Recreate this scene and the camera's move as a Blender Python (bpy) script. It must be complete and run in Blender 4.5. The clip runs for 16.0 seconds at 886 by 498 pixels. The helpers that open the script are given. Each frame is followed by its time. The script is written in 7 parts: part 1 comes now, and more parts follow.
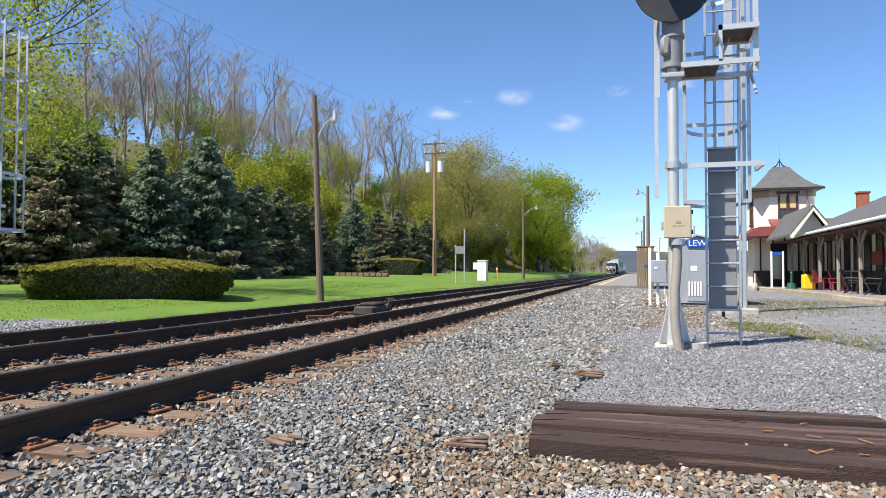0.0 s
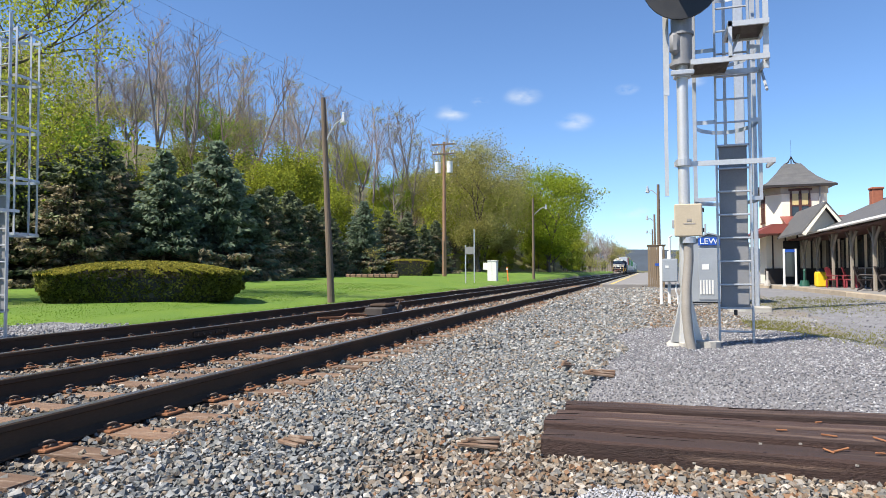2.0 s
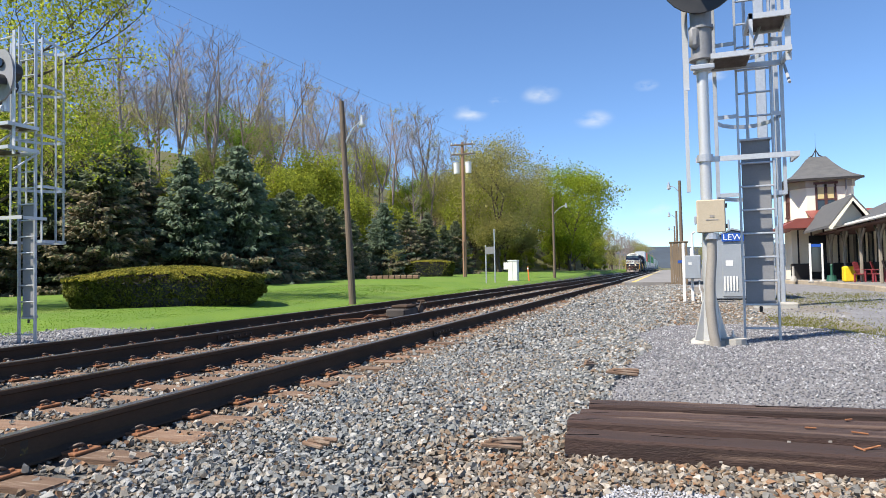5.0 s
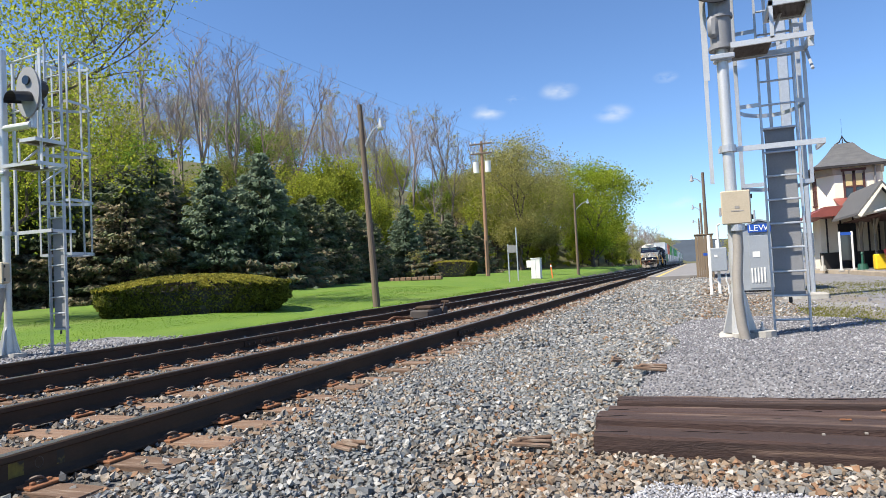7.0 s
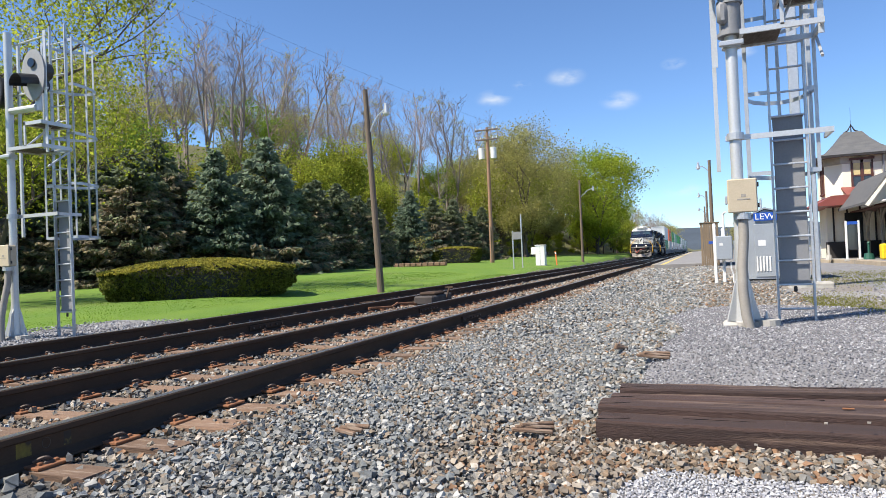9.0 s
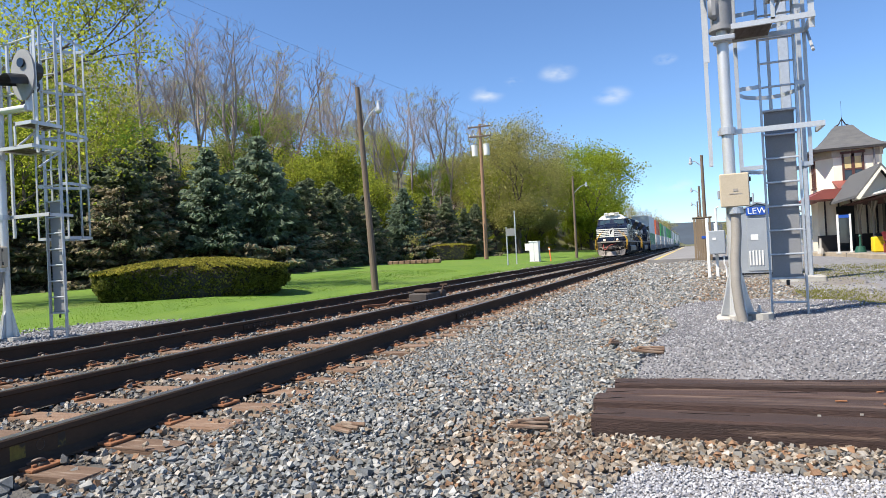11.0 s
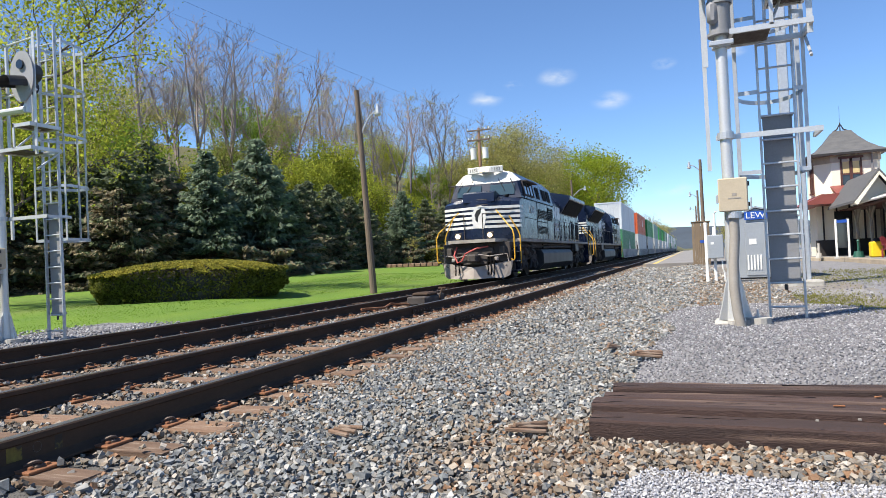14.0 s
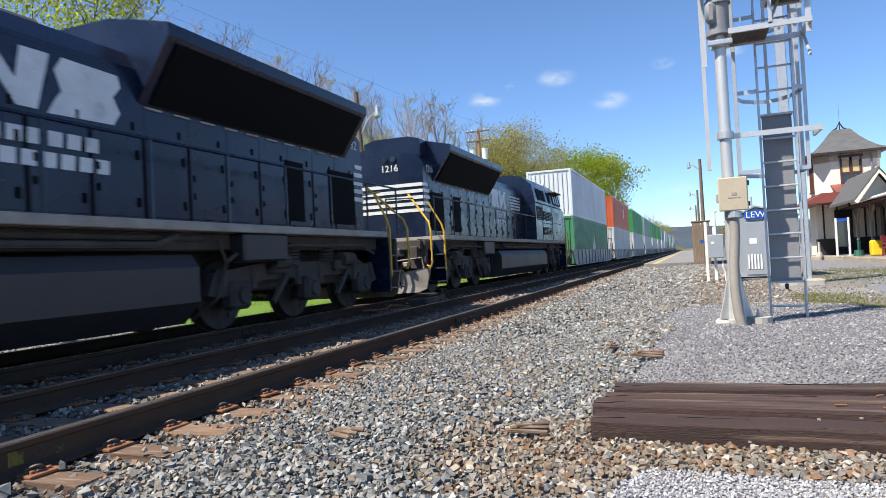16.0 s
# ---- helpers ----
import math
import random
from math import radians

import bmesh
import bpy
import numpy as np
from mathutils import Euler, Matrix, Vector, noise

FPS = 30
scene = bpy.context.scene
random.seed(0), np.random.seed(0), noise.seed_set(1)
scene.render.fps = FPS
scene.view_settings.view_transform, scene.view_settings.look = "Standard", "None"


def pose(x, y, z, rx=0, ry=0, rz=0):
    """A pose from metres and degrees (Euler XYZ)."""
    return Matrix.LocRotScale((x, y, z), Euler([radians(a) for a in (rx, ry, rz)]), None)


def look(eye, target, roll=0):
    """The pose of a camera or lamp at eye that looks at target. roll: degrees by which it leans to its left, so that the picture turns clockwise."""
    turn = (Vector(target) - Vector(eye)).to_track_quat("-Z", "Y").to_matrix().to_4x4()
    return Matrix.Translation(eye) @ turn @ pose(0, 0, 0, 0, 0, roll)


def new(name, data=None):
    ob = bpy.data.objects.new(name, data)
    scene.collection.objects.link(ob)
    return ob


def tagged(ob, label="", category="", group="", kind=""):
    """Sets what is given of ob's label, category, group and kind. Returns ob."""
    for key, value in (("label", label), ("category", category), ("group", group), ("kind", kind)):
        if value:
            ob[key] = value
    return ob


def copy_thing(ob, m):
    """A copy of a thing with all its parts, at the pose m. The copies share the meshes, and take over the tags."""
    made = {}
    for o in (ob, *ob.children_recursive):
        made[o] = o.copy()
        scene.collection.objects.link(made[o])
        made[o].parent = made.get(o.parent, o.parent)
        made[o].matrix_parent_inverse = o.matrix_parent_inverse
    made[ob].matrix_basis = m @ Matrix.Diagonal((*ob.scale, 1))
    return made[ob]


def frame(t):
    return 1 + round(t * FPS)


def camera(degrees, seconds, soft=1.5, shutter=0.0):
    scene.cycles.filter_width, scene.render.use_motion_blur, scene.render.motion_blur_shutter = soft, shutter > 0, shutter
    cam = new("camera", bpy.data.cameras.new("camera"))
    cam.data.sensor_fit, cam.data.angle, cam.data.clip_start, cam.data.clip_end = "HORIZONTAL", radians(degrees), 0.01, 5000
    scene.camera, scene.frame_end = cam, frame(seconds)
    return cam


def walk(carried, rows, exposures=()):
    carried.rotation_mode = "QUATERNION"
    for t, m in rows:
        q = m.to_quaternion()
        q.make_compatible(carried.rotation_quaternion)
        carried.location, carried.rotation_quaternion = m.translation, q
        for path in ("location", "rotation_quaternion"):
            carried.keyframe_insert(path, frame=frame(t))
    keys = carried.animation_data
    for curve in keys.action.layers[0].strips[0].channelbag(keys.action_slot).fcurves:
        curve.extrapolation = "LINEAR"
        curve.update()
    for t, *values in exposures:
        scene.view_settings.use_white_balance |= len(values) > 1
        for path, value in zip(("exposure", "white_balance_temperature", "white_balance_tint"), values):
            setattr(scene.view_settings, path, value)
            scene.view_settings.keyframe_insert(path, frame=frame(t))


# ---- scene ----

# ---------------------------------------------------------------- camera
# seconds, turn to the left of the track, tilt up, lean
EYE = (0.0, 0.0, 1.15)
TURNS = [
    (0, 16.2, 1.92, 0.25),
    (0.5, 16.31, 2.03, 0.21),
    (1, 16.56, 2.05, -0.19),
    (1.5, 16.92, 2.0, -0.17),
    (2, 17.06, 1.97, -0.26),
    (2.5, 17.27, 1.9, -0.4),
    (3, 17.57, 1.92, -0.38),
    (3.5, 17.68, 1.96, -0.29),
    (4, 17.9, 1.93, -0.58),
    (6.5, 20.55, 2.23, -2.2),
    (7, 20.74, 2.13, -2.83),
    (7.5, 20.62, 2.02, -2.74),
    (8, 20.82, 1.71, -2.51),
    (8.5, 21.06, 1.03, -2.6),
    (9, 21.19, 0.94, -2.36),
    (11.5, 20.62, 0.64, -2.98),
    (12, 20.71, 0.71, -2.93),
    (12.5, 20.64, 0.73, -2.8),
    (13, 20.6, 0.76, -2.64),
    (13.5, 20.62, 0.88, -2.73),
    (14, 20.54, 0.95, -2.7),
    (14.5, 20.56, 1.08, -2.81),
    (15, 20.53, 1.1, -2.86),
    (15.5, 20.61, 1.09, -2.98),
    (16, 20.56, 1.06, -3.06),
]


def camera_pose(yaw, pitch, lean):
    a, b = radians(yaw), radians(pitch)
    ahead = Vector((-math.sin(a) * math.cos(b), math.cos(a) * math.cos(b), math.sin(b)))
    return look(EYE, Vector(EYE) + ahead, lean)


cam = camera(68.0, 16.0, soft=0.75, shutter=0.12)
walk(cam, [(t, camera_pose(y, p, r)) for t, y, p, r in TURNS])

# ---------------------------------------------------------------- sky and sun
SUN_DIR = Vector((-0.43, -0.43, 0.82)).normalized()      # towards the sun
world = bpy.data.worlds.new("sky")
scene.world = world
world.use_nodes = True
wn = world.node_tree
sky = wn.nodes.new("ShaderNodeTexSky")
sky.sky_type = "NISHITA"
sky.sun_disc = False
sky.sun_elevation = math.asin(SUN_DIR.z)
sky.sun_rotation = math.atan2(SUN_DIR.x, SUN_DIR.y)
sky.altitude = 1600
sky.air_density, sky.dust_density, sky.ozone_density = 1.0, 0.0, 4.0
wn.nodes["Background"].inputs[1].default_value = 0.1
tint = wn.nodes.new("ShaderNodeMix")
tint.data_type, tint.blend_type = "RGBA", "MULTIPLY"
tint.inputs[0].default_value = 1.0
tint.inputs[7].default_value = (0.88, 1.0, 1.12, 1)
wn.links.new(sky.outputs[0], tint.inputs[6])
# a few small fair-weather clouds, each a soft patch broken up by noise
co = wn.nodes.new("ShaderNodeTexCoord")
ns = wn.nodes.new("ShaderNodeTexNoise")
ns.inputs["Scale"].default_value, ns.inputs["Detail"].default_value = 26.0, 7.0
stretched = wn.nodes.new("ShaderNodeMapping")
stretched.inputs["Scale"].default_value = (1, 1, 2.2)
wn.links.new(co.outputs["Generated"], stretched.inputs["Vector"])
wn.links.new(stretched.outputs[0], ns.inputs["Vector"])
cloudy = None
for yaw, up, size in ((-10.0, 14.9, 0.030), (-5.5, 12.6, 0.030), (-16.2, 13.6, 0.028), (-13.8, 14.5, 0.016), (-1.2, 15.0, 0.018), (4.0, 15.2, 0.02), (-1.0, 5.0, 0.03)):
    a, b = radians(yaw), radians(up)
    far = wn.nodes.new("ShaderNodeVectorMath")
    far.operation = "SUBTRACT"
    far.inputs[1].default_value = (math.sin(a) * math.cos(b), math.cos(a) * math.cos(b), math.sin(b))
    wn.links.new(co.outputs["Generated"], far.inputs[0])
    wide = wn.nodes.new("ShaderNodeVectorMath")
    wide.operation = "MULTIPLY"
    wide.inputs[1].default_value = (1, 1, 2.1)
    wn.links.new(far.outputs[0], wide.inputs[0])
    ln = wn.nodes.new("ShaderNodeVectorMath")
    ln.operation = "LENGTH"
    wn.links.new(wide.outputs[0], ln.inputs[0])
    fall = wn.nodes.new("ShaderNodeMapRange")
    fall.interpolation_type = "SMOOTHSTEP"
    fall.inputs["From Min"].default_value, fall.inputs["From Max"].default_value = size * 1.15, 0.0
    wn.links.new(ln.outputs["Value"], fall.inputs["Value"])
    if cloudy is None:
        cloudy = fall.outputs["Result"]
    else:
        add = wn.nodes.new("ShaderNodeMath")
        add.operation = "MAXIMUM"
        wn.links.new(cloudy, add.inputs[0])
        wn.links.new(fall.outputs["Result"], add.inputs[1])
        cloudy = add.outputs[0]
shred = wn.nodes.new("ShaderNodeMapRange")
shred.inputs["From Min"].default_value, shred.inputs["From Max"].default_value = 0.38, 0.8
wn.links.new(ns.outputs["Fac"], shred.inputs["Value"])
both = wn.nodes.new("ShaderNodeMath")
both.operation = "MULTIPLY"
wn.links.new(cloudy, both.inputs[0])
wn.links.new(shred.outputs["Result"], both.inputs[1])
white = wn.nodes.new("ShaderNodeMix")
white.data_type = "RGBA"
white.inputs[7].default_value = (5.0, 5.4, 5.8, 1)
wn.links.new(both.outputs[0], white.inputs[0])
wn.links.new(tint.outputs[2], white.inputs[6])
wn.links.new(white.outputs[2], wn.nodes["Background"].inputs[0])
sun = new("sun", bpy.data.lights.new("sun", "SUN"))
sun.data.energy, sun.data.angle, sun.data.color = 5.0, radians(0.53), (1.0, 0.93, 0.82)
sun.matrix_world = look((0, 0, 50), Vector((0, 0, 50)) - SUN_DIR)
scene.view_settings.exposure = 0.8

# ---------------------------------------------------------------- builders


class Form:
    """Collects corners and faces of one mesh."""

    def __init__(self):
        self.v, self.f = [], []

    def add(self, verts, faces):
        n = len(self.v)
        self.v += [tuple(p) for p in verts]
        self.f += [tuple(n + i for i in q) for q in faces]
        return self

    def box(self, c, s, chamfer=0.0, turn=None):
        """A box of full size s round c, with its edges cut off by chamfer."""
        hx, hy, hz = s[0] / 2, s[1] / 2, s[2] / 2
        k = min(chamfer, hx * 0.8, hy * 0.8, hz * 0.8)
        if k <= 0:
            vs = [(x * hx, y * hy, z * hz) for x in (-1, 1) for y in (-1, 1) for z in (-1, 1)]
            fs = [(0, 1, 3, 2), (4, 6, 7, 5), (0, 4, 5, 1), (2, 3, 7, 6), (0, 2, 6, 4), (1, 5, 7, 3)]
        else:
            vs, ids = [], {}
            for x in (-1, 1):
                for y in (-1, 1):
                    for z in (-1, 1):
                        for a in range(3):
                            ids[(x, y, z, a)] = len(vs)
                            o = [hx - k, hy - k, hz - k]
                            o[a] += k
                            vs.append((x * o[0], y * o[1], z * o[2]))
            fs = []
            for a in range(3):
                b, c2 = (a + 1) % 3, (a + 2) % 3
                for s1 in (-1, 1):
                    q = []
                    for sb, sc in ((-1, -1), (1, -1), (1, 1), (-1, 1)):
                        key = [0, 0, 0]
                        key[a], key[b], key[c2] = s1, sb, sc
                        q.append(ids[(*key, a)])
                    fs.append(tuple(q if s1 > 0 else q[::-1]))
                    for sb in (-1, 1):
                        e = []
                        for sc, ax in ((-1, a), (1, a), (1, b), (-1, b)):
                            key = [0, 0, 0]
                            key[a], key[b], key[c2] = s1, sb, sc
                            e.append(ids[(*key, ax)])
                        fs.append(tuple(e if s1 * sb < 0 else e[::-1]))
            for x in (-1, 1):
                for y in (-1, 1):
                    for z in (-1, 1):
                        tri = [ids[(x, y, z, a)] for a in range(3)]
                        fs.append(tuple(tri if x * y * z > 0 else tri[::-1]))
        if turn is not None:
            vs = [turn @ Vector(p) for p in vs]
        return self.add([(p[0] + c[0], p[1] + c[1], p[2] + c[2]) for p in vs], fs)

    def span(self, a, b, chamfer=0.0):
        """A box between two opposite corners."""
        c = [(p + q) / 2 for p, q in zip(a, b)]
        return self.box(c, [abs(q - p) for p, q in zip(a, b)], chamfer)

    def tube(self, p0, p1, r0, r1=None, n=10, caps=True):
        r1 = r0 if r1 is None else r1
        p0, p1 = Vector(p0), Vector(p1)
        z = (p1 - p0).normalized()
        x = z.orthogonal().normalized()
        y = z.cross(x)
        vs = []
        for p, r in ((p0, r0), (p1, r1)):
            for i in range(n):
                a = 2 * math.pi * i / n
                vs.append(p + x * (r * math.cos(a)) + y * (r * math.sin(a)))
        fs = [(i, (i + 1) % n, n + (i + 1) % n, n + i) for i in range(n)]
        if caps:
            fs += [tuple(range(n - 1, -1, -1)), tuple(range(n, 2 * n))]
        return self.add(vs, fs)

    def pipe(self, points, r, n=8):
        """A bent round bar through points."""
        pts = [Vector(p) for p in points]
        rs = r if isinstance(r, (list, tuple)) else [r] * len(pts)
        ref, vs = None, []
        for i, p in enumerate(pts):
            d = (pts[min(i + 1, len(pts) - 1)] - pts[max(i - 1, 0)]).normalized()
            x = d.orthogonal().normalized() if ref is None else (ref - d * ref.dot(d)).normalized()
            ref, y = x, d.cross(x)
            for k in range(n):
                a = 2 * math.pi * k / n
                vs.append(p + x * (rs[i] * math.cos(a)) + y * (rs[i] * math.sin(a)))
        m = len(pts)
        fs = [(i * n + k, i * n + (k + 1) % n, (i + 1) * n + (k + 1) % n, (i + 1) * n + k) for i in range(m - 1) for k in range(n)]
        fs += [tuple(range(n - 1, -1, -1)), tuple(range((m - 1) * n, m * n))]
        return self.add(vs, fs)

    def prism(self, profile, a, b, axis="y"):
        """A closed outline of pairs, pushed from a to b along an axis. Pairs: (x, z) for y, (y, z) for x, (x, y) for z."""
        n = len(profile)

        def put(p, d):
            return {"y": (p[0], d, p[1]), "x": (d, p[0], p[1]), "z": (p[0], p[1], d)}[axis]
        area = sum(profile[i][0] * profile[(i + 1) % n][1] - profile[(i + 1) % n][0] * profile[i][1] for i in range(n))
        pr = profile if (area > 0) == (axis != "y") else profile[::-1]
        vs = [put(p, a) for p in pr] + [put(p, b) for p in pr]
        fs = [(i, (i + 1) % n, n + (i + 1) % n, n + i) for i in range(n)] + [tuple(range(n - 1, -1, -1)), tuple(range(n, 2 * n))]
        if b < a:
            fs = [q[::-1] for q in fs]
        return self.add(vs, fs)

    def disc(self, c, r, depth, axis=(0, 1, 0), n=20):
        c, d = Vector(c), Vector(axis).normalized() * (depth / 2)
        return self.tube(c - d, c + d, r, r, n)

    def dome(self, c, r, n=10, m=6, squash=1.0, low=-0.5 * math.pi):
        vs = []
        for j in range(m + 1):
            b = low + (math.pi / 2 - low) * j / m
            for i in range(n):
                a = 2 * math.pi * i / n
                vs.append((c[0] + r * math.cos(b) * math.cos(a), c[1] + r * math.cos(b) * math.sin(a), c[2] + r * squash * math.sin(b)))
        fs = [(j * n + i, j * n + (i + 1) % n, (j + 1) * n + (i + 1) % n, (j + 1) * n + i) for j in range(m) for i in range(n)]
        return self.add(vs, fs)

    def mesh(self, name, material, smooth=False):
        me = bpy.data.meshes.new(name)
        me.from_pydata(self.v, [], self.f)
        me.materials.append(material)
        if smooth:
            me.polygons.foreach_set("use_smooth", [True] * len(me.polygons))
            me.set_sharp_from_angle(angle=radians(40))
        return me


def part(name, form, material, parent=None, label="", smooth=False, at=None, kind=""):
    """Links a form (or a ready mesh) as one mesh object under a thing or a part."""
    data = form if isinstance(form, bpy.types.Mesh) else form.mesh(name, material, smooth)
    ob = new(name, data)
    if parent is not None:
        ob.parent = parent
    if at is not None:
        ob.matrix_basis = at
    return tagged(ob, label, kind=kind)


def thing(name, at, label, category, group="", kind=""):
    ob = new(name)
    ob.empty_display_size = 0.2
    ob.matrix_basis = at
    return tagged(ob, label, category, group, kind)


def writing(text, size, material, parent, at, name="lettering", width=1.0, thick=0.004):
    cu = bpy.data.curves.new(name, "FONT")
    cu.body, cu.size, cu.extrude, cu.align_x, cu.align_y = text, size, thick, "CENTER", "CENTER"
    ob = new(name, cu)
    dg = bpy.context.evaluated_depsgraph_get()
    me = bpy.data.meshes.new_from_object(ob.evaluated_get(dg))
    bpy.data.objects.remove(ob)
    me.materials.clear()
    me.materials.append(material)
    me.transform(Matrix.Diagonal((width, 1, 1, 1)))
    return part(name, me, material, parent, at=at)


# ---------------------------------------------------------------- materials


def material(name, base, second=None, rough=0.7, metal=0.0, scale=6.0, fine=60.0, bump=0.15, spread=0.5, stretch=(1, 1, 1),
             dirt=None, dirt_scale=1.5, dirt_from=0.55, dirt_to=0.72, island=0.0, each=0.0, rough_var=0.12, bump_size=0.02, coat=0.0):
    """A surface of two colours mixed by coarse and fine noise, with wear or dirt, grain and relief."""
    m = bpy.data.materials.new(name)
    m.use_nodes = True
    nt = m.node_tree
    N, L = nt.nodes, nt.links
    bsdf = N["Principled BSDF"]
    bsdf.inputs["Metallic"].default_value = metal
    bsdf.inputs["Coat Weight"].default_value = coat
    co = N.new("ShaderNodeTexCoord")
    mp = N.new("ShaderNodeMapping")
    mp.inputs["Scale"].default_value = stretch
    L.new(co.outputs["Object"], mp.inputs["Vector"])

    def noise_tex(s, detail=4.0):
        n = N.new("ShaderNodeTexNoise")
        n.inputs["Scale"].default_value, n.inputs["Detail"].default_value = s, detail
        L.new(mp.outputs[0], n.inputs["Vector"])
        return n.outputs["Fac"]

    def ramp(fac, lo, hi):
        r = N.new("ShaderNodeMapRange")
        r.inputs["From Min"].default_value, r.inputs["From Max"].default_value = lo, hi
        L.new(fac, r.inputs["Value"])
        return r.outputs["Result"]

    def mix(fac, a, b, blend="MIX"):
        x = N.new("ShaderNodeMix")
        x.data_type, x.blend_type = "RGBA", blend
        for sock, val in ((x.inputs[0], fac), (x.inputs[6], a), (x.inputs[7], b)):
            if isinstance(val, (int, float)):
                sock.default_value = val
            elif isinstance(val, tuple):
                sock.default_value = (*val, 1)
            else:
                L.new(val, sock)
        return x.outputs[2]
    second = second or tuple(c * (1 - 0.4 * spread) for c in base)
    coarse, small = noise_tex(scale), noise_tex(fine, 3.0)
    col = mix(ramp(coarse, 0.35, 0.65), tuple(base), tuple(second))
    col = mix(0.35 * spread, col, mix(ramp(small, 0.3, 0.7), tuple(c * 0.6 for c in base), tuple(min(1, c * 1.3) for c in base)))
    if island or each:
        src = N.new("ShaderNodeNewGeometry").outputs["Random Per Island"] if island else N.new("ShaderNodeObjectInfo").outputs["Random"]
        col = mix(ramp(src, 0, 1), mix(1.0, col, tuple([1 - (island or each)] * 3), "MULTIPLY"), col)
    if dirt:
        col = mix(ramp(noise_tex(dirt_scale, 6.0), dirt_from, dirt_to), col, tuple(dirt))
    L.new(col, bsdf.inputs["Base Color"])
    rr = N.new("ShaderNodeMapRange")
    rr.inputs["To Min"].default_value, rr.inputs["To Max"].default_value = max(0.02, rough - rough_var), min(1, rough + rough_var)
    L.new(coarse, rr.inputs["Value"])
    L.new(rr.outputs["Result"], bsdf.inputs["Roughness"])
    if bump:
        b = N.new("ShaderNodeBump")
        b.inputs["Strength"].default_value, b.inputs["Distance"].default_value = bump, bump_size
        L.new(small, b.inputs["Height"])
        L.new(b.outputs[0], bsdf.inputs["Normal"])
    return m


def tinted(m, colours):
    """Gives loose pieces of one mesh colours of their own, island by island."""
    nt = m.node_tree
    bsdf = nt.nodes["Principled BSDF"]
    old = bsdf.inputs["Base Color"].links[0].from_socket
    geo = nt.nodes.new("ShaderNodeNewGeometry")
    cr = nt.nodes.new("ShaderNodeValToRGB")
    el = cr.color_ramp.elements
    cr.color_ramp.interpolation = "CONSTANT"
    while len(el) < len(colours):
        el.new(0.5)
    for i, c in enumerate(colours):
        el[i].position, el[i].color = i / len(colours), (*c, 1)
    x = nt.nodes.new("ShaderNodeMix")
    x.data_type, x.blend_type = "RGBA", "MULTIPLY"
    x.inputs[0].default_value = 1.0
    nt.links.new(geo.outputs["Random Per Island"], cr.inputs[0])
    nt.links.new(old, x.inputs[6])
    nt.links.new(cr.outputs[0], x.inputs[7])
    nt.links.new(x.outputs[2], bsdf.inputs["Base Color"])
    return m


M_BALLAST = tinted(material("ballast_stone", (0.95, 0.95, 0.95), (0.66, 0.65, 0.63), rough=0.9, scale=25, fine=160, bump=0.6, bump_size=0.005),
                   [(0.215, 0.222, 0.216), (0.36, 0.352, 0.33), (0.14, 0.15, 0.158), (0.29, 0.262, 0.222), (0.46, 0.452, 0.425), (0.19, 0.204, 0.21), (0.25, 0.20, 0.15), (0.30, 0.31, 0.308), (0.17, 0.174, 0.165), (0.26, 0.268, 0.272)])
M_RUSTY = tinted(material("rust_stained_stone", (0.95, 0.92, 0.9), (0.68, 0.63, 0.58), rough=0.9, scale=25, fine=160, bump=0.6, bump_size=0.005),
                 [(0.25, 0.185, 0.125), (0.31, 0.26, 0.20), (0.19, 0.135, 0.09), (0.37, 0.325, 0.265), (0.28, 0.165, 0.095), (0.25, 0.22, 0.185), (0.48, 0.445, 0.39), (0.17, 0.145, 0.115), (0.24, 0.232, 0.215), (0.20, 0.20, 0.19)])
M_GRIT = tinted(material("grey_grit", (0.95, 0.95, 0.97), (0.75, 0.75, 0.78), rough=0.92, scale=30, fine=200, bump=0.4, bump_size=0.003),
                [(0.22, 0.217, 0.225), (0.31, 0.305, 0.312), (0.16, 0.157, 0.165), (0.46, 0.455, 0.45), (0.265, 0.25, 0.24), (0.20, 0.195, 0.205)])
M_PALEGRIT = tinted(material("pale_grey_grit", (0.97, 0.97, 0.99), (0.8, 0.8, 0.82), rough=0.92, scale=30, fine=200, bump=0.4, bump_size=0.003),
                    [(0.36, 0.36, 0.375), (0.46, 0.46, 0.47), (0.27, 0.27, 0.285), (0.56, 0.555, 0.55), (0.40, 0.39, 0.385)])
# Bed kept near-black: the shadows between loose stones are in its colour.
M_BED = material("ballast_bed_with_gap_shade", (0.075, 0.072, 0.068), (0.11, 0.102, 0.092), rough=0.95, scale=3, fine=26, bump=1.0, bump_size=0.05, spread=0.9)
M_DIRT = material("gravelly_dirt", (0.19, 0.16, 0.125), (0.22, 0.205, 0.185), rough=0.95, scale=1.2, fine=40, bump=0.9, bump_size=0.03, spread=0.8, dirt=(0.25, 0.24, 0.23), dirt_scale=0.35, dirt_from=0.5, dirt_to=0.6)
M_GRAVEL = material("grey_fine_gravel", (0.225, 0.22, 0.225), (0.165, 0.162, 0.166), rough=0.95, scale=2.2, fine=70, bump=0.9, bump_size=0.02, spread=0.9)
M_LAWN = material("mown_lawn", (0.092, 0.178, 0.012), (0.145, 0.232, 0.017), rough=0.95, scale=0.7, fine=22, bump=1.0, bump_size=0.05, spread=1.0, dirt=(0.14, 0.19, 0.035), dirt_scale=0.25, dirt_from=0.52, dirt_to=0.75)
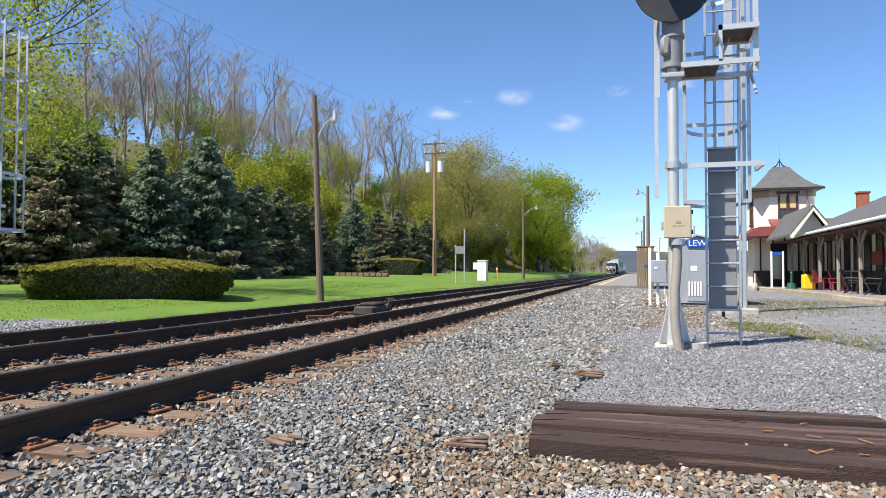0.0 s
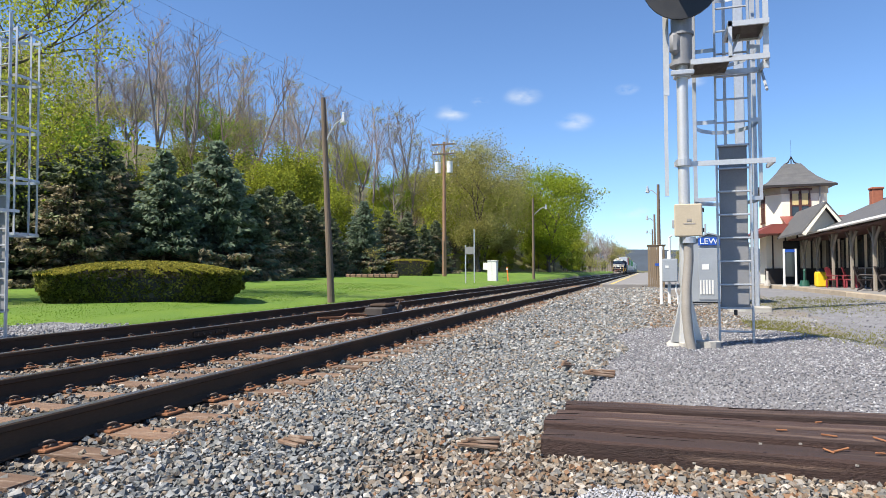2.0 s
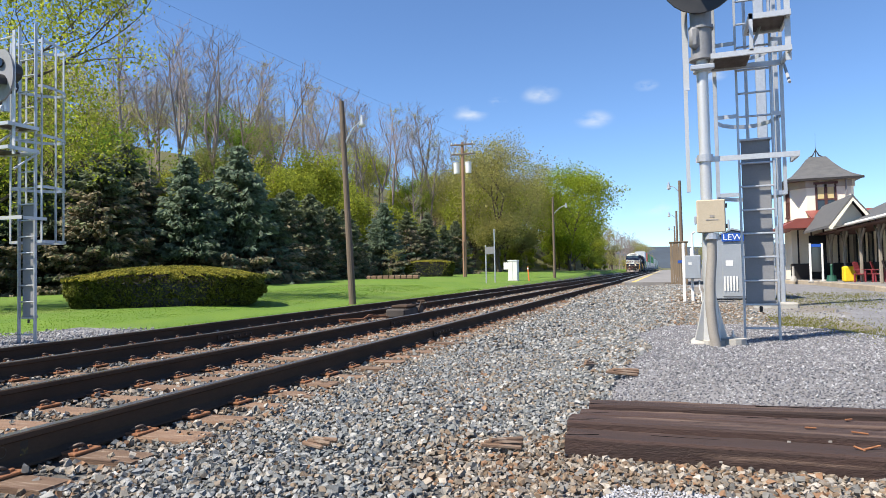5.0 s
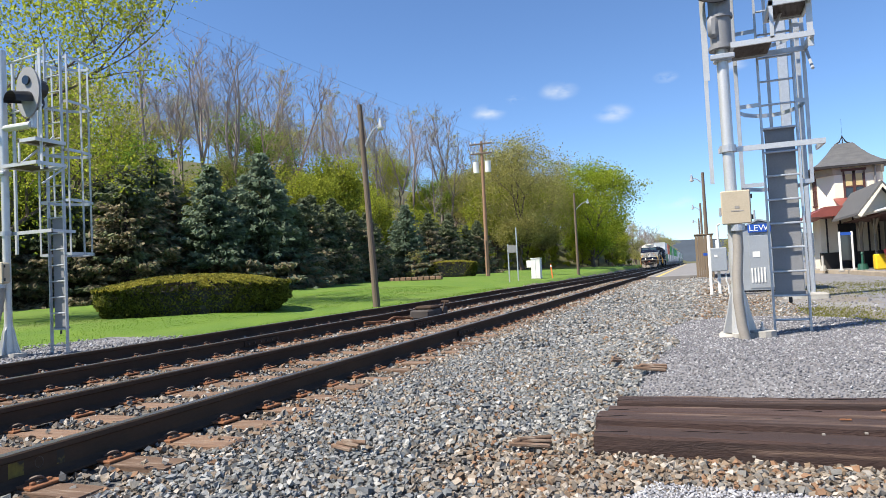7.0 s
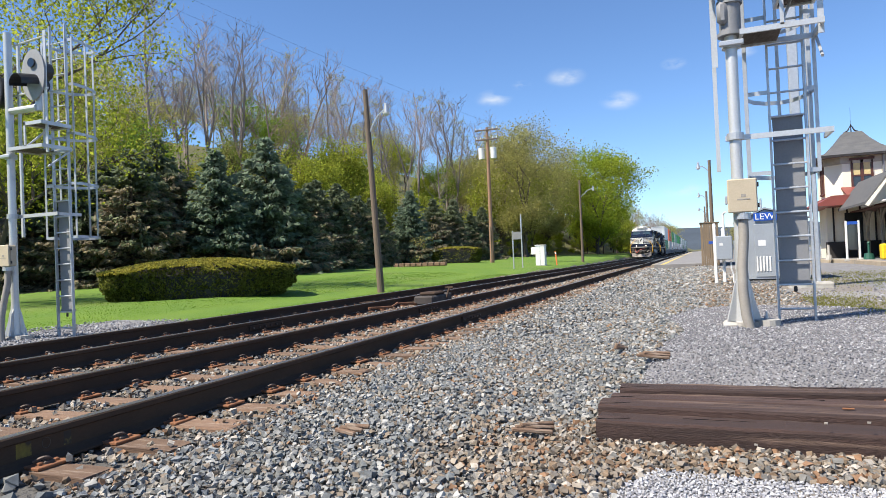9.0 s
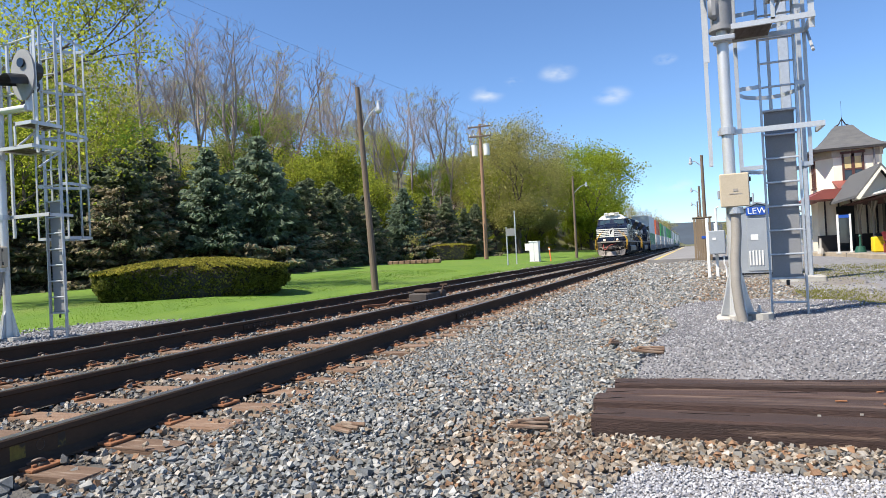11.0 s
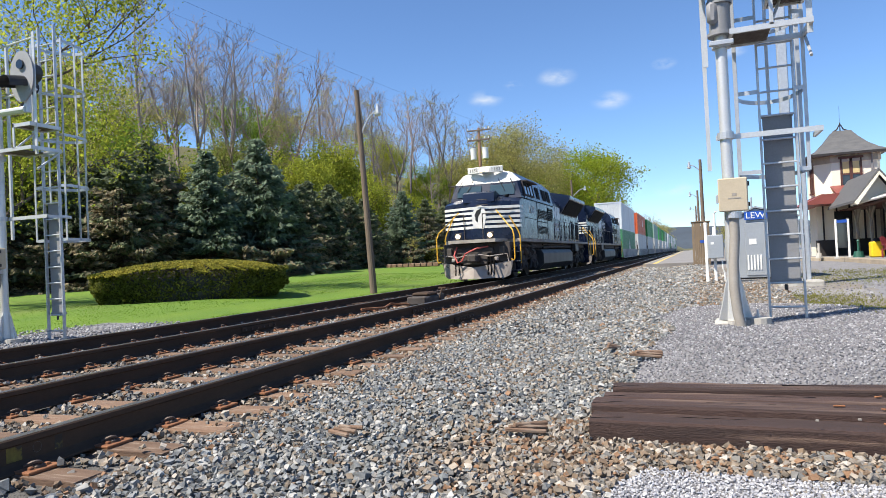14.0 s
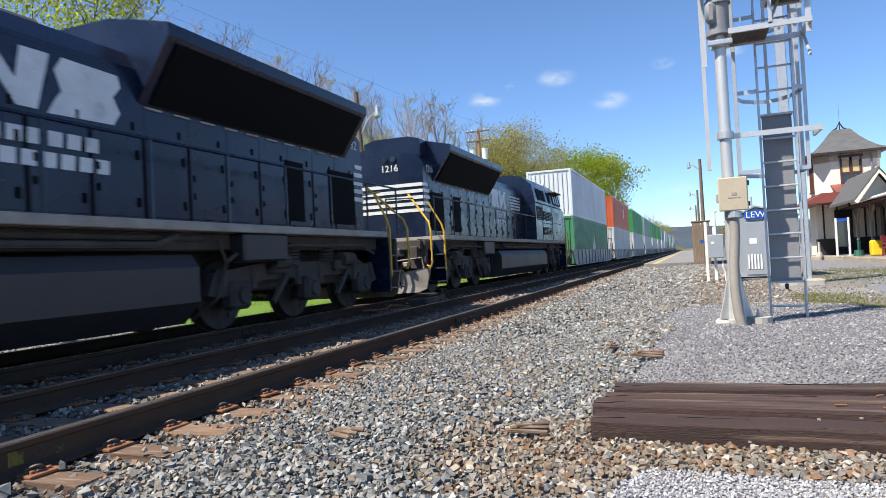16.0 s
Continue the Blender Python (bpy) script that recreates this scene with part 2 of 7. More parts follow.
M_WOODFLOOR = material("woodland_floor", (0.115, 0.10, 0.045), (0.095, 0.115, 0.03), rough=0.95, scale=0.3, fine=8, bump=0.8, bump_size=0.1, spread=0.9)
M_RAIL = material("weathered_rail_steel", (0.056, 0.039, 0.029), (0.085, 0.054, 0.037), rough=0.95, metal=0.0, scale=4, fine=90, bump=0.25, bump_size=0.003, stretch=(1, 0.3, 1), spread=0.7)
M_RAIL.node_tree.nodes["Principled BSDF"].inputs["Specular IOR Level"].default_value = 0.15
M_RAILTOP = material("polished_rail_head", (0.42, 0.41, 0.40), (0.30, 0.28, 0.27), rough=0.32, metal=0.9, scale=3, fine=60, bump=0.02, stretch=(4, 0.2, 1))
M_TIE = material("weathered_tie_wood", (0.24, 0.15, 0.095), (0.17, 0.10, 0.065), rough=0.9, scale=4, fine=60, bump=0.6, bump_size=0.008, stretch=(0.5, 6, 4), spread=0.9, dirt=(0.30, 0.23, 0.17), dirt_scale=5, each=0.35)
M_PLATE = material("rusty_steel_plate", (0.26, 0.115, 0.052), (0.19, 0.075, 0.035), rough=0.85, metal=0.15, scale=12, fine=120, bump=0.3, bump_size=0.003, spread=0.9)
M_CLIP = material("worn_spring_steel", (0.11, 0.085, 0.07), (0.065, 0.045, 0.036), rough=0.6, metal=0.4, scale=40, fine=200, bump=0.1)
M_TIMBER = material("dark_creosoted_timber", (0.062, 0.036, 0.030), (0.12, 0.066, 0.052), rough=0.88, scale=4, fine=60, bump=0.9, bump_size=0.010, stretch=(0.3, 6, 7), spread=1.0, dirt=(0.16, 0.105, 0.078), dirt_scale=2.6, dirt_from=0.55, dirt_to=0.7, each=0.45)
M_SPLINTER = material("fresh_split_wood", (0.33, 0.14, 0.055), (0.16, 0.06, 0.03), rough=0.8, scale=20, fine=120, bump=0.4, bump_size=0.004, stretch=(0.3, 3, 3))
M_POLE = material("weathered_pole_wood", (0.17, 0.125, 0.09), (0.115, 0.085, 0.065), rough=0.9, scale=3, fine=40, bump=0.5, bump_size=0.01, stretch=(5, 5, 0.3), spread=0.8)
M_POLE_RED = material("reddish_pole_wood", (0.32, 0.19, 0.12), (0.24, 0.13, 0.08), rough=0.9, scale=2, fine=40, bump=0.5, bump_size=0.01, stretch=(5, 5, 0.3), spread=0.8)
M_GALV = material("galvanised_steel", (0.52, 0.535, 0.55), (0.44, 0.455, 0.475), rough=0.45, metal=0.55, scale=10, fine=70, bump=0.05, spread=0.5)
M_SILVER = material("silver_painted_steel", (0.60, 0.60, 0.59), (0.53, 0.53, 0.52), rough=0.42, metal=0.45, scale=3, fine=60, bump=0.05, spread=0.4, dirt=(0.36, 0.33, 0.29), dirt_scale=3, dirt_from=0.62, dirt_to=0.8)
M_GREYPANEL = material("grey_painted_panel", (0.235, 0.235, 0.24), (0.20, 0.20, 0.205), rough=0.55, metal=0.1, scale=3, fine=50, bump=0.04, spread=0.4)
M_BEIGE = material("beige_enamel_box", (0.50, 0.42, 0.30), (0.45, 0.375, 0.265), rough=0.5, scale=4, fine=60, bump=0.03, spread=0.35)
M_BLACK = material("black_painted_metal", (0.014, 0.014, 0.015), (0.022, 0.022, 0.024), rough=0.5, scale=5, fine=60, bump=0.05)
M_CONCRETE = material("pale_concrete", (0.46, 0.44, 0.40), (0.37, 0.35, 0.31), rough=0.9, scale=3, fine=60, bump=0.4, bump_size=0.006, spread=0.7, dirt=(0.25, 0.23, 0.2), dirt_scale=2)
M_CONDUIT = material("grey_plastic_conduit", (0.29, 0.265, 0.23), (0.25, 0.225, 0.195), rough=0.6, scale=5, fine=60, bump=0.06)
M_WHITE = material("white_paint", (0.76, 0.755, 0.73), (0.68, 0.67, 0.645), rough=0.55, scale=2, fine=40, bump=0.05, spread=0.3)

# ---------------------------------------------------------------- ground
RAIL_X = (-3.53, -5.035, -6.66, -8.165)
TRACK_X = (-4.28, -7.41)
RAIL_TOP, TIE_TOP = 0.29, 0.10


def smooth(a, b, x):
    u = min(1.0, max(0.0, (x - a) / (b - a)))
    return u * u * (3 - 2 * u)


def toe(y):
    """Where the wooded slope begins."""
    return -33 + 18.5 * smooth(35, 120, y) + 2.0 * math.sin(y * 0.05)


def lawn_edge(y):
    return -9.45 - 0.9 * smooth(20, 6, y) + 0.12 * math.sin(y * 0.8)


def height(x, y):
    """The lie of the land."""
    if x < lawn_edge(y) + 0.5:
        z = 0.05 + 0.010 * max(0, min(y, 90) - 20) + 0.02 * max(0, min(-x, 25) - 12) * smooth(10, 40, y)
        z += 0.20 * smooth(-11.2, -13.6, x) * smooth(8, 14, y)
        up = toe(y) - x
        if up > 0:
            z += 0.42 * up * smooth(0, 10, up) if up < 45 else 18.9 + 0.12 * (min(up, 120) - 45)
        return z * smooth(lawn_edge(y) + 0.5, lawn_edge(y) - 0.6, x) + 0.02
    if x < -2.9:
        return 0.068
    z = 0.078 * (1 - smooth(-2.6, -0.8, x)) - 0.01
    z += 0.16 * smooth(11, 20, y) * smooth(-1.5, 0.5, x)
    mound = smooth(2.9, 1.2, math.hypot((x - 0.95) * 1.0, max(0.0, abs(y - 8.6) - 0.9) * 0.92))
    return z + 0.27 * mound + 0.012 * noise.noise(Vector((x * 1.5, y * 1.5, 0)))


def axis_steps(bands):
    out = []
    for a, b, s in bands:
        n = max(1, round((b - a) / s))
        out += [a + (b - a) * i / n for i in range(n)]
    return out + [bands[-1][1]]


def ground():
    xs = axis_steps([(-3000, -300, 450), (-300, -80, 20), (-80, -36, 4), (-36, -10.6, 1.6), (-10.6, -8.9, 0.17), (-8.9, -3.0, 0.6), (-3.0, 4.4, 0.14), (4.4, 12, 0.8), (12, 60, 8), (60, 300, 40), (300, 3000, 450)])
    ys = axis_steps([(-600, -40, 80), (-40, 0, 5), (0, 13, 0.16), (13, 30, 0.6), (30, 130, 2.5), (130, 400, 18), (400, 4000, 300)])
    nx, ny = len(xs), len(ys)
    verts = [(x, y, height(x, y)) for y in ys for x in xs]
    me = bpy.data.meshes.new("ground")
    faces = [(j * nx + i, j * nx + i + 1, (j + 1) * nx + i + 1, (j + 1) * nx + i) for j in range(ny - 1) for i in range(nx - 1)]
    me.from_pydata(verts, [], faces)
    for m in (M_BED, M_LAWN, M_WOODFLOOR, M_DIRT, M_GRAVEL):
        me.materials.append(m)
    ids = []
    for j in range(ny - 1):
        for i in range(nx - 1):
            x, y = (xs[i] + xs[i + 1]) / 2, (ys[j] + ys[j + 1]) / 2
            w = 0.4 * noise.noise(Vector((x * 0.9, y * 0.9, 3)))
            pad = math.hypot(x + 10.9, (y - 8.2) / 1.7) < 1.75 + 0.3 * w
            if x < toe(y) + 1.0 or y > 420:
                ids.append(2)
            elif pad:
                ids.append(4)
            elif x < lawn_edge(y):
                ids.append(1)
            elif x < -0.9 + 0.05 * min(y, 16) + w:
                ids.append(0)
            elif math.hypot(x - 0.95, max(0.0, abs(y - 8.6) - 0.9)) < 2.6 + w or y < 3.5 + 0.3 * w or x > 2.6 + 0.06 * y + w:
                ids.append(4)
            else:
                ids.append(3)
    me.polygons.foreach_set("material_index", ids)
    me.polygons.foreach_set("use_smooth", [True] * len(ids))
    ob = new("ground", me)
    tagged(ob, "ballast, gravel, dirt and mown lawn beside the tracks", "ground", kind="structure")


ground()


# ---------------------------------------------------------------- tracks
def rail_outline():
    half = [(0.0, 0.186), (0.030, 0.186), (0.037, 0.179), (0.036, 0.148), (0.010, 0.136), (0.0085, 0.045), (0.030, 0.028), (0.074, 0.012), (0.076, 0.0)]
    return [(-x, z) for x, z in half[::-1]] + half[1:]


def track(name, cx, ties, label):
    t = thing(name, pose(0, 0, 0), label, "railway track", "tracks", "structure")
    for s in (-0.7525, 0.7525):
        body = Form().prism([(x + cx + s, z + RAIL_TOP - 0.188) for x, z in rail_outline()], -12, 420)
        r = part("rail", body, M_RAIL, t, "dark rust-brown steel rail")
        part("rail_head", Form().span((cx + s - 0.028, -12, RAIL_TOP - 0.003), (cx + s + 0.028, 420, RAIL_TOP + 0.0012)), M_RAILTOP, r, "polished running surface of the rail")
    rng = random.Random(7 + int(-cx))
    shapes = []
    for k in range(4):
        f = Form().box((0, 0, -0.09), (2.59, 0.225, 0.18), 0.012)
        f.v = [(x + rng.uniform(-0.012, 0.012), y + rng.uniform(-0.008, 0.008), z + rng.uniform(-0.006, 0.004)) for x, y, z in f.v]
        shapes.append(f.mesh("tie", M_TIE))
    plate = Form().box((0, 0, 0.008), (0.36, 0.195, 0.018), 0.004)
    for sx in (-0.135, 0.13):
        for sy in (-0.05, 0.05):
            plate.box((sx, sy, 0.022), (0.025, 0.025, 0.02), 0.004)
    plate = plate.mesh("tie_plate", M_PLATE)
    arc = [(0.03 + 0.05 * math.sin(a), -0.055 + 0.033 * a, 0.032 + 0.020 * math.sin(a * 1.4)) for a in [0.25 * i for i in range(13)]]
    clip = Form().pipe(arc, 0.010, 6).box((0.08, 0, 0.022), (0.025, 0.06, 0.022), 0.005).mesh("rail_clip", M_CLIP)
    for i in range(ties):
        y = 2.05 + 0.52 * (i if i < 90 else 89 - i) + rng.uniform(-0.03, 0.03)
        off = rng.uniform(-0.09, 0.09)
        part("tie", shapes[i % 4], M_TIE, t, at=pose(cx + off, y, TIE_TOP + rng.uniform(-0.012, 0.004), 0, 0, rng.uniform(-1.0, 1.0)))
        if i < 40 or i > 95:
            for s in (-0.7525, 0.7525):
                p = part("tie_plate", plate, M_PLATE, t, at=pose(cx + s, y, TIE_TOP + 0.002))
                for side in (0, 180):
                    part("rail_clip", clip, M_CLIP, p, at=pose(0.055 if side == 0 else -0.055, 0, 0.0, 0, 0, side))
    return t


track_near = track("railway_track", TRACK_X[0], 110, "near railway track with rust-brown rails on weathered wooden ties")
track_far = track("railway_track", TRACK_X[1], 110, "far railway track with rust-brown rails on weathered wooden ties")


def joint_bars(t, x, y, side):
    f = Form().box((x + side * 0.026, y, RAIL_TOP - 0.095), (0.022, 0.92, 0.085), 0.006)
    j = part("joint_bar", f, M_RAIL, t, "bolted splice bar on the rail")
    for k in range(6):
        part("bolt", Form().tube((x + side * 0.036, y - 0.38 + 0.152 * k, RAIL_TOP - 0.095), (x + side * 0.062, y - 0.38 + 0.152 * k, RAIL_TOP - 0.095), 0.017, n=6), M_CLIP, j)


joint_bars(track_near, RAIL_X[0], 10.2, 1)
joint_bars(track_near, RAIL_X[1], 12.0, 1)
joint_bars(track_far, RAIL_X[2], 9.0, 1)

# ---------------------------------------------------------------- the train
M_LOCO = material("sooty_black_locomotive_paint", (0.0055, 0.0105, 0.029), (0.010, 0.017, 0.043), rough=0.27, scale=1.5, fine=30, bump=0.04, spread=0.6, dirt=(0.018, 0.018, 0.020), dirt_scale=0.9, dirt_from=0.6, dirt_to=0.85)
M_LOCO.node_tree.nodes["Principled BSDF"].inputs["Specular IOR Level"].default_value = 0.4
M_STRIPE = material("dulled_white_stripe", (0.70, 0.69, 0.66), (0.60, 0.59, 0.56), rough=0.45, scale=3, fine=40, bump=0.03, spread=0.4, dirt=(0.42, 0.40, 0.37), dirt_scale=2.5, dirt_from=0.6, dirt_to=0.8)
M_GRIME = material("brake_dust_grime", (0.066, 0.055, 0.048), (0.036, 0.030, 0.027), rough=0.85, scale=2.5, fine=40, bump=0.25, bump_size=0.01, spread=0.8, dirt=(0.085, 0.07, 0.06), dirt_scale=2)
M_PLOW = material("dusty_grey_plow_steel", (0.34, 0.30, 0.265), (0.25, 0.215, 0.185), rough=0.75, metal=0.1, scale=3, fine=60, bump=0.1, spread=0.6, dirt=(0.12, 0.095, 0.08), dirt_scale=3, dirt_from=0.6, dirt_to=0.75)
M_SILL = material("dusty_sill_edge", (0.34, 0.31, 0.27), (0.24, 0.21, 0.18), rough=0.7, scale=3, fine=60, bump=0.08, spread=0.6)
M_TANK = material("dark_fuel_tank_paint", (0.024, 0.024, 0.026), (0.036, 0.034, 0.033), rough=0.5, scale=1.5, fine=40, bump=0.05)
M_YELLOW = material("yellow_safety_paint", (0.72, 0.42, 0.03), (0.62, 0.34, 0.03), rough=0.45, scale=6, fine=60, bump=0.04, spread=0.4)
M_REDHOSE = material("red_rubber_hose", (0.50, 0.10, 0.08), (0.42, 0.07, 0.06), rough=0.6, scale=8, fine=60, bump=0.1)
# Near-black colour paints in the shade inside vents, seams and cracks; also black fittings.
M_VOID = material("painted_void_and_black_fittings", (0.003, 0.003, 0.0035), (0.005, 0.005, 0.0055), rough=0.8, scale=5, fine=90, bump=0.2)
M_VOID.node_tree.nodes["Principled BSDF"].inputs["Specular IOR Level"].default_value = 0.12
M_WHEEL = material("worn_wheel_steel", (0.06, 0.052, 0.046), (0.04, 0.034, 0.03), rough=0.6, metal=0.4, scale=6, fine=80, bump=0.1)
M_NUMERAL = material("black_numeral", (0.012, 0.012, 0.012), rough=0.5)
M_HULL = material("pale_grey_hood_mark", (0.66, 0.67, 0.68), (0.55, 0.56, 0.57), rough=0.45, scale=3, fine=40, bump=0.03, dirt=(0.35, 0.35, 0.36), dirt_scale=3, dirt_from=0.6, dirt_to=0.8)


def glass(name, base, rough=0.04):
    m = material(name, base, rough=0.06, scale=2, fine=30, bump=0.0, spread=0.3, rough_var=0.02)
    m.node_tree.nodes["Principled BSDF"].inputs["Specular IOR Level"].default_value = 0.8
    return m


M_GLASS = glass("dark_window_glass", (0.012, 0.017, 0.022))
M_TINT = glass("blue_green_windshield", (0.045, 0.075, 0.09))


def glowing(name, base, strength):
    m = bpy.data.materials.new(name)
    m.use_nodes = True
    b = m.node_tree.nodes["Principled BSDF"]
    b.inputs["Base Color"].default_value = (*base, 1)
    b.inputs["Emission Color"].default_value = (*base, 1)
    b.inputs["Emission Strength"].default_value = strength
    return m


M_LAMP = glowing("lit_headlight_lens", (1.0, 0.80, 0.52), 1.7)
WHEELS = []


def locomotive(number, tone):
    """A six-axle freight engine; its pilot is at y = 0, rail top at z = 0."""
    t = thing("locomotive", pose(0, 0, 0), tone, "locomotive", "locomotives of the train")
    # frame, walkway, platforms
    part("frame", Form().span((-1.2, 0.7, 1.18), (1.2, 19.9, 1.42), 0.02).span((-0.5, 0.3, 0.7), (0.5, 20.2, 1.2), 0.02), M_GRIME, t, "grimy steel underframe")
    part("walkway", Form().span((-1.5, 1.37, 1.42), (1.5, 18.9, 1.54), 0.01), M_SILL, t, "dusty pale walkway edge")
    part("front_platform", Form().prism([(-0.86, 0.12), (0.86, 0.12), (1.02, 0.3), (1.02, 1.36), (-1.02, 1.36), (-1.02, 0.3)], 1.43, 1.55, "z"), M_SILL, t, "worn rusty front platform lip")
    # nose and cab
    nose = Form()
    prof = [(0.98, 1.54), (0.98, 2.72), (1.02, 3.02), (1.55, 3.26), (2.1, 3.34), (2.1, 1.54)]
    nose.prism(prof, -0.3, 0.3, "x")
    for s in (-1, 1):
        ring0 = [(s * 0.3, y, z) for y, z in prof]
        prof2 = [(1.42, 1.54), (1.42, 2.72), (1.45, 2.95), (1.75, 3.06), (2.1, 3.1), (2.1, 1.54)]
        ring1 = [(s * 1.5, y, z) for y, z in prof2]
        n = len(prof)
        fs = [(i, (i + 1) % n, n + (i + 1) % n, n + i) for i in range(n)] + [tuple(range(n, 2 * n))]
        nose.add(ring0 + ring1, fs if s < 0 else [q[::-1] for q in fs])
    part("nose", nose, M_LOCO, t, "black wide nose with faceted sides")
    part("nose_door", Form().box((0.0, 0.975, 2.2), (0.5, 0.012, 1.2), 0.004), M_LOCO, t)
    part("nose_top", Form().prism([(1.02, 2.98), (1.06, 3.32), (1.3, 3.40), (2.02, 3.26), (2.02, 2.98)], -0.62, 0.62, "x"), M_LOCO, t, "raised black nose top")
    part("nose_hatch", Form().box((0.15, 1.28, 3.22), (0.5, 0.5, 0.06), 0.015, Euler((0.4, 0, 0)).to_matrix()), M_LOCO, t)
    part("nose_vent", Form().tube((0.95, 1.75, 3.0), (0.95, 1.75, 3.2), 0.06, n=12).tube((0.95, 1.75, 3.19), (0.95, 1.75, 3.26), 0.09, n=12), M_VOID, t, "small round nose vent")
    cab = Form()
    # lower body reaching back to the end of the equipment cabin
    cab.span((-1.5, 2.1, 1.54), (1.5, 7.95, 3.1), 0.015)
    front = [(1.5, 3.1), (1.48, 3.3), (1.36, 3.86), (1.0, 4.2), (0.55, 4.32)]
    outline = front + [(-x, z) for x, z in front[::-1]]
    cab.prism(outline, 2.42, 7.95)
    part("cab_body", cab, M_LOCO, t, "black cab and equipment cabin")
    brow = Form()
    ring0 = [(-1.36, 2.42, 3.86), (1.36, 2.42, 3.86), (1.0, 2.42, 4.2), (0.55, 2.42, 4.32), (-0.55, 2.42, 4.32), (-1.0, 2.42, 4.2)]
    ring1 = [(-1.22, 2.2, 3.80), (1.22, 2.2, 3.80), (0.92, 2.3, 4.12), (0.5, 2.32, 4.26), (-0.5, 2.32, 4.26), (-0.92, 2.3, 4.12)]
    brow.add(ring1 + ring0, [(0, 1, 2, 3, 4, 5)] + [(i, 6 + i, 6 + (i + 1) % 6, (i + 1) % 6) for i in range(6)])
    part("brow_panel", brow, M_STRIPE, t, "white panel over the windshield")
    ws = Form()
    ws.add([(-1.46, 2.0, 3.14), (1.46, 2.0, 3.14), (1.24, 2.22, 3.82), (-1.24, 2.22, 3.82), (-1.48, 2.43, 3.12), (1.48, 2.43, 3.12), (1.36, 2.43, 3.84), (-1.36, 2.43, 3.84)],
           [(0, 1, 2, 3), (1, 5, 6, 2), (0, 3, 7, 4), (2, 6, 7, 3), (0, 4, 5, 1)])
    part("windshield_frame", ws, M_LOCO, t)
    tilt = Euler((-math.atan2(0.22, 0.68), 0, 0)).to_matrix()
    for s in (-1, 1):
        pane = part("windshield", Form().box((s * 0.68, 2.095, 3.50), (1.0, 0.02, 0.46), 0.008, tilt), M_TINT, t, "blue-green tinted windshield")
        part("wiper", Form().tube((s * 0.5, 2.17, 3.98), (s * 0.78, 2.06, 3.46), 0.014, n=5), M_BLACK, t)
        part("wiper", Form().tube((s * 0.98, 2.19, 3.96), (s * 1.16, 2.06, 3.54), 0.014, n=5), M_BLACK, t)
    boards = part("number_board_housing", Form().box((0, 2.2, 4.33), (0.36, 0.34, 0.26), 0.03), M_STRIPE, t, "white headlight housing")
    for s in (-1, 1):
        b = part("number_board", Form().box((0, 0, 0), (0.56, 0.12, 0.25), 0.015), M_STRIPE, t, "white number board", at=pose(s * 0.44, 2.12, 4.33, 0, 0, s * 14))
        writing(number, 0.2, M_NUMERAL, b, pose(0, -0.063, 0, 90, 0, 0), width=0.95)
        part("headlight", Form().disc((s * 0.1, 2.02, 4.33), 0.085, 0.04, n=18), M_LAMP, t, "lit round headlight")
    for s in (-1, 1):
        d = part("ditch_light", Form().tube((s * 0.62, 0.28, 1.69), (s * 0.62, 0.46, 1.69), 0.12, 0.10, 16).box((s * 0.62, 0.36, 1.69), (0.25, 0.12, 0.25), 0.02), M_GRIME, t, "ditch light in its housing")
        part("lens", Form().disc((s * 0.62, 0.272, 1.69), 0.09, 0.02, n=16), M_LAMP, d, "lit ditch light lens")
    # stripes across the nose: centre, the faceted flanks and a short run on the sides
    for k in range(5):
        z = 1.98 + 0.182 * k
        st = Form().span((-0.3, 0.967, z), (0.3, 0.985, z + 0.1))
        for s in (-1, 1):
            st.add([(s * 0.3, 0.966, z), (s * 1.505, 1.408, z), (s * 1.505, 1.408, z + 0.1), (s * 0.3, 0.966, z + 0.1)], [(0, 1, 2, 3)])
            e = 1.62 + 0.075 * k
            st.span((s * 1.496, 1.40, z), (s * 1.506, e, z + 0.1))
        part("nose_stripe", st, M_STRIPE, t, "white nose stripe")
    part("nose_emblem", Form().prism([(-0.22, 2.02), (0.2, 1.96), (0.3, 2.4), (0.24, 2.8), (0.1, 2.86), (-0.12, 2.8), (-0.26, 2.5)], 0.955, 0.964), M_STRIPE, t, "white emblem field on the nose")
    part("emblem_mark", Form().prism([(-0.12, 2.3), (-0.04, 2.2), (0.0, 2.42), (0.1, 2.58), (0.14, 2.76), (0.04, 2.7), (-0.06, 2.66), (-0.14, 2.5)], 0.948, 0.953), M_NUMERAL, t, "black emblem shape")
    # side windows, numbers, grilles
    for s in (-1, 1):
        w = part("side_window", Form().box((s * 1.43, 3.2, 3.53), (0.05, 1.55, 0.5), 0.015, Euler((0, s * -0.2, 0)).to_matrix()), M_GLASS, t, "dark sliding cab window")
        fr = Form()
        for yy in (2.42, 2.95, 3.45, 3.98):
            fr.box((s * 1.452, yy, 3.53), (0.05, 0.05, 0.56), 0.01, Euler((0, s * -0.2, 0)).to_matrix())
        fr.span((s * 1.36, 2.4, 3.8), (s * 1.60, 4.2, 3.84)).span((s * 1.46, 2.4, 3.24), (s * 1.53, 4.0, 3.28))
        part("window_frame", fr, M_GRIME, w, "window posts and awning")
        for y0, y1 in ((4.6, 5.15), (5.8, 6.5), (6.75, 7.4)):
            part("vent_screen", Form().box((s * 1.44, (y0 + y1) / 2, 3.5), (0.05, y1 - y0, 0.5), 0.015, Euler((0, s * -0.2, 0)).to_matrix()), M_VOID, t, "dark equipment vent")
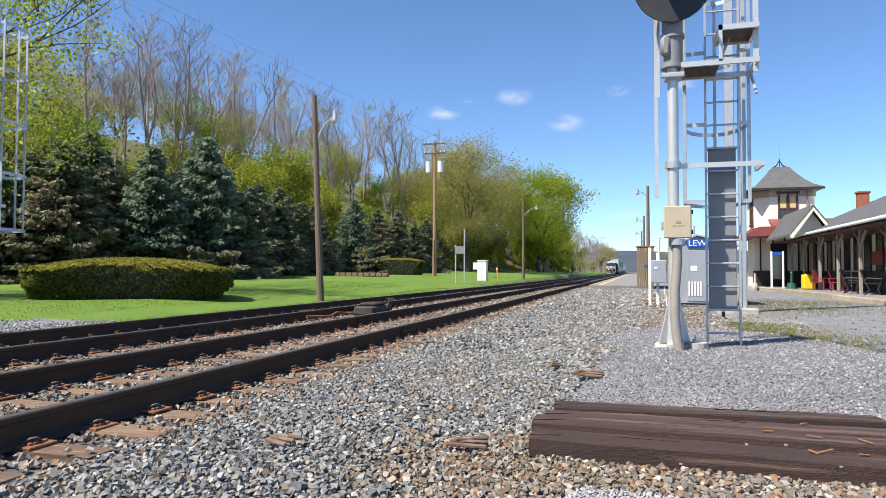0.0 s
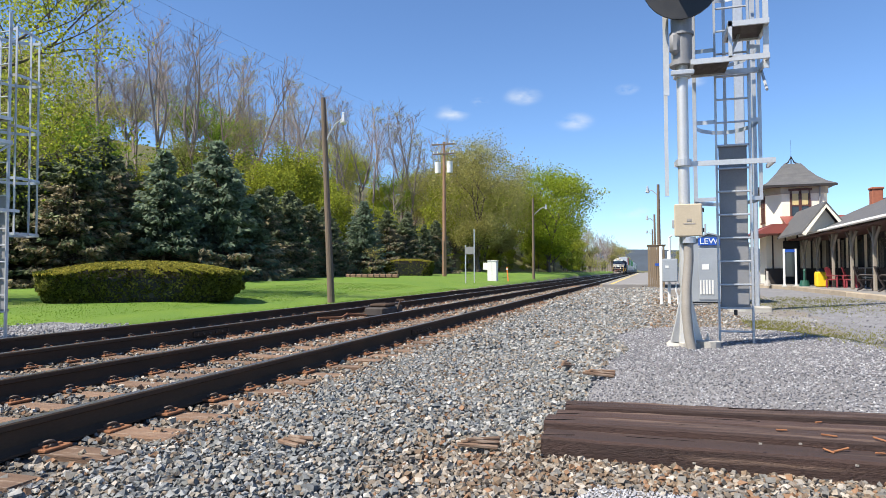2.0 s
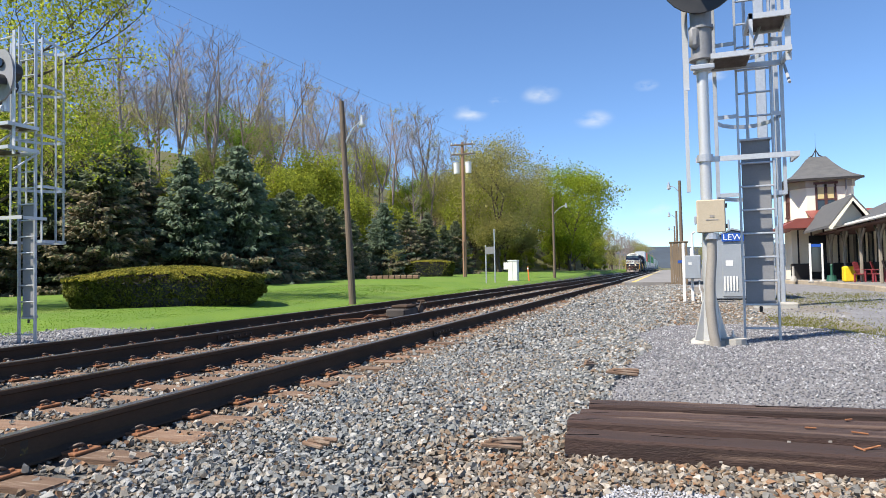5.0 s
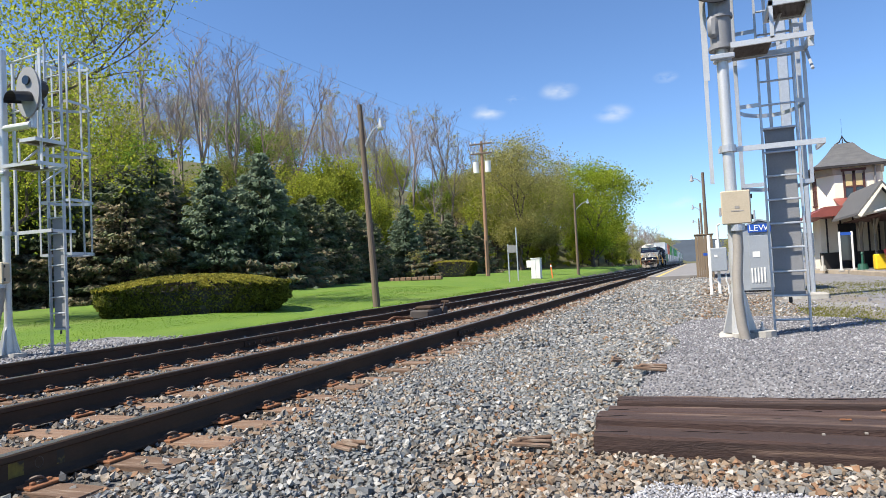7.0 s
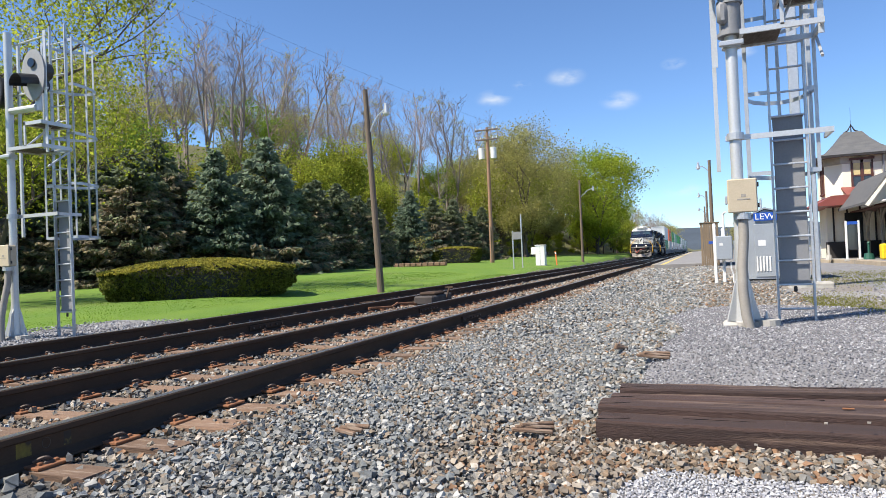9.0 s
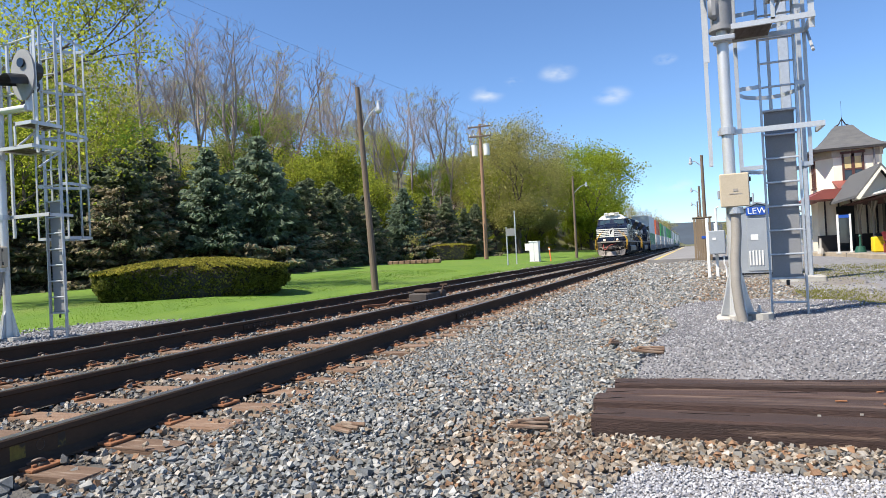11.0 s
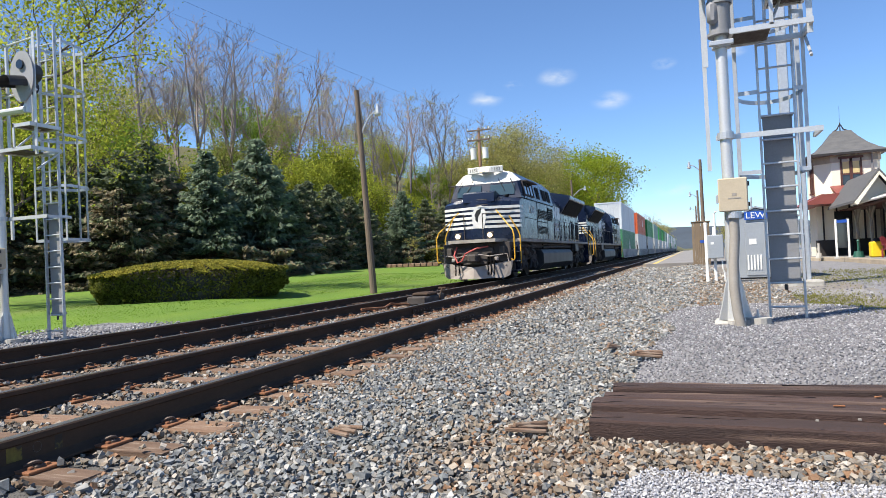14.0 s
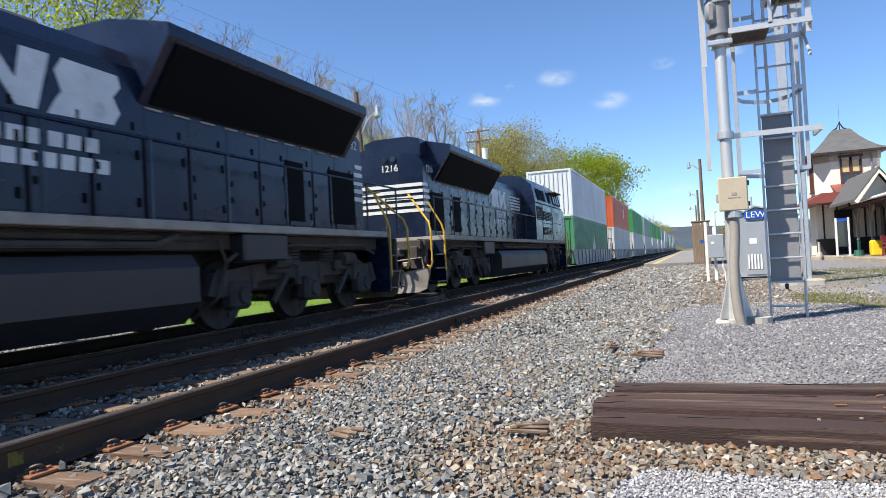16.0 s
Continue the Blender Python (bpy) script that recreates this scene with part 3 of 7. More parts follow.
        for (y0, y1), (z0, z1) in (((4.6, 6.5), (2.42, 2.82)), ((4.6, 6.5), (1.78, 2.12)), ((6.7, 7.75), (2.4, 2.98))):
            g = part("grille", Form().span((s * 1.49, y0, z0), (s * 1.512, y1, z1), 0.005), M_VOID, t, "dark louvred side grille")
            sl = Form()
            for i in range(6):
                zz = z0 + (z1 - z0) * (i + 0.5) / 6
                sl.box((s * 1.516, (y0 + y1) / 2, zz), (0.012, y1 - y0 - 0.06, 0.012))
            part("slat", sl, M_LOCO, g)
        door = Form()
        for a, b in (((4.42, 1.6), (4.45, 3.08)), ((6.58, 1.6), (6.61, 3.08)), ((2.0, 3.1), (7.9, 3.13)), ((4.45, 2.28), (6.58, 2.31)), ((2.3, 2.35), (4.42, 2.37))):
            door.span((s * 1.495, a[0], a[1]), (s * 1.512, b[0], b[1]))
        part("panel_seam", door, M_VOID, t)
        part("louvre", Form().span((s * 1.49, 3.25, 1.85), (s * 1.508, 3.7, 1.87)).span((s * 1.49, 3.25, 1.93), (s * 1.508, 3.7, 1.95)).span((s * 1.49, 3.25, 2.01), (s * 1.508, 3.7, 2.03)).span((s * 1.49, 3.25, 2.09), (s * 1.508, 3.7, 2.11)), M_VOID, t)
        for q, digit in enumerate(number):
            writing(digit, 0.46, M_STRIPE, t, pose(s * 1.506, 3.40 + s * 0.245 * (q - 1.5), 2.72, 90, 0, 90 * s), name="cab_digit", width=0.95)
        # walkway lettering and emblem as plain shapes
        for k in range(5):
            z = 2.74 + 0.115 * k
            part("hood_stripe", Form().span((s * 0.955, 8.45, z), (s * 0.966, 9.9 + 0.09 * k, z + 0.065)), M_HULL, t, "white hood stripe")
        zig = [(10.62, 3.36), (10.95, 3.36), (11.22, 3.0), (11.28, 3.36), (11.62, 3.36), (11.46, 2.72), (11.22, 2.72), (10.98, 3.06), (10.92, 2.72), (10.74, 2.72), (10.8, 3.12)]
        part("emblem_shape", Form().prism(zig, s * 0.955, s * 0.966, "x"), M_HULL, t, "white zigzag emblem band on the hood")
        block = [(11.78, 3.36), (12.54, 3.34), (12.58, 3.2), (12.46, 3.06), (12.56, 2.88), (12.46, 2.72), (11.58, 2.7), (11.66, 2.84), (11.76, 2.98), (11.68, 3.2)]
        part("emblem_shape", Form().prism(block, s * 0.955, s * 0.966, "x"), M_HULL, t, "white notched emblem block on the hood")
        for z0, y0, y1, count in ((2.34, 10.62, 12.28, 7), (2.1, 10.55, 12.42, 8)):
            w = (y1 - y0) / count
            for q in range(count):
                a = y0 + w * q
                part("lettering_bar", Form().prism([(a, z0), (a + w * 0.74, z0), (a + w * 0.78, z0 + 0.17), (a + w * 0.04, z0 + 0.17)], s * 0.955, s * 0.965, "x"), M_HULL, t, "pale bar of lettering")
    part("antenna", Form().tube((0, 4.2, 4.3), (0, 4.2, 4.46), 0.05, n=8), M_GRIME, t)
    part("roof_box", Form().box((0.4, 5.4, 4.34), (0.5, 0.8, 0.08), 0.02), M_GRIME, t)
    part("roof_box", Form().box((-0.4, 7.0, 4.34), (0.4, 0.5, 0.1), 0.02), M_GRIME, t)
    part("horn", Form().pipe([(0.3, 8.1, 4.05), (0.3, 8.3, 4.12)], 0.03, 6).tube((0.3, 8.1, 4.15), (0.3, 8.5, 4.15), 0.03, 0.07, 8).tube((0.18, 8.1, 4.2), (0.18, 8.5, 4.2), 0.03, 0.06, 8), M_GRIME, t, "roof horn")
    # long hood
    hood = [(0.95, 1.54), (0.95, 3.5), (0.78, 3.74), (0.4, 3.82)]
    part("hood", Form().prism(hood + [(-x, z) for x, z in hood[::-1]], 7.95, 18.9), M_LOCO, t, "long black engine hood")
    for s in (-1, 1):
        for i in range(13):
            y = 8.15 + 0.8 * i
            d = part("hood_door", Form().span((s * 0.945, y, 1.62), (s * 0.962 if not (8.4 < y < 12.5) else s * 0.954, y + 0.74, 2.62), 0.008), M_LOCO, t)
            for z in (1.8, 2.4):
                part("latch", Form().box((s * 0.968, y + 0.66, z), (0.02, 0.05, 0.12), 0.006), M_VOID, d)
            for z in (1.95, 2.2):
                part("hinge", Form().box((s * 0.966, y + 0.06, z), (0.016, 0.04, 0.09), 0.004), M_VOID, d)
            if y < 12.2:
                u = part("upper_door", Form().span((s * 0.945, y, 2.66), (s * 0.957, y + 0.76, 3.44), 0.006), M_LOCO, t)
            else:
                u = part("upper_panel", Form().span((s * 0.945, y, 2.66), (s * 0.957, y + 0.76, 3.0), 0.006), M_LOCO, t)
            part("latch", Form().box((s * 0.964, y + 0.6, 2.76), (0.016, 0.04, 0.1), 0.004), M_VOID, u)
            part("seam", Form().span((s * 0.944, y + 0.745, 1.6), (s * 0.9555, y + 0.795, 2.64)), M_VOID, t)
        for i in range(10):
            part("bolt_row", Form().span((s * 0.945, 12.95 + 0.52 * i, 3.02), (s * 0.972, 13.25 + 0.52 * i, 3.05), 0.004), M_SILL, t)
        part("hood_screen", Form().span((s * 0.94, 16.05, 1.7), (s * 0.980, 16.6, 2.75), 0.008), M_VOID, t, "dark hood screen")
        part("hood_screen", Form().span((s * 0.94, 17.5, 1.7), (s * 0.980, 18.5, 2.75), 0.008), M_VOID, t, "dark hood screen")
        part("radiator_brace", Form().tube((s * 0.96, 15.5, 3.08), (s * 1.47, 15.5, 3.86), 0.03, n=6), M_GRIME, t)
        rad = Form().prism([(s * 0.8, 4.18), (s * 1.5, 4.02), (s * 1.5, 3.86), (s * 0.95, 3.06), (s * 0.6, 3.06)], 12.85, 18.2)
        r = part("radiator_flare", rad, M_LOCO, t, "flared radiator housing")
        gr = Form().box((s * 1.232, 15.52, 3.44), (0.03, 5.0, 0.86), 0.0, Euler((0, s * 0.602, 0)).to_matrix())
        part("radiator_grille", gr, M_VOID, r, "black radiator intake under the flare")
    part("radiator_roof", Form().prism([(-0.82, 3.7), (0.82, 3.7), (0.82, 4.17), (0.5, 4.26), (-0.5, 4.26), (-0.82, 4.17)], 12.9, 18.7), M_LOCO, t)
    part("exhaust_stack", Form().span((-0.3, 11.2, 3.8), (0.3, 12.1, 4.0), 0.05), M_GRIME, t)
    # hood end
    for k in range(5):
        part("rear_stripe", Form().span((-0.93, 18.895, 2.2 + 0.17 * k), (0.93, 18.912, 2.29 + 0.17 * k)).span((-0.958, 18.4 + 0.05 * k, 2.2 + 0.17 * k), (-0.966, 18.905, 2.29 + 0.17 * k)).span((0.958, 18.4 + 0.05 * k, 2.2 + 0.17 * k), (0.966, 18.905, 2.29 + 0.17 * k)), M_STRIPE, t, "white stripe on the hood end")
    for s in (-1, 1):
        writing(number, 0.26, M_STRIPE, t, pose(s * 0.966, 18.45, 3.36, 90, 0, 90 * s), name="hood_number")
    writing(number, 0.26, M_STRIPE, t, pose(0.0, 18.915, 3.4, 90, 0, 180), name="hood_number")
    for x in (-0.12, 0.12):
        part("rear_light", Form().disc((x, 18.92, 3.65), 0.08, 0.05), M_GLASS, t, "unlit rear headlight")
    # pilot, plow, coupler, hoses
    for e in (0, 1):
        fy = (lambda y: y) if e == 0 else (lambda y: 20.3 - y)
        plow = Form()
        w1 = 1.38
        pts = [(-w1, fy(0.55), 0.74), (0, fy(0.12), 0.52), (w1, fy(0.55), 0.74), (w1 - 0.12, fy(0.5), 0.2), (w1 - 0.3, fy(0.42), 0.12), (0, fy(0.0), 0.1), (-w1 + 0.3, fy(0.42), 0.12), (-w1 + 0.12, fy(0.5), 0.2)]
        back = [(x, y + (0.05 if e == 0 else -0.05), z) for x, y, z in pts]
        fs = [(0, 1, 5, 6, 7), (1, 2, 3, 4, 5)]
        fs = [q[::-1] for q in fs] if e == 0 else fs
        n = 8
        plow.add(pts + back, fs + [tuple(n + i for i in q[::-1]) for q in fs] + [(i, (i + 1) % n, n + (i + 1) % n, n + i) for i in range(n)])
        part("snow_plow", plow, M_PLOW, t, "dusty grey pilot plow")
        part("pilot_plate", Form().span((-1.3, fy(0.5), 0.7), (1.3, fy(0.62), 1.42), 0.02), M_GRIME, t)
        part("coupler", Form().span((-0.2, fy(-0.05), 0.72), (0.2, fy(0.55), 1.0), 0.05).box((0.06, fy(-0.12), 0.86), (0.34, 0.26, 0.3), 0.06).span((-0.45, fy(0.3), 0.62), (0.45, fy(0.5), 0.7), 0.02), M_GRIME, t, "grimy knuckle coupler")
        for x in (-0.75, -0.62, 0.5, 0.62, 0.74):
            part("air_hose", Form().pipe([(x, fy(0.45), 0.95), (x, fy(0.22), 0.8), (x + 0.05, fy(0.12), 0.45), (x + 0.02, fy(0.16), 0.24)], 0.024, 6), M_VOID, t, "hanging air hose")
        for s in (-1, 1):
            st = Form().span((s * 1.02, fy(0.62), 0.3), (s * 1.06, fy(1.35), 1.45)).span((s * 1.0, fy(1.32), 0.28), (s * 1.5, fy(1.37), 1.42), 0.01)
            for z in (0.34, 0.68, 1.02):
                st.span((s * 1.05, fy(0.66), z), (s * 1.5, fy(1.34), z + 0.035))
            part("step_well", st, M_LOCO, t, "black step well")
            for bent in ([(1.36, 0.36, 0.78), (1.46, 0.36, 0.74), (1.5, 0.36, 0.84), (1.5, 0.36, 1.62), (1.44, 0.42, 1.84), (0.74, 0.86, 2.62)], [(1.5, 1.3, 0.6), (1.5, 1.3, 1.62), (1.44, 1.3, 1.82), (1.12, 1.22, 2.42)]):
                part("grab_rail", Form().pipe([(s * a, fy(b), c) for a, b, c in bent], 0.024, 7), M_YELLOW, t, "yellow grab rail")
            part("end_post", Form().tube((s * 0.36, fy(0.3), 1.5), (s * 0.36, fy(0.3), 2.5), 0.022, n=6).tube((s * 0.36, fy(0.3), 2.48), (s * 0.98, fy(0.6), 2.48), 0.02, n=6), M_GRIME, t)
            part("pilot_clutter", Form().box((s * 0.55, fy(0.4), 1.12), (0.3, 0.2, 0.24), 0.04), M_GRIME, t)
            part("cut_lever", Form().pipe([(s * 0.15, fy(0.2), 1.0), (s * 0.6, fy(0.2), 0.92), (s * 1.2, fy(0.42), 0.98), (s * 1.25, fy(0.42), 0.7)], 0.02, 6), M_PLOW, t)
            part("air_valve", Form().box((s * 0.82, fy(0.32), 0.82), (0.16, 0.16, 0.14), 0.03), M_PLOW, t)
            part("uncoupling_bracket", Form().box((s * 1.02, fy(0.42), 1.1), (0.22, 0.12, 0.34), 0.03), M_GRIME, t)
    part("jumper_hose", Form().pipe([(-0.72, 0.4, 1.3), (-0.78, 0.22, 1.0), (-0.62, 0.12, 0.72), (-0.45, 0.1, 0.78), (-0.3, 0.12, 1.05), (0.1, 0.2, 1.22), (0.5, 0.4, 1.28)], 0.03, 8), M_REDHOSE, t, "red jumper hose")
    part("nose_grab", Form().tube((-0.05, 0.93, 3.06), (0.4, 0.93, 3.06), 0.015, n=5).tube((-0.05, 0.9, 2.86), (0.4, 0.9, 2.86), 0.015, n=5).tube((0.7, 1.0, 2.66), (1.25, 1.28, 2.66), 0.015, n=5).tube((0.7, 0.96, 2.1), (1.2, 1.2, 2.1), 0.015, n=5), M_GRIME, t)
    # walkway railings
    for s in (-1, 1):
        for i in range(9):
            y = 8.3 + 1.4 * i
            part("railing_post", Form().tube((s * 1.46, y, 1.5), (s * 1.46, y, 2.5), 0.02, n=6), M_LOCO, t)
        part("handrail", Form().tube((s * 1.46, 8.0, 2.5), (s * 1.46, 19.6, 2.5), 0.02, n=6), M_LOCO, t)
        part("side_box", Form().span((s * 1.2, 14.2, 1.0), (s * 1.46, 15.3, 1.42), 0.03), M_TANK, t, "grey side equipment box")
        part("air_pipe", Form().pipe([(s * 1.3, 6.2, 1.2), (s * 1.36, 9.5, 1.24), (s * 1.36, 12.6, 1.24), (s * 1.36, 13.0, 1.36)], 0.045, 7).tube((s * 1.25, 6.4, 1.34), (s * 1.25, 13.6, 1.34), 0.04, n=7), M_GRIME, t)
        part("blower_duct", Form().pipe([(s * 1.1, 2.5, 1.42), (s * 1.25, 2.6, 1.2), (s * 1.28, 3.0, 1.0)], 0.14, 8), M_GRIME, t)
        part("air_filter", Form().box((s * 1.2, 4.2, 1.25), (0.25, 0.5, 0.25), 0.05), M_GRIME, t)
    tank = [(-1.15, 0.22), (1.15, 0.22), (1.42, 0.5), (1.42, 0.95), (1.3, 1.12), (-1.3, 1.12), (-1.42, 0.95), (-1.42, 0.5)]
    part("fuel_tank", Form().prism(tank, 5.75, 13.3), M_TANK, t, "dark grey fuel tank")
    # trucks
    for cy in (3.05, 16.35):
        k = part("truck", Form().span((-0.95, cy - 2.3, 0.55), (0.95, cy + 2.3, 0.8), 0.03), M_GRIME, t, "six-wheel truck caked in brake dust")
        for s in (-1, 1):
            side = Form().prism([(cy - 2.6, 0.55), (cy - 2.45, 0.86), (cy - 1.4, 0.98), (cy + 1.4, 0.98), (cy + 2.45, 0.86), (cy + 2.6, 0.55), (cy + 2.35, 0.5), (cy + 1.3, 0.72), (cy - 1.3, 0.72), (cy - 2.35, 0.5)], s * 1.0, s * 1.16, "x")
            for dy in (-1.95, 0.0, 1.95):
                side.box((s * 1.12, cy + dy, 0.52), (0.26, 0.46, 0.42), 0.06)
                side.tube((s * 1.2, cy + dy, 0.52), (s * 1.3, cy + dy, 0.52), 0.15, 0.12, 12)
                for e in (-0.36, 0.36):
                    side.tube((s * 1.12, cy + dy + e, 0.6), (s * 1.12, cy + dy + e, 0.92), 0.09, n=9)
            for dy in (-1.0, 1.0):
                side.box((s * 1.2, cy + dy, 0.9), (0.14, 0.5, 0.2), 0.03)
                side.tube((s * 1.22, cy + dy - 0.2, 0.35), (s * 1.22, cy + dy + 0.3, 0.85), 0.05, n=7)
            part("side_frame", side, M_GRIME, k, "cast side frame with axle boxes")
            for dy in (-0.55, 0.55):
                sp = Form()
                for c in range(5):
                    sp.tube((s * 1.16, cy + dy, 0.98 + 0.055 * c), (s * 1.16, cy + dy, 1.015 + 0.055 * c), 0.15, n=12)
                sp.box((s * 1.16, cy + dy, 1.27), (0.3, 0.42, 0.05), 0.01)
                part("bolster_spring", sp, M_GRIME, k, "rubber spring stack")
            part("brake_cylinder", Form().tube((s * 1.26, cy - 1.25, 1.0), (s * 1.26, cy - 0.85, 1.0), 0.13, 0.13, 12).tube((s * 1.26, cy - 0.85, 1.0), (s * 1.26, cy - 0.5, 0.92), 0.03, n=6), M_GRIME, k)
            part("brake_cylinder", Form().tube((s * 1.26, cy + 0.95, 1.0), (s * 1.26, cy + 1.35, 1.0), 0.13, 0.13, 12).tube((s * 1.26, cy + 1.35, 1.0), (s * 1.26, cy + 1.7, 0.92), 0.03, n=6), M_GRIME, k)
            part("sand_pipe", Form().pipe([(s * 1.28, cy - 2.5, 1.3), (s * 1.3, cy - 2.35, 1.0), (s * 1.22, cy - 2.5, 0.5), (s * 0.85, cy - 2.6, 0.22)], 0.025, 6), M_GRIME, k)
            part("equalizer_pipe", Form().pipe([(s * 1.32, cy - 2.4, 1.0), (s * 1.32, cy - 1.9, 1.24), (s * 1.32, cy + 1.6, 1.26), (s * 1.32, cy + 2.2, 1.1)], 0.03, 6), M_GRIME, k)
        for dy in (-1.95, 0.0, 1.95):
            wh = Form().tube((-0.9, 0, 0), (0.9, 0, 0), 0.09, n=8)
            for s in (-1, 1):
                wh.tube((s * 0.69, 0, 0), (s * 0.82, 0, 0), 0.52, 0.51, 28).tube((s * 0.655, 0, 0), (s * 0.69, 0, 0), 0.55, 0.545, 28)
                wh.tube((s * 0.82, 0, 0), (s * 0.86, 0, 0), 0.2, 0.17, 12)
                for q in range(3):
                    wh.box((s * 0.83, 0.36 * math.cos(2.094 * q), 0.36 * math.sin(2.094 * q)), (0.03, 0.06, 0.06), 0.01)
            WHEELS.append((part("wheelset", wh, M_WHEEL, k, at=pose(0, cy + dy, 0.535)), cy + dy, 0.535))
    return t


lead_engine = locomotive("1132", "black freight locomotive with white nose stripes and lit headlights")
second_engine = locomotive("1216", "black freight locomotive with white stripes, running hood first")

# wells and boxes
PAINTS = {}


def paint(name, c):
    if name not in PAINTS:
        PAINTS[name] = material(name, c, tuple(v * 0.82 for v in c), rough=0.5, scale=0.6, fine=20, bump=0.04, spread=0.5, stretch=(1, 1, 0.5), dirt=tuple(v * 0.55 + 0.05 for v in c), dirt_scale=0.8, dirt_from=0.62, dirt_to=0.85)
    return PAINTS[name]


def well_car():
    t = thing("well_car", pose(0, 0, 0), "grey double-stack well car with grimy trucks", "freight car", "well cars of the train")
    grey = paint("grey_well_paint", (0.30, 0.30, 0.30))
    for s in (-1, 1):
        sd = Form().prism([(1.6, 0.32), (2.3, 0.22), (18.7, 0.22), (19.4, 0.32), (20.0, 0.95), (20.0, 1.12), (1.0, 1.12), (1.0, 0.95)], s * 1.36, s * 1.42, "x")
        for i in range(12):
            y = 2.6 + 1.42 * i
            sd.span((s * 1.42, y, 0.26), (s * 1.47, y + 0.07, 1.1))
        part("side_sill", sd, grey, t, "grey ribbed well side")
    part("well_floor", Form().span((-1.36, 2.0, 0.24), (1.36, 19.0, 0.32)), M_GRIME, t)
    for e in (0, 1):
        fy = (lambda y: y) if e == 0 else (lambda y: 21.0 - y)
        part("end_platform", Form().span((-1.36, fy(0.1), 0.92), (1.36, fy(2.0), 1.12), 0.02).span((-0.25, fy(-0.1), 0.72), (0.25, fy(2.2), 0.95), 0.02), M_GRIME, t, "dark end platform")
        rl = Form()
        for s in (-1, 1):
            rl.tube((s * 1.3, fy(0.2), 1.1), (s * 1.3, fy(0.2), 2.0), 0.02, n=5)
            for z in (0.5, 0.85, 1.2, 1.55):
                rl.tube((s * 1.32, fy(0.3), z), (s * 1.32, fy(0.75), z), 0.018, n=5)
            rl.tube((s * 1.32, fy(0.3), 0.45), (s * 1.32, fy(0.3), 1.6), 0.018, n=5).tube((s * 1.32, fy(0.75), 0.45), (s * 1.32, fy(0.75), 1.6), 0.018, n=5)
        rl.tube((-1.3, fy(0.2), 2.0), (1.3, fy(0.2), 2.0), 0.02, n=5)
        part("end_ladder", rl, M_GRIME, t)
        k = part("truck", Form().span((-0.9, fy(0.25), 0.42), (0.9, fy(1.85), 0.6), 0.03), M_GRIME, t, "four-wheel truck")
        for s in (-1, 1):
            part("side_frame", Form().prism([(fy(0.0), 0.42), (fy(0.5), 0.72), (fy(1.6), 0.72), (fy(2.1), 0.42), (fy(1.4), 0.3), (fy(0.7), 0.3)], s * 0.98, s * 1.12, "x"), M_GRIME, k)
            for y in (0.25, 1.85):
                part("wheel", Form().tube((s * 0.68, fy(y), 0.46), (s * 0.84, fy(y), 0.46), 0.455, n=20).tube((s * 0.65, fy(y), 0.46), (s * 0.68, fy(y), 0.46), 0.48, n=20), M_WHEEL, k)
    return t


def container(length, mat, label, mark=None):
    t = thing("shipping_container", pose(0, 0, 0), label, "container", "containers on the train")
    h, L = 2.72, length
    body = Form().span((-1.25, 0.04, 0.08), (1.25, L - 0.04, h - 0.04))
    n = int(L / 0.4)
    for s in (-1, 1):
        for i in range(n):
            y = 0.2 + (L - 0.4) * i / n
            body.add([(s * 1.25, y, 0.16), (s * 1.275, y + 0.06, 0.16), (s * 1.275, y + 0.2, 0.16), (s * 1.25, y + 0.26, 0.16), (s * 1.25, y, h - 0.14), (s * 1.275, y + 0.06, h - 0.14), (s * 1.275, y + 0.2, h - 0.14), (s * 1.25, y + 0.26, h - 0.14)],
                     [q if s > 0 else q[::-1] for q in ((0, 1, 5, 4), (1, 2, 6, 5), (2, 3, 7, 6), (4, 5, 6, 7))])
    for i in range(9):
        body.span((-1.15 + 0.26 * i, -0.005, 0.2), (-1.05 + 0.26 * i, 0.05, h - 0.2))
    part("shell", body, mat, t)
    fr = Form()
    for s in (-1, 1):
        for y in (0, L):
            fr.span((s * 1.16, y - 0.02, 0), (s * 1.3, y + (0.12 if y == 0 else -0.12), h), 0.01)
        fr.span((s * 1.22, 0, 0), (s * 1.295, L, 0.14)).span((s * 1.22, 0, h - 0.1), (s * 1.295, L, h + 0.01))
    fr.span((-1.25, -0.015, 0), (1.25, 0.06, 0.14)).span((-1.25, -0.015, h - 0.1), (1.25, 0.06, h + 0.01))
    part("corner_frame", fr, mat, t)
    if mark:
        m = Form()
        for s in (-1, 1):
            for pts in mark:
                m.prism(pts, s * 1.276, s * 1.284, "x")
        part("company_mark", m, M_STRIPE, t, "pale mark on the side")
    return t


TRAIN = [(lead_engine, pose(0, 0, 0)), (second_engine, pose(0, 41.3, 0, 0, 0, 180))]
WHITE_BOX, GREEN_BOX = paint("white_box_paint", (0.62, 0.65, 0.68)), paint("green_box_paint", (0.055, 0.22, 0.10))
ORANGE_BOX, DEEP_GREEN, SILVER_BOX = paint("orange_box_paint", (0.55, 0.11, 0.035)), paint("bright_green_box_paint", (0.03, 0.25, 0.06)), paint("silver_box_paint", (0.50, 0.51, 0.51))
TEAL_BOX = paint("grey_green_box_paint", (0.22, 0.34, 0.30))
leaf_mark = [[(7.6, 0.8), (7.8, 1.7), (7.95, 0.8)], [(8.1, 0.7), (8.35, 1.9), (8.6, 0.7)], [(8.75, 0.8), (8.9, 1.4), (9.1, 0.8)]]
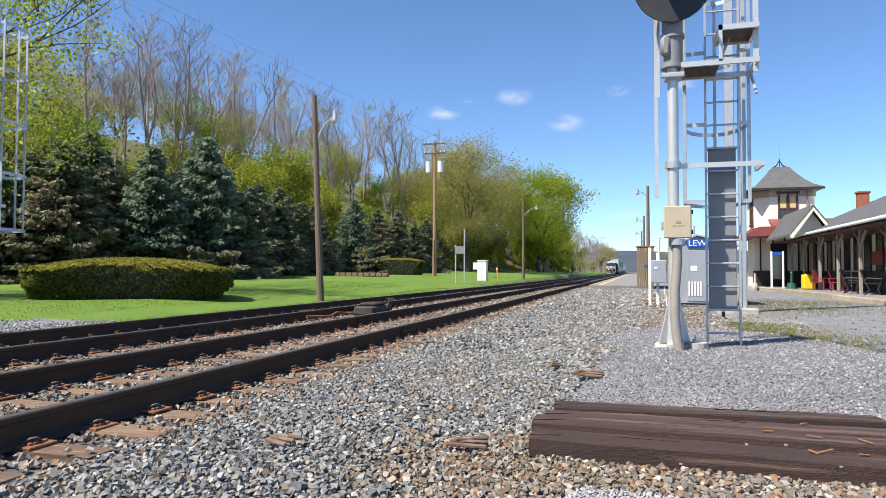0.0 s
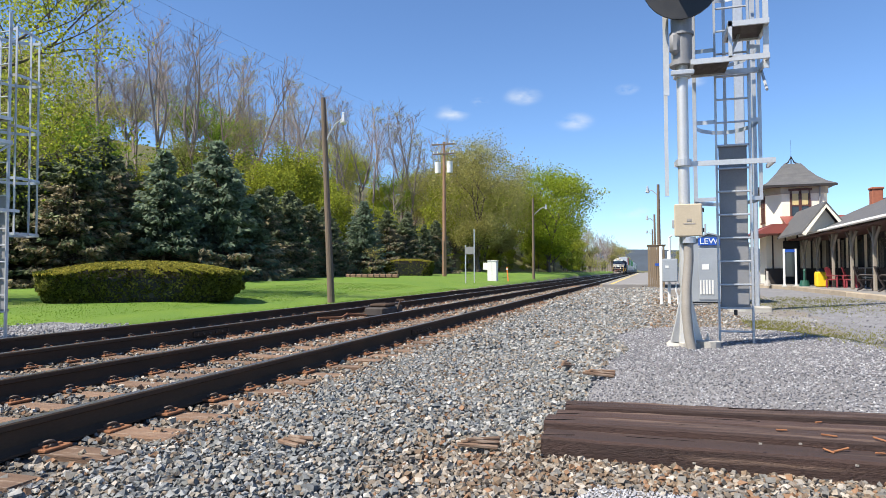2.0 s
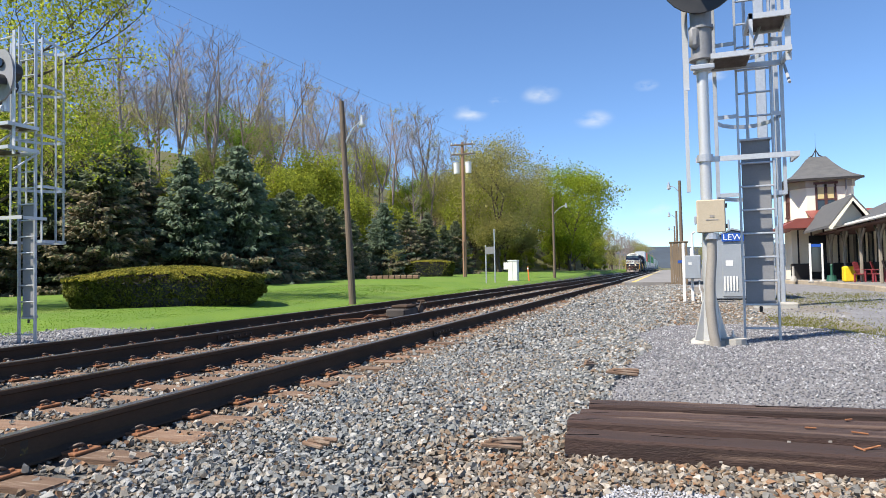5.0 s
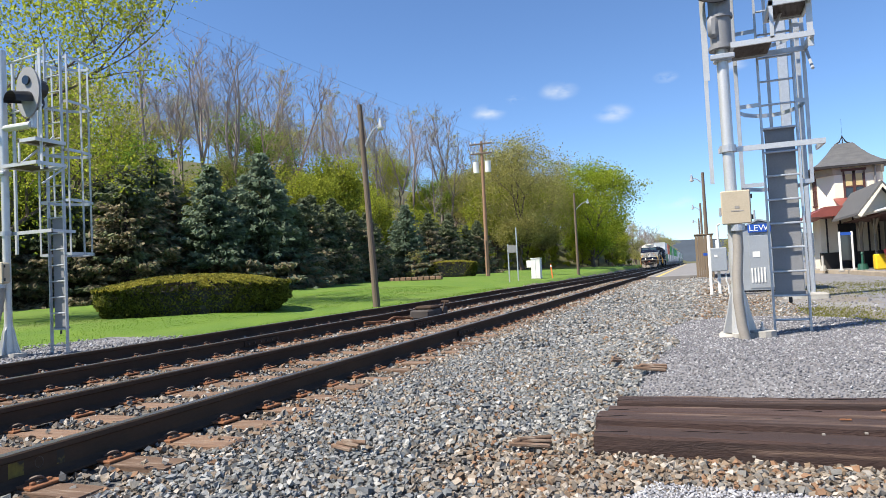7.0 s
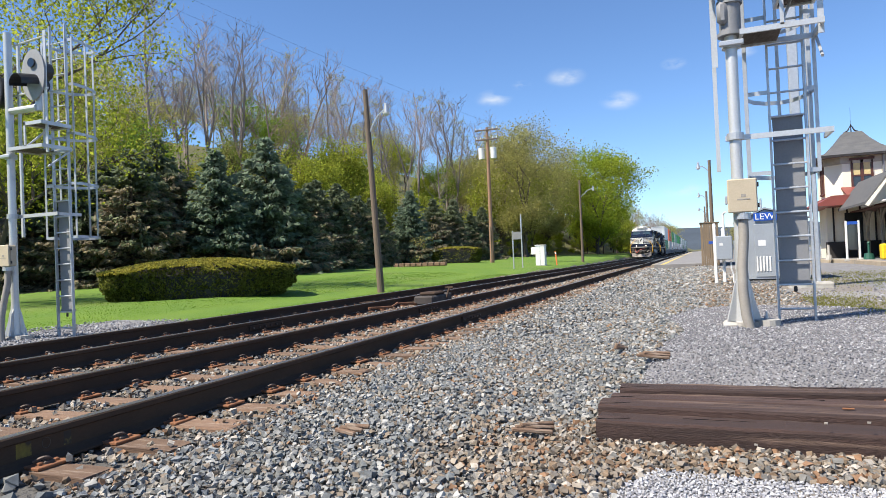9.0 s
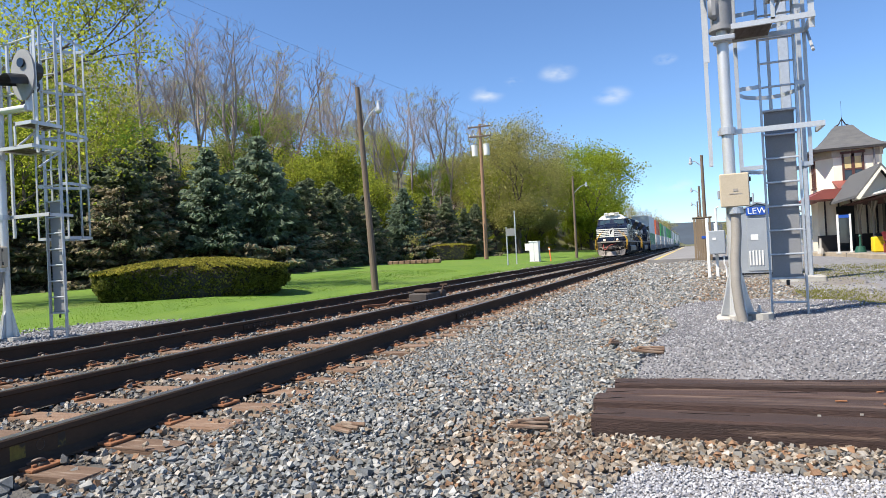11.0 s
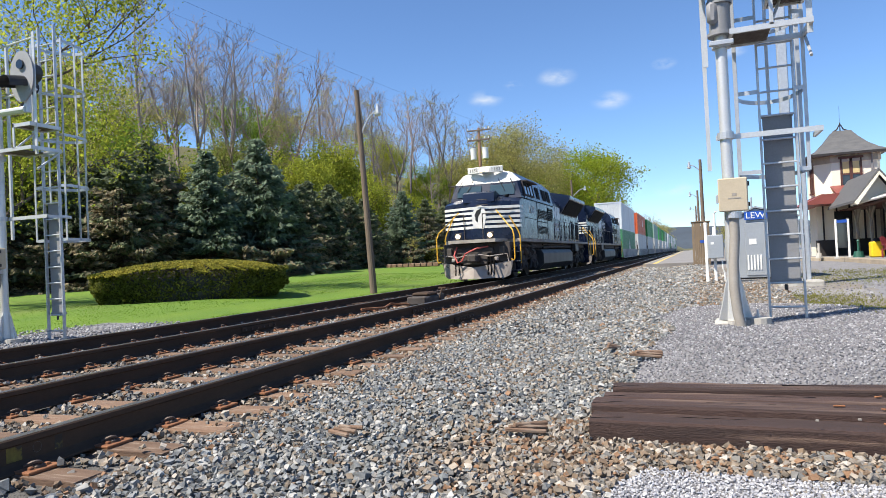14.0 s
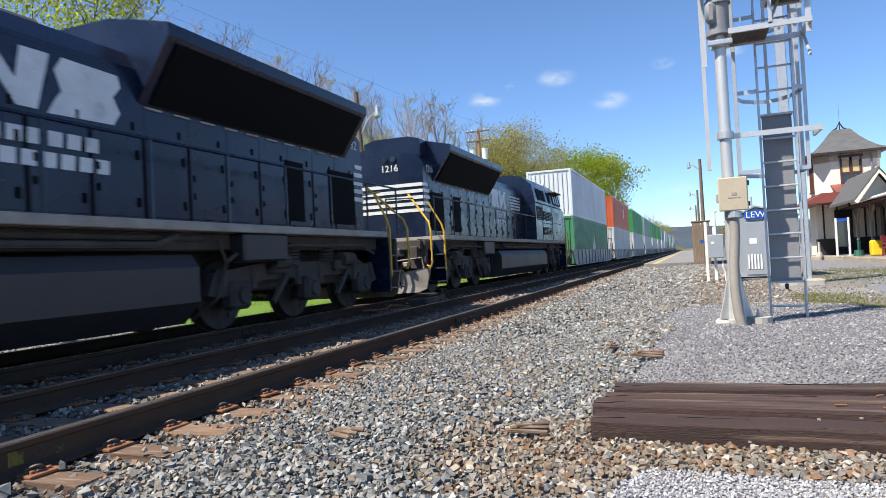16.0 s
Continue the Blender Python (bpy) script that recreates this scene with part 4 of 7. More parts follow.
bar_mark = [[(9.8, 1.2), (9.8, 2.0), (10.4, 2.1), (10.4, 1.1)]]
kinds = {"w": (WHITE_BOX, "white corrugated container"), "g": (GREEN_BOX, "green corrugated container with a pale mark"), "o": (ORANGE_BOX, "orange corrugated container"),
         "G": (DEEP_GREEN, "bright green corrugated container"), "s": (SILVER_BOX, "silver corrugated container"), "t": (TEAL_BOX, "grey-green corrugated container")}
first_car, boxes = None, {}
for i, pair in enumerate(["gw", "so", "sG", "st", "sG", "sG", "wt", "sw", "gt", "sw", "st", "sw", "gs", "st"]):
    s0 = 41.75 + 21.3 * i
    if first_car is None:
        first_car = car = well_car()
    else:
        car = copy_thing(first_car, pose(0, 0, 0))
    TRAIN.append((car, pose(0, s0, 0)))
    for level, key in enumerate(pair):
        mat, words = kinds[key]
        place = "in a well car" if level == 0 else "stacked on another"
        if (key, level) not in boxes:
            boxes[(key, level)] = box = container(16.15, mat, words + " " + place, leaf_mark if key == "g" else bar_mark if key == "o" else None)
        else:
            box = copy_thing(boxes[(key, level)], pose(0, 0, 0))
        TRAIN.append((box, pose(0, s0 + 2.42, 0.325 + 2.745 * level)))

SPEED = 14.6


def train_front(t):
    return 8.2 + SPEED * (15 - t)


AHEAD = {14.5: 0.1, 15: 0.2}      # metres gained on an even speed


def motions():
    for ob, m in TRAIN:
        walk(ob, [(t, pose(TRACK_X[1], train_front(t) - AHEAD.get(t, 0), RAIL_TOP + 0.001) @ m) for t in (0, 4, 8, 12, 13.5, 14.5, 15, 15.5, 16)])
    for ob, y, z in WHEELS:
        turn = SPEED / 0.52 / 30
        way = 1 if ob.parent.parent == lead_engine else -1
        walk(ob, [(i / 30, Matrix.Translation((0, y, z)) @ Matrix.Rotation(way * turn * i, 4, "X")) for i in range(481)])

# ---------------------------------------------------------------- loose stones


def stones(name, pts, radii, mat, label, seed, coarse=False, flat=0.85):
    """Many small angular stones in one mesh."""
    rng = np.random.default_rng(seed)
    n = len(pts)
    if coarse:
        base = np.array([(1, 0, 0), (-1, 0, 0), (0, 1, 0), (0, -1, 0), (0, 0, 1), (0, 0, -1)], float)
        tri = np.array([(0, 2, 4), (2, 1, 4), (1, 3, 4), (3, 0, 4), (2, 0, 5), (1, 2, 5), (3, 1, 5), (0, 3, 5)])
    else:
        g = 0.62
        base = np.array([(x, y, z) for x in (-g, g) for y in (-g, g) for z in (-g, g)], float)
        tri = np.array([(0, 1, 3), (0, 3, 2), (4, 6, 7), (4, 7, 5), (0, 4, 5), (0, 5, 1), (2, 3, 7), (2, 7, 6), (0, 2, 6), (0, 6, 4), (1, 5, 7), (1, 7, 3)])
    k = len(base)
    v = base[None] * (1 + rng.uniform(-0.28, 0.24, (n, k, 1)))
    if not coarse:
        a, narrow = rng.uniform(0.1, 0.9, (n, 1)), rng.uniform(0.6, 0.98, (n, 1))
        top = base[:, 2] > 0
        x, y = v[:, top, 0].copy(), v[:, top, 1].copy()
        v[:, top, 0], v[:, top, 1] = narrow * (x * np.cos(a) - y * np.sin(a)), narrow * (x * np.sin(a) + y * np.cos(a))
    v = v + rng.uniform(-0.13, 0.13, (n, k, 3))
    v *= rng.uniform(0.72, 1.18, (n, 1, 3))
    q = rng.normal(size=(n, 4))
    q /= np.linalg.norm(q, axis=1, keepdims=True)
    w, x, y, z = q.T
    R = np.stack([1 - 2 * (y * y + z * z), 2 * (x * y - w * z), 2 * (x * z + w * y), 2 * (x * y + w * z), 1 - 2 * (x * x + z * z), 2 * (y * z - w * x), 2 * (x * z - w * y), 2 * (y * z + w * x), 1 - 2 * (x * x + y * y)], 1).reshape(n, 3, 3)
    v = np.einsum("nij,nkj->nki", R, v) * radii[:, None, None]
    v[:, :, 2] *= flat
    v += pts[:, None, :]
    f = (tri[None] + (np.arange(n) * k)[:, None, None]).reshape(-1, 3)
    me = bpy.data.meshes.new(name)
    me.vertices.add(n * k)
    me.vertices.foreach_set("co", v.reshape(-1))
    me.loops.add(len(f) * 3)
    me.loops.foreach_set("vertex_index", f.reshape(-1).astype(np.int32))
    me.polygons.add(len(f))
    me.polygons.foreach_set("loop_start", np.arange(0, len(f) * 3, 3, dtype=np.int32))
    me.update(calc_edges=True)
    me.shade_flat()
    me.materials.append(mat)
    return tagged(new(name, me), label, "stones", kind="stuff")


def spread(x0, x1, y0, y1, step, r0, r1, keep, seed):
    """A jittered lattice of resting places; keep(x, y) gives the chance and the lift."""
    rng = np.random.default_rng(seed)
    out, rad = [], []
    for y in np.arange(y0, y1, step):
        for x in np.arange(x0, x1, step):
            px, py = x + rng.uniform(-0.5, 0.5) * step, y + rng.uniform(-0.5, 0.5) * step
            chance, lift = keep(px, py)
            if rng.random() < chance:
                r = r0 + (r1 - r0) * rng.random() ** 1.6
                out.append((px, py, height(px, py) + r * 0.22 + lift * rng.random()))
                rad.append(r)
    return np.array(out).reshape(-1, 3), np.array(rad)


def gather(*lots):
    return np.concatenate([a for a, _ in lots]), np.concatenate([b for _, b in lots])


def brown(x, y):
    """Where rusty and earthy stones take over from grey ballast."""
    near_timber = smooth(1.25, 0.4, math.hypot(max(0, abs(x - 0.6) - 1.35), (y - 3.75) * 1.1))
    patch = smooth(0.15, 0.5, noise.noise(Vector((x * 0.8, y * 0.45, 9)))) * 0.22
    rail = smooth(-2.55, -3.1, x)
    strip = smooth(-1.0, -0.1, x - 0.03 * y) * smooth(2.5, 4, y)
    return min(1.0, max(near_timber, rail * 0.75, strip * 0.6, patch, 0.06))


def right_edge(y):
    if y > 11.5:
        return 1.9 + 0.4 * noise.noise(Vector((y * 0.6, 0, 5)))
    return -0.75 + 0.055 * min(y, 20) + 0.3 * noise.noise(Vector((y * 0.6, 0, 5))) if y > 4.9 else 2.6


def field(want_brown):
    def keep(x, y):
        if x > right_edge(y) or (y < 3.6 + 0.2 * noise.noise(Vector((x * 1.3, 2, 0))) and x > -0.42 + 0.5 * max(0, y - 3.3)):
            return 0.0, 0.0
        b = brown(x, y)
        return (b if want_brown else 1 - b), 0.02
    return keep


def crib(want_brown):
    def keep(x, y):
        if min(abs(x - r) for r in RAIL_X) < 0.085:
            return 0.0, 0.0
        on_tie = abs(((y - 2.05) / 0.52 + 0.5) % 1 - 0.5) < 0.23 and any(abs(x - c) < 1.3 for c in TRACK_X)
        b = 0.86 if x > -5.9 else 0.7
        c = 0.10 if on_tie else 1.0
        return c * (b if want_brown else 1 - b), 0.055 if on_tie else 0.025
    return keep


for name, brown_ones, mat, label in (("ballast", False, M_BALLAST, "loose grey crushed ballast stones beside the track"), ("rusty_ballast", True, M_RUSTY, "loose rust-brown stones round ties and timbers")):
    k = 1 if brown_ones else 0
    lots = [spread(-2.98, 2.7, 1.5, 8.5, 0.032, 0.014, 0.031, field(brown_ones), 11 + k), spread(-2.98, 2.4, 8.5, 19, 0.068, 0.025, 0.045, field(brown_ones), 21 + k),
            spread(-2.98, 1.0, 19, 44, 0.15, 0.05, 0.08, field(brown_ones), 31 + k), spread(-9.5, -2.98, 2.4, 15, 0.058, 0.017, 0.036, crib(brown_ones), 41 + k),
            spread(-9.5, -2.98, 15, 42, 0.13, 0.035, 0.065, crib(brown_ones), 51 + k)]
    p, r = gather(*lots)
    stones(name, p, r, mat, label, 5 + k)


def mound_keep(x, y):
    d = math.hypot(x - 0.95, max(0.0, abs(y - 8.6) - 0.9))
    if 4.0 < y < 5.12 and -0.7 < x < 1.6:
        return 0.0, 0.0
    return (0.9 if d < 2.5 else 0.35 * smooth(3.4, 2.5, d)), 0.006


def fore_keep(x, y):
    return (1.0 if y < 3.62 + 0.2 * noise.noise(Vector((x * 1.3, 2, 0))) and x > -0.44 + 0.5 * max(0, y - 3.3) else 0.0), 0.008


def pad_keep(x, y):
    return (0.9 if math.hypot(x + 10.9, (y - 8.2) / 1.7) < 1.9 else 0.0), 0.01


p, r = gather(spread(-1.6, 4.2, 4.9, 12.0, 0.027, 0.008, 0.016, mound_keep, 61), spread(-12.8, -9.3, 4.5, 11.5, 0.08, 0.018, 0.034, pad_keep, 63))
stones("fine_gravel", p, r, M_GRIT, "fine grey gravel heaped round the signal foot", 8, coarse=True)
p, r = spread(-0.5, 2.9, 1.8, 3.9, 0.017, 0.007, 0.014, fore_keep, 62)
stones("pale_gravel", p, r, M_PALEGRIT, "pale grey fine gravel before the timbers", 12, coarse=True)
p, r = spread(1.2, 9.0, 9.0, 24.0, 0.16, 0.012, 0.04, lambda x, y: (0.45, 0.0), 71)
stones("scattered_gravel", p, r, M_GRIT, "scattered pale gravel on the open yard", 9, coarse=True)

p, r = gather(spread(-9.5, -2.98, -7.0, 2.4, 0.13, 0.035, 0.06, crib(True), 81), spread(-2.98, -0.9, -7.0, 1.5, 0.11, 0.03, 0.055, lambda x, y: (1.0, 0.01), 82))
stones("trackside_ballast", p, r, M_BALLAST, "loose crushed ballast along the track", 10, coarse=True)

# ---------------------------------------------------------------- stacked timbers
TIMBERS = ((-0.63, 1.55, 4.205, 0.25, 0.145, -1.6), (-0.65, 1.55, 4.455, 0.23, 0.185, -1.0), (-0.60, 1.55, 4.68, 0.20, 0.18, 1.2), (-0.56, 1.55, 4.90, 0.21, 0.19, 3.2))
for i, (x0, x1, y, w, h, yaw) in enumerate(TIMBERS):
    t = thing("timber", pose((x0 + x1) / 2, y, height(0.4, y) - 0.005, 0, 0, yaw), "dark creosoted timber lying on brown stones", "timber", "stacked timbers")
    rng = random.Random(90 + i)
    f = Form()
    L, n = x1 - x0, 26
    ring = [(-w / 2, 0), (w / 2, 0), (w / 2 + 0.002, h * 0.5), (w / 2 - 0.004, h - 0.012), (w / 2 - 0.016, h), (0.0, h + 0.002), (-w / 2 + 0.016, h), (-w / 2 + 0.003, h - 0.014), (-w / 2 - 0.002, h * 0.5)]
    vs, m = [], len(ring)
    for j in range(n + 1):
        wob = [rng.uniform(-0.0022, 0.0022) for _ in range(m)]
        for q, (a, b) in enumerate(ring):
            vs.append((-L / 2 + L * j / n, a + wob[q], max(0, b + (wob[q] if b > 0.03 else 0) - 0.0015 * math.sin(j * 0.35 + i))))
    fs = [(j * m + q, (j + 1) * m + q, (j + 1) * m + (q + 1) % m, j * m + (q + 1) % m) for j in range(n) for q in range(m)] + [tuple(range(m)), tuple(range((n + 1) * m - 1, n * m - 1, -1))]
    f.add(vs, fs)
    part("beam", f, M_TIMBER, t)
    part("end_crack", Form().box((-L / 2 + 0.1, -w * 0.2, h - 0.003), (0.2, 0.006, 0.012), 0, Euler((0, 0, 0.3)).to_matrix()), M_VOID, t)
    part("crack", Form().box((-L / 2 + 0.7 + 0.2 * i, w * 0.15, h - 0.003), (0.4, 0.004, 0.012)), M_VOID, t)
    if i < 3:
        for k in range(3 if i < 2 else 1):
            x = rng.uniform(0.25, 0.85)
            part("splinter", Form().box((x, rng.uniform(-w * 0.4, w * 0.3), h + 0.012), (rng.uniform(0.04, 0.12), 0.012, 0.010), 0.003, Euler((0, rng.uniform(-0.2, 0.2), rng.uniform(-0.7, 0.7))).to_matrix()), M_SPLINTER, t, "fresh orange splinter")
    if i == 0:
        for x, z in ((0.15, 0.2), (0.35, 0.215), (0.62, 0.12), (-0.2, 0.06)):
            part("chip_mark", Form().box((x, -w / 2 - 0.001, z), (0.018, 0.004, 0.012), 0.002), M_SILL, t)

for x, y, yaw, s in ((-1.02, 4.05, 20, 1.0), (-0.75, 6.7, 60, 0.8), (-2.1, 3.6, -10, 0.6), (-0.42, 6.2, 10, 1.1)):
    t = thing("wood_scrap", pose(x, y, height(x, y) + 0.055, 0, 3, yaw), "rust-brown splintered tie scrap among the stones", "wood scrap", "tie scraps")
    for k in range(3):
        part("shard", Form().box((0.02 * k, 0.035 * k, 0.012 * k), (0.26 * s, 0.03, 0.025), 0.006, Euler((0.2 * k, 0.05, 0.25 * k)).to_matrix()), M_TIE, t)

# crossover rails leading from one track to the other
cross = thing("crossover", pose(0, 0, 0), "rust-brown crossover rails joining the two tracks", "railway track", kind="structure")
for off in (-0.7525, 0.7525):
    f = Form()
    steps = 16
    for j in range(steps + 1):
        u = j / steps
        cx = TRACK_X[0] + off + (TRACK_X[1] - TRACK_X[0]) * smooth(0, 1, u)
        f.v += [(cx - 0.035, 66 - 34 * u, 0.12), (cx + 0.035, 66 - 34 * u, 0.12), (cx + 0.035, 66 - 34 * u, RAIL_TOP - 0.004), (cx - 0.035, 66 - 34 * u, RAIL_TOP - 0.004)]
    f.f += [(j * 4 + q, j * 4 + (q + 1) % 4, j * 4 + 4 + (q + 1) % 4, j * 4 + 4 + q) for j in range(steps) for q in range(4)]
    part("rail", f, M_RAIL, cross)

# paint marks on the web of the nearest rail
M_OLDYELLOW = material("faded_yellow_mark", (0.20, 0.15, 0.025), (0.10, 0.075, 0.025), rough=0.85, scale=20, fine=90, bump=0.1, dirt=(0.04, 0.03, 0.024), dirt_scale=14, dirt_from=0.5, dirt_to=0.6)
for y0, y1 in ((2.5, 2.59), (2.79, 2.84)):
    part("paint_mark", Form().span((RAIL_X[0] + 0.0088, y0, RAIL_TOP - 0.135), (RAIL_X[0] + 0.0125, y1, RAIL_TOP - 0.055)), M_OLDYELLOW, track_near, "faded yellow paint mark")
part("chalk_ring", Form().pipe([(RAIL_X[0] + 0.0125, 2.68 + 0.026 * math.cos(a), RAIL_TOP - 0.09 + 0.03 * math.sin(a)) for a in [0.4 * i for i in range(17)]], 0.0022, 5), M_CLIP, track_near, "faded chalk ring")

# ---------------------------------------------------------------- switch machine between the rails
t = thing("switch_machine", pose(-5.95, 14.6, TIE_TOP), "grimy grey electric switch machine between the tracks", "switch machine")
part("case", Form().span((-0.28, -0.55, 0.02), (0.2, 0.35, 0.22), 0.03), M_GRIME, t)
part("lid", Form().span((-0.25, -0.3, 0.22), (0.17, 0.32, 0.3), 0.03), M_RAIL, t)
part("motor", Form().tube((-0.1, 0.35, 0.14), (-0.1, 0.75, 0.14), 0.11, n=12).box((-0.1, 0.9, 0.12), (0.35, 0.3, 0.2), 0.03), M_GRIME, t)
part("lever", Form().tube((0.05, 0.7, 0.1), (0.05, 0.95, 0.34), 0.025, n=7).tube((-0.05, 0.95, 0.34), (0.15, 0.95, 0.34), 0.03, n=7), M_RAIL, t)
part("rod", Form().tube((-0.3, -0.2, 0.06), (-1.9, -0.2, 0.06), 0.02, n=7), M_RAIL, t)
part("rod", Form().tube((-0.3, 0.15, 0.06), (-1.9, 0.15, 0.06), 0.02, n=7), M_RAIL, t)
part("cable", Form().pipe([(-0.2, -0.6, 0.05), (-0.4, -1.2, 0.12), (-0.25, -1.8, 0.08), (-0.5, -2.4, 0.1)], 0.025, 6), M_PLATE, t, "rusty cable")
for k in range(6):
    part("throw_block", Form().box((-0.75, 1.2 + 0.52 * k, 0.06), (0.16, 0.2, 0.12), 0.02), M_RAIL, t)

# ---------------------------------------------------------------- signals


M_GRATE = material("rust_stained_grating", (0.15, 0.125, 0.11), (0.10, 0.08, 0.068), rough=0.8, metal=0.2, scale=8, fine=60, bump=0.1)
M_PANEL2 = material("mid_grey_backboard", (0.30, 0.30, 0.305), (0.26, 0.26, 0.265), rough=0.6, scale=3, fine=40, bump=0.03)


def signal(at, label, left_head):
    t = thing("railway_signal", at, label, "railway signal", "signals beside the tracks")
    part("footing", Form().tube((0, 0, -0.12), (0, 0, 0.05), 0.2, 0.19, 12).box((-0.14, 0.0, -0.02), (0.16, 0.36, 0.14), 0.03), M_CONCRETE, t, "pale concrete footing")
    part("footing", Form().tube((0.23, -0.02, -0.12), (0.23, -0.02, 0.07), 0.15, 0.14, 14), M_CONCRETE, t)
    part("anchor_bolt", Form().tube((0.23, -0.02, 0.06), (0.23, -0.02, 0.16), 0.012, n=6).tube((0.23, -0.02, 0.08), (0.23, -0.02, 0.11), 0.025, n=6), M_GALV, t)
    for a in (0, 90, 180, 270):
        part("gusset", Form().prism([(0.05, 0.05), (0.2, 0.05), (0.19, 0.08), (0.13, 0.3), (0.10, 0.45), (0.05, 0.58)], -0.012, 0.012), M_SILVER, t, at=pose(0, 0, 0, 0, 0, a + 25))
    part("base_casting", Form().tube((0, 0, 0.04), (0, 0, 0.6), 0.1, 0.068, 16), M_SILVER, t, smooth=True)
    part("mast", Form().tube((0, 0, 0.3), (0, 0, 3.75 if not left_head else 5.4), 0.064, n=24, caps=True), M_SILVER, t, "silver painted pipe mast", smooth=True)
    part("mast_collar", Form().tube((0, 0, 3.16), (0, 0, 3.24), 0.1, n=16).box((0.0, -0.1, 3.2), (0.26, 0.05, 0.06), 0.01), M_GALV, t)
    if not left_head:
        part("elbow_housing", Form().tube((0, 0, 3.32), (0, 0, 3.9), 0.115, 0.12, 16).tube((0, 0, 3.3), (0, 0, 3.34), 0.14, n=16).tube((0, 0, 3.66), (0, 0, 3.7), 0.14, n=16).box((-0.08, -0.1, 3.55), (0.12, 0.1, 0.26), 0.04), M_GREYPANEL, t, "weathered grey cast elbow", smooth=True)
    b = part("junction_box", Form().box((0.03, -0.13, 1.46), (0.29, 0.13, 0.36), 0.02), M_BEIGE, t, "beige junction box")
    part("lid", Form().box((0.03, -0.205, 1.46), (0.305, 0.03, 0.375), 0.014), M_BEIGE, b)
    part("latch", Form().box((-0.135, -0.19, 1.42), (0.025, 0.05, 0.1), 0.008), M_GALV, b)
    part("hinge", Form().tube((0.19, -0.18, 1.55), (0.19, -0.18, 1.6), 0.012, n=6), M_BLACK, b)
    part("hinge", Form().tube((0.19, -0.18, 1.32), (0.19, -0.18, 1.37), 0.012, n=6), M_BLACK, b)
    part("name_plate", Form().box((0.04, -0.2215, 1.42), (0.13, 0.003, 0.012)).box((0.04, -0.2215, 1.46), (0.05, 0.003, 0.03)), M_SILL, b)
    part("box_collar", Form().tube((0.03, -0.13, 1.2), (0.03, -0.13, 1.27), 0.085, n=14), M_GALV, t)
    part("conduit", Form().pipe([(0.03, -0.13, 1.26), (0.03, -0.14, 1.0), (0.0, -0.19, 0.7), (-0.01, -0.24, 0.42), (0.01, -0.27, 0.15), (0.06, -0.29, -0.12)], 0.054, 14), M_CONDUIT, t, "thick grey cable conduit", smooth=True)
    # ladder
    lx0, lx1, ly = 0.41, 0.79, 0.5
    top = 5.6
    lad = part("ladder", Form().span((lx0 - 0.012, ly - 0.025, -0.02), (lx0 + 0.012, ly + 0.025, top)), M_GALV, t, "galvanised caged ladder")
    part("stile", Form().span((lx1 - 0.012, ly - 0.025, -0.02), (lx1 + 0.012, ly + 0.025, top)), M_GALV, lad)
    for i in range(19):
        z = 0.14 + 0.285 * i
        if z < top:
            part("rung", Form().tube((lx0, ly, z), (lx1, ly, z), 0.013, n=7), M_GALV, lad)
    part("climb_guard", Form().span((lx0 + 0.03, ly + 0.04, 0.45), (lx1 - 0.03, ly + 0.06, 2.42), 0.006).span((lx0 + 0.02, ly + 0.035, 0.43), (lx1 - 0.02, ly + 0.075, 0.47)).span((lx0 + 0.02, ly + 0.035, 2.4), (lx1 - 0.02, ly + 0.075, 2.43)), M_GREYPANEL, t, "grey ladder guard panel")
    part("padlock", Form().box((0.6, ly + 0.03, 0.37), (0.04, 0.03, 0.07), 0.01), M_BLACK, t)
    cx = (lx0 + lx1) / 2

    def hoop_points(z):
        pts = [(lx0, ly, z), (cx - 0.43, ly + 0.02, z)]
        for k in range(9):
            a = math.pi - math.pi * k / 8
            pts.append((cx + (0.45 if k < 5 else 0.32) * math.cos(a), ly + 0.05 + 0.68 * math.sin(a), z))
        return pts + [(cx + 0.31, ly + 0.02, z), (lx1, ly, z)]
    for z in (1.76, 2.72, 3.62, 4.5, 5.3):
        f, pts = Form(), hoop_points(z)
        m = len(pts)
        for dz, k in ((-0.025, 1.0), (0.025, 1.0), (0.025, 0.985), (-0.025, 0.985)):
            f.v += [(cx + (x - cx) * k, ly + (y - ly) * k, z + dz) for x, y, _ in pts]
        f.f += [(a * m + q, a * m + q + 1, (a + 1) % 4 * m + q + 1, (a + 1) % 4 * m + q) for a in range(4) for q in range(m - 1)]
        part("cage_hoop", f, M_GALV, lad)
    for k in (1, 3, 6, 9, 11):
        p = hoop_points(0)[k]
        part("cage_bar", Form().span((p[0] - 0.02, p[1] - 0.005, 1.74), (p[0] + 0.02, p[1] + 0.005, 5.35)), M_GALV, lad)
    # stand-off arms and platforms
    part("stay_bar", Form().span((-0.1, 0.075, 2.12), (1.0, 0.1, 2.18)).span((0.97, 0.08, 2.12), (1.0, 0.55, 2.17)), M_SILVER, t, "steel stay bar")
    part("stay_clamp", Form().tube((0, 0, 2.11), (0, 0, 2.19), 0.09, n=16), M_GALV, t)
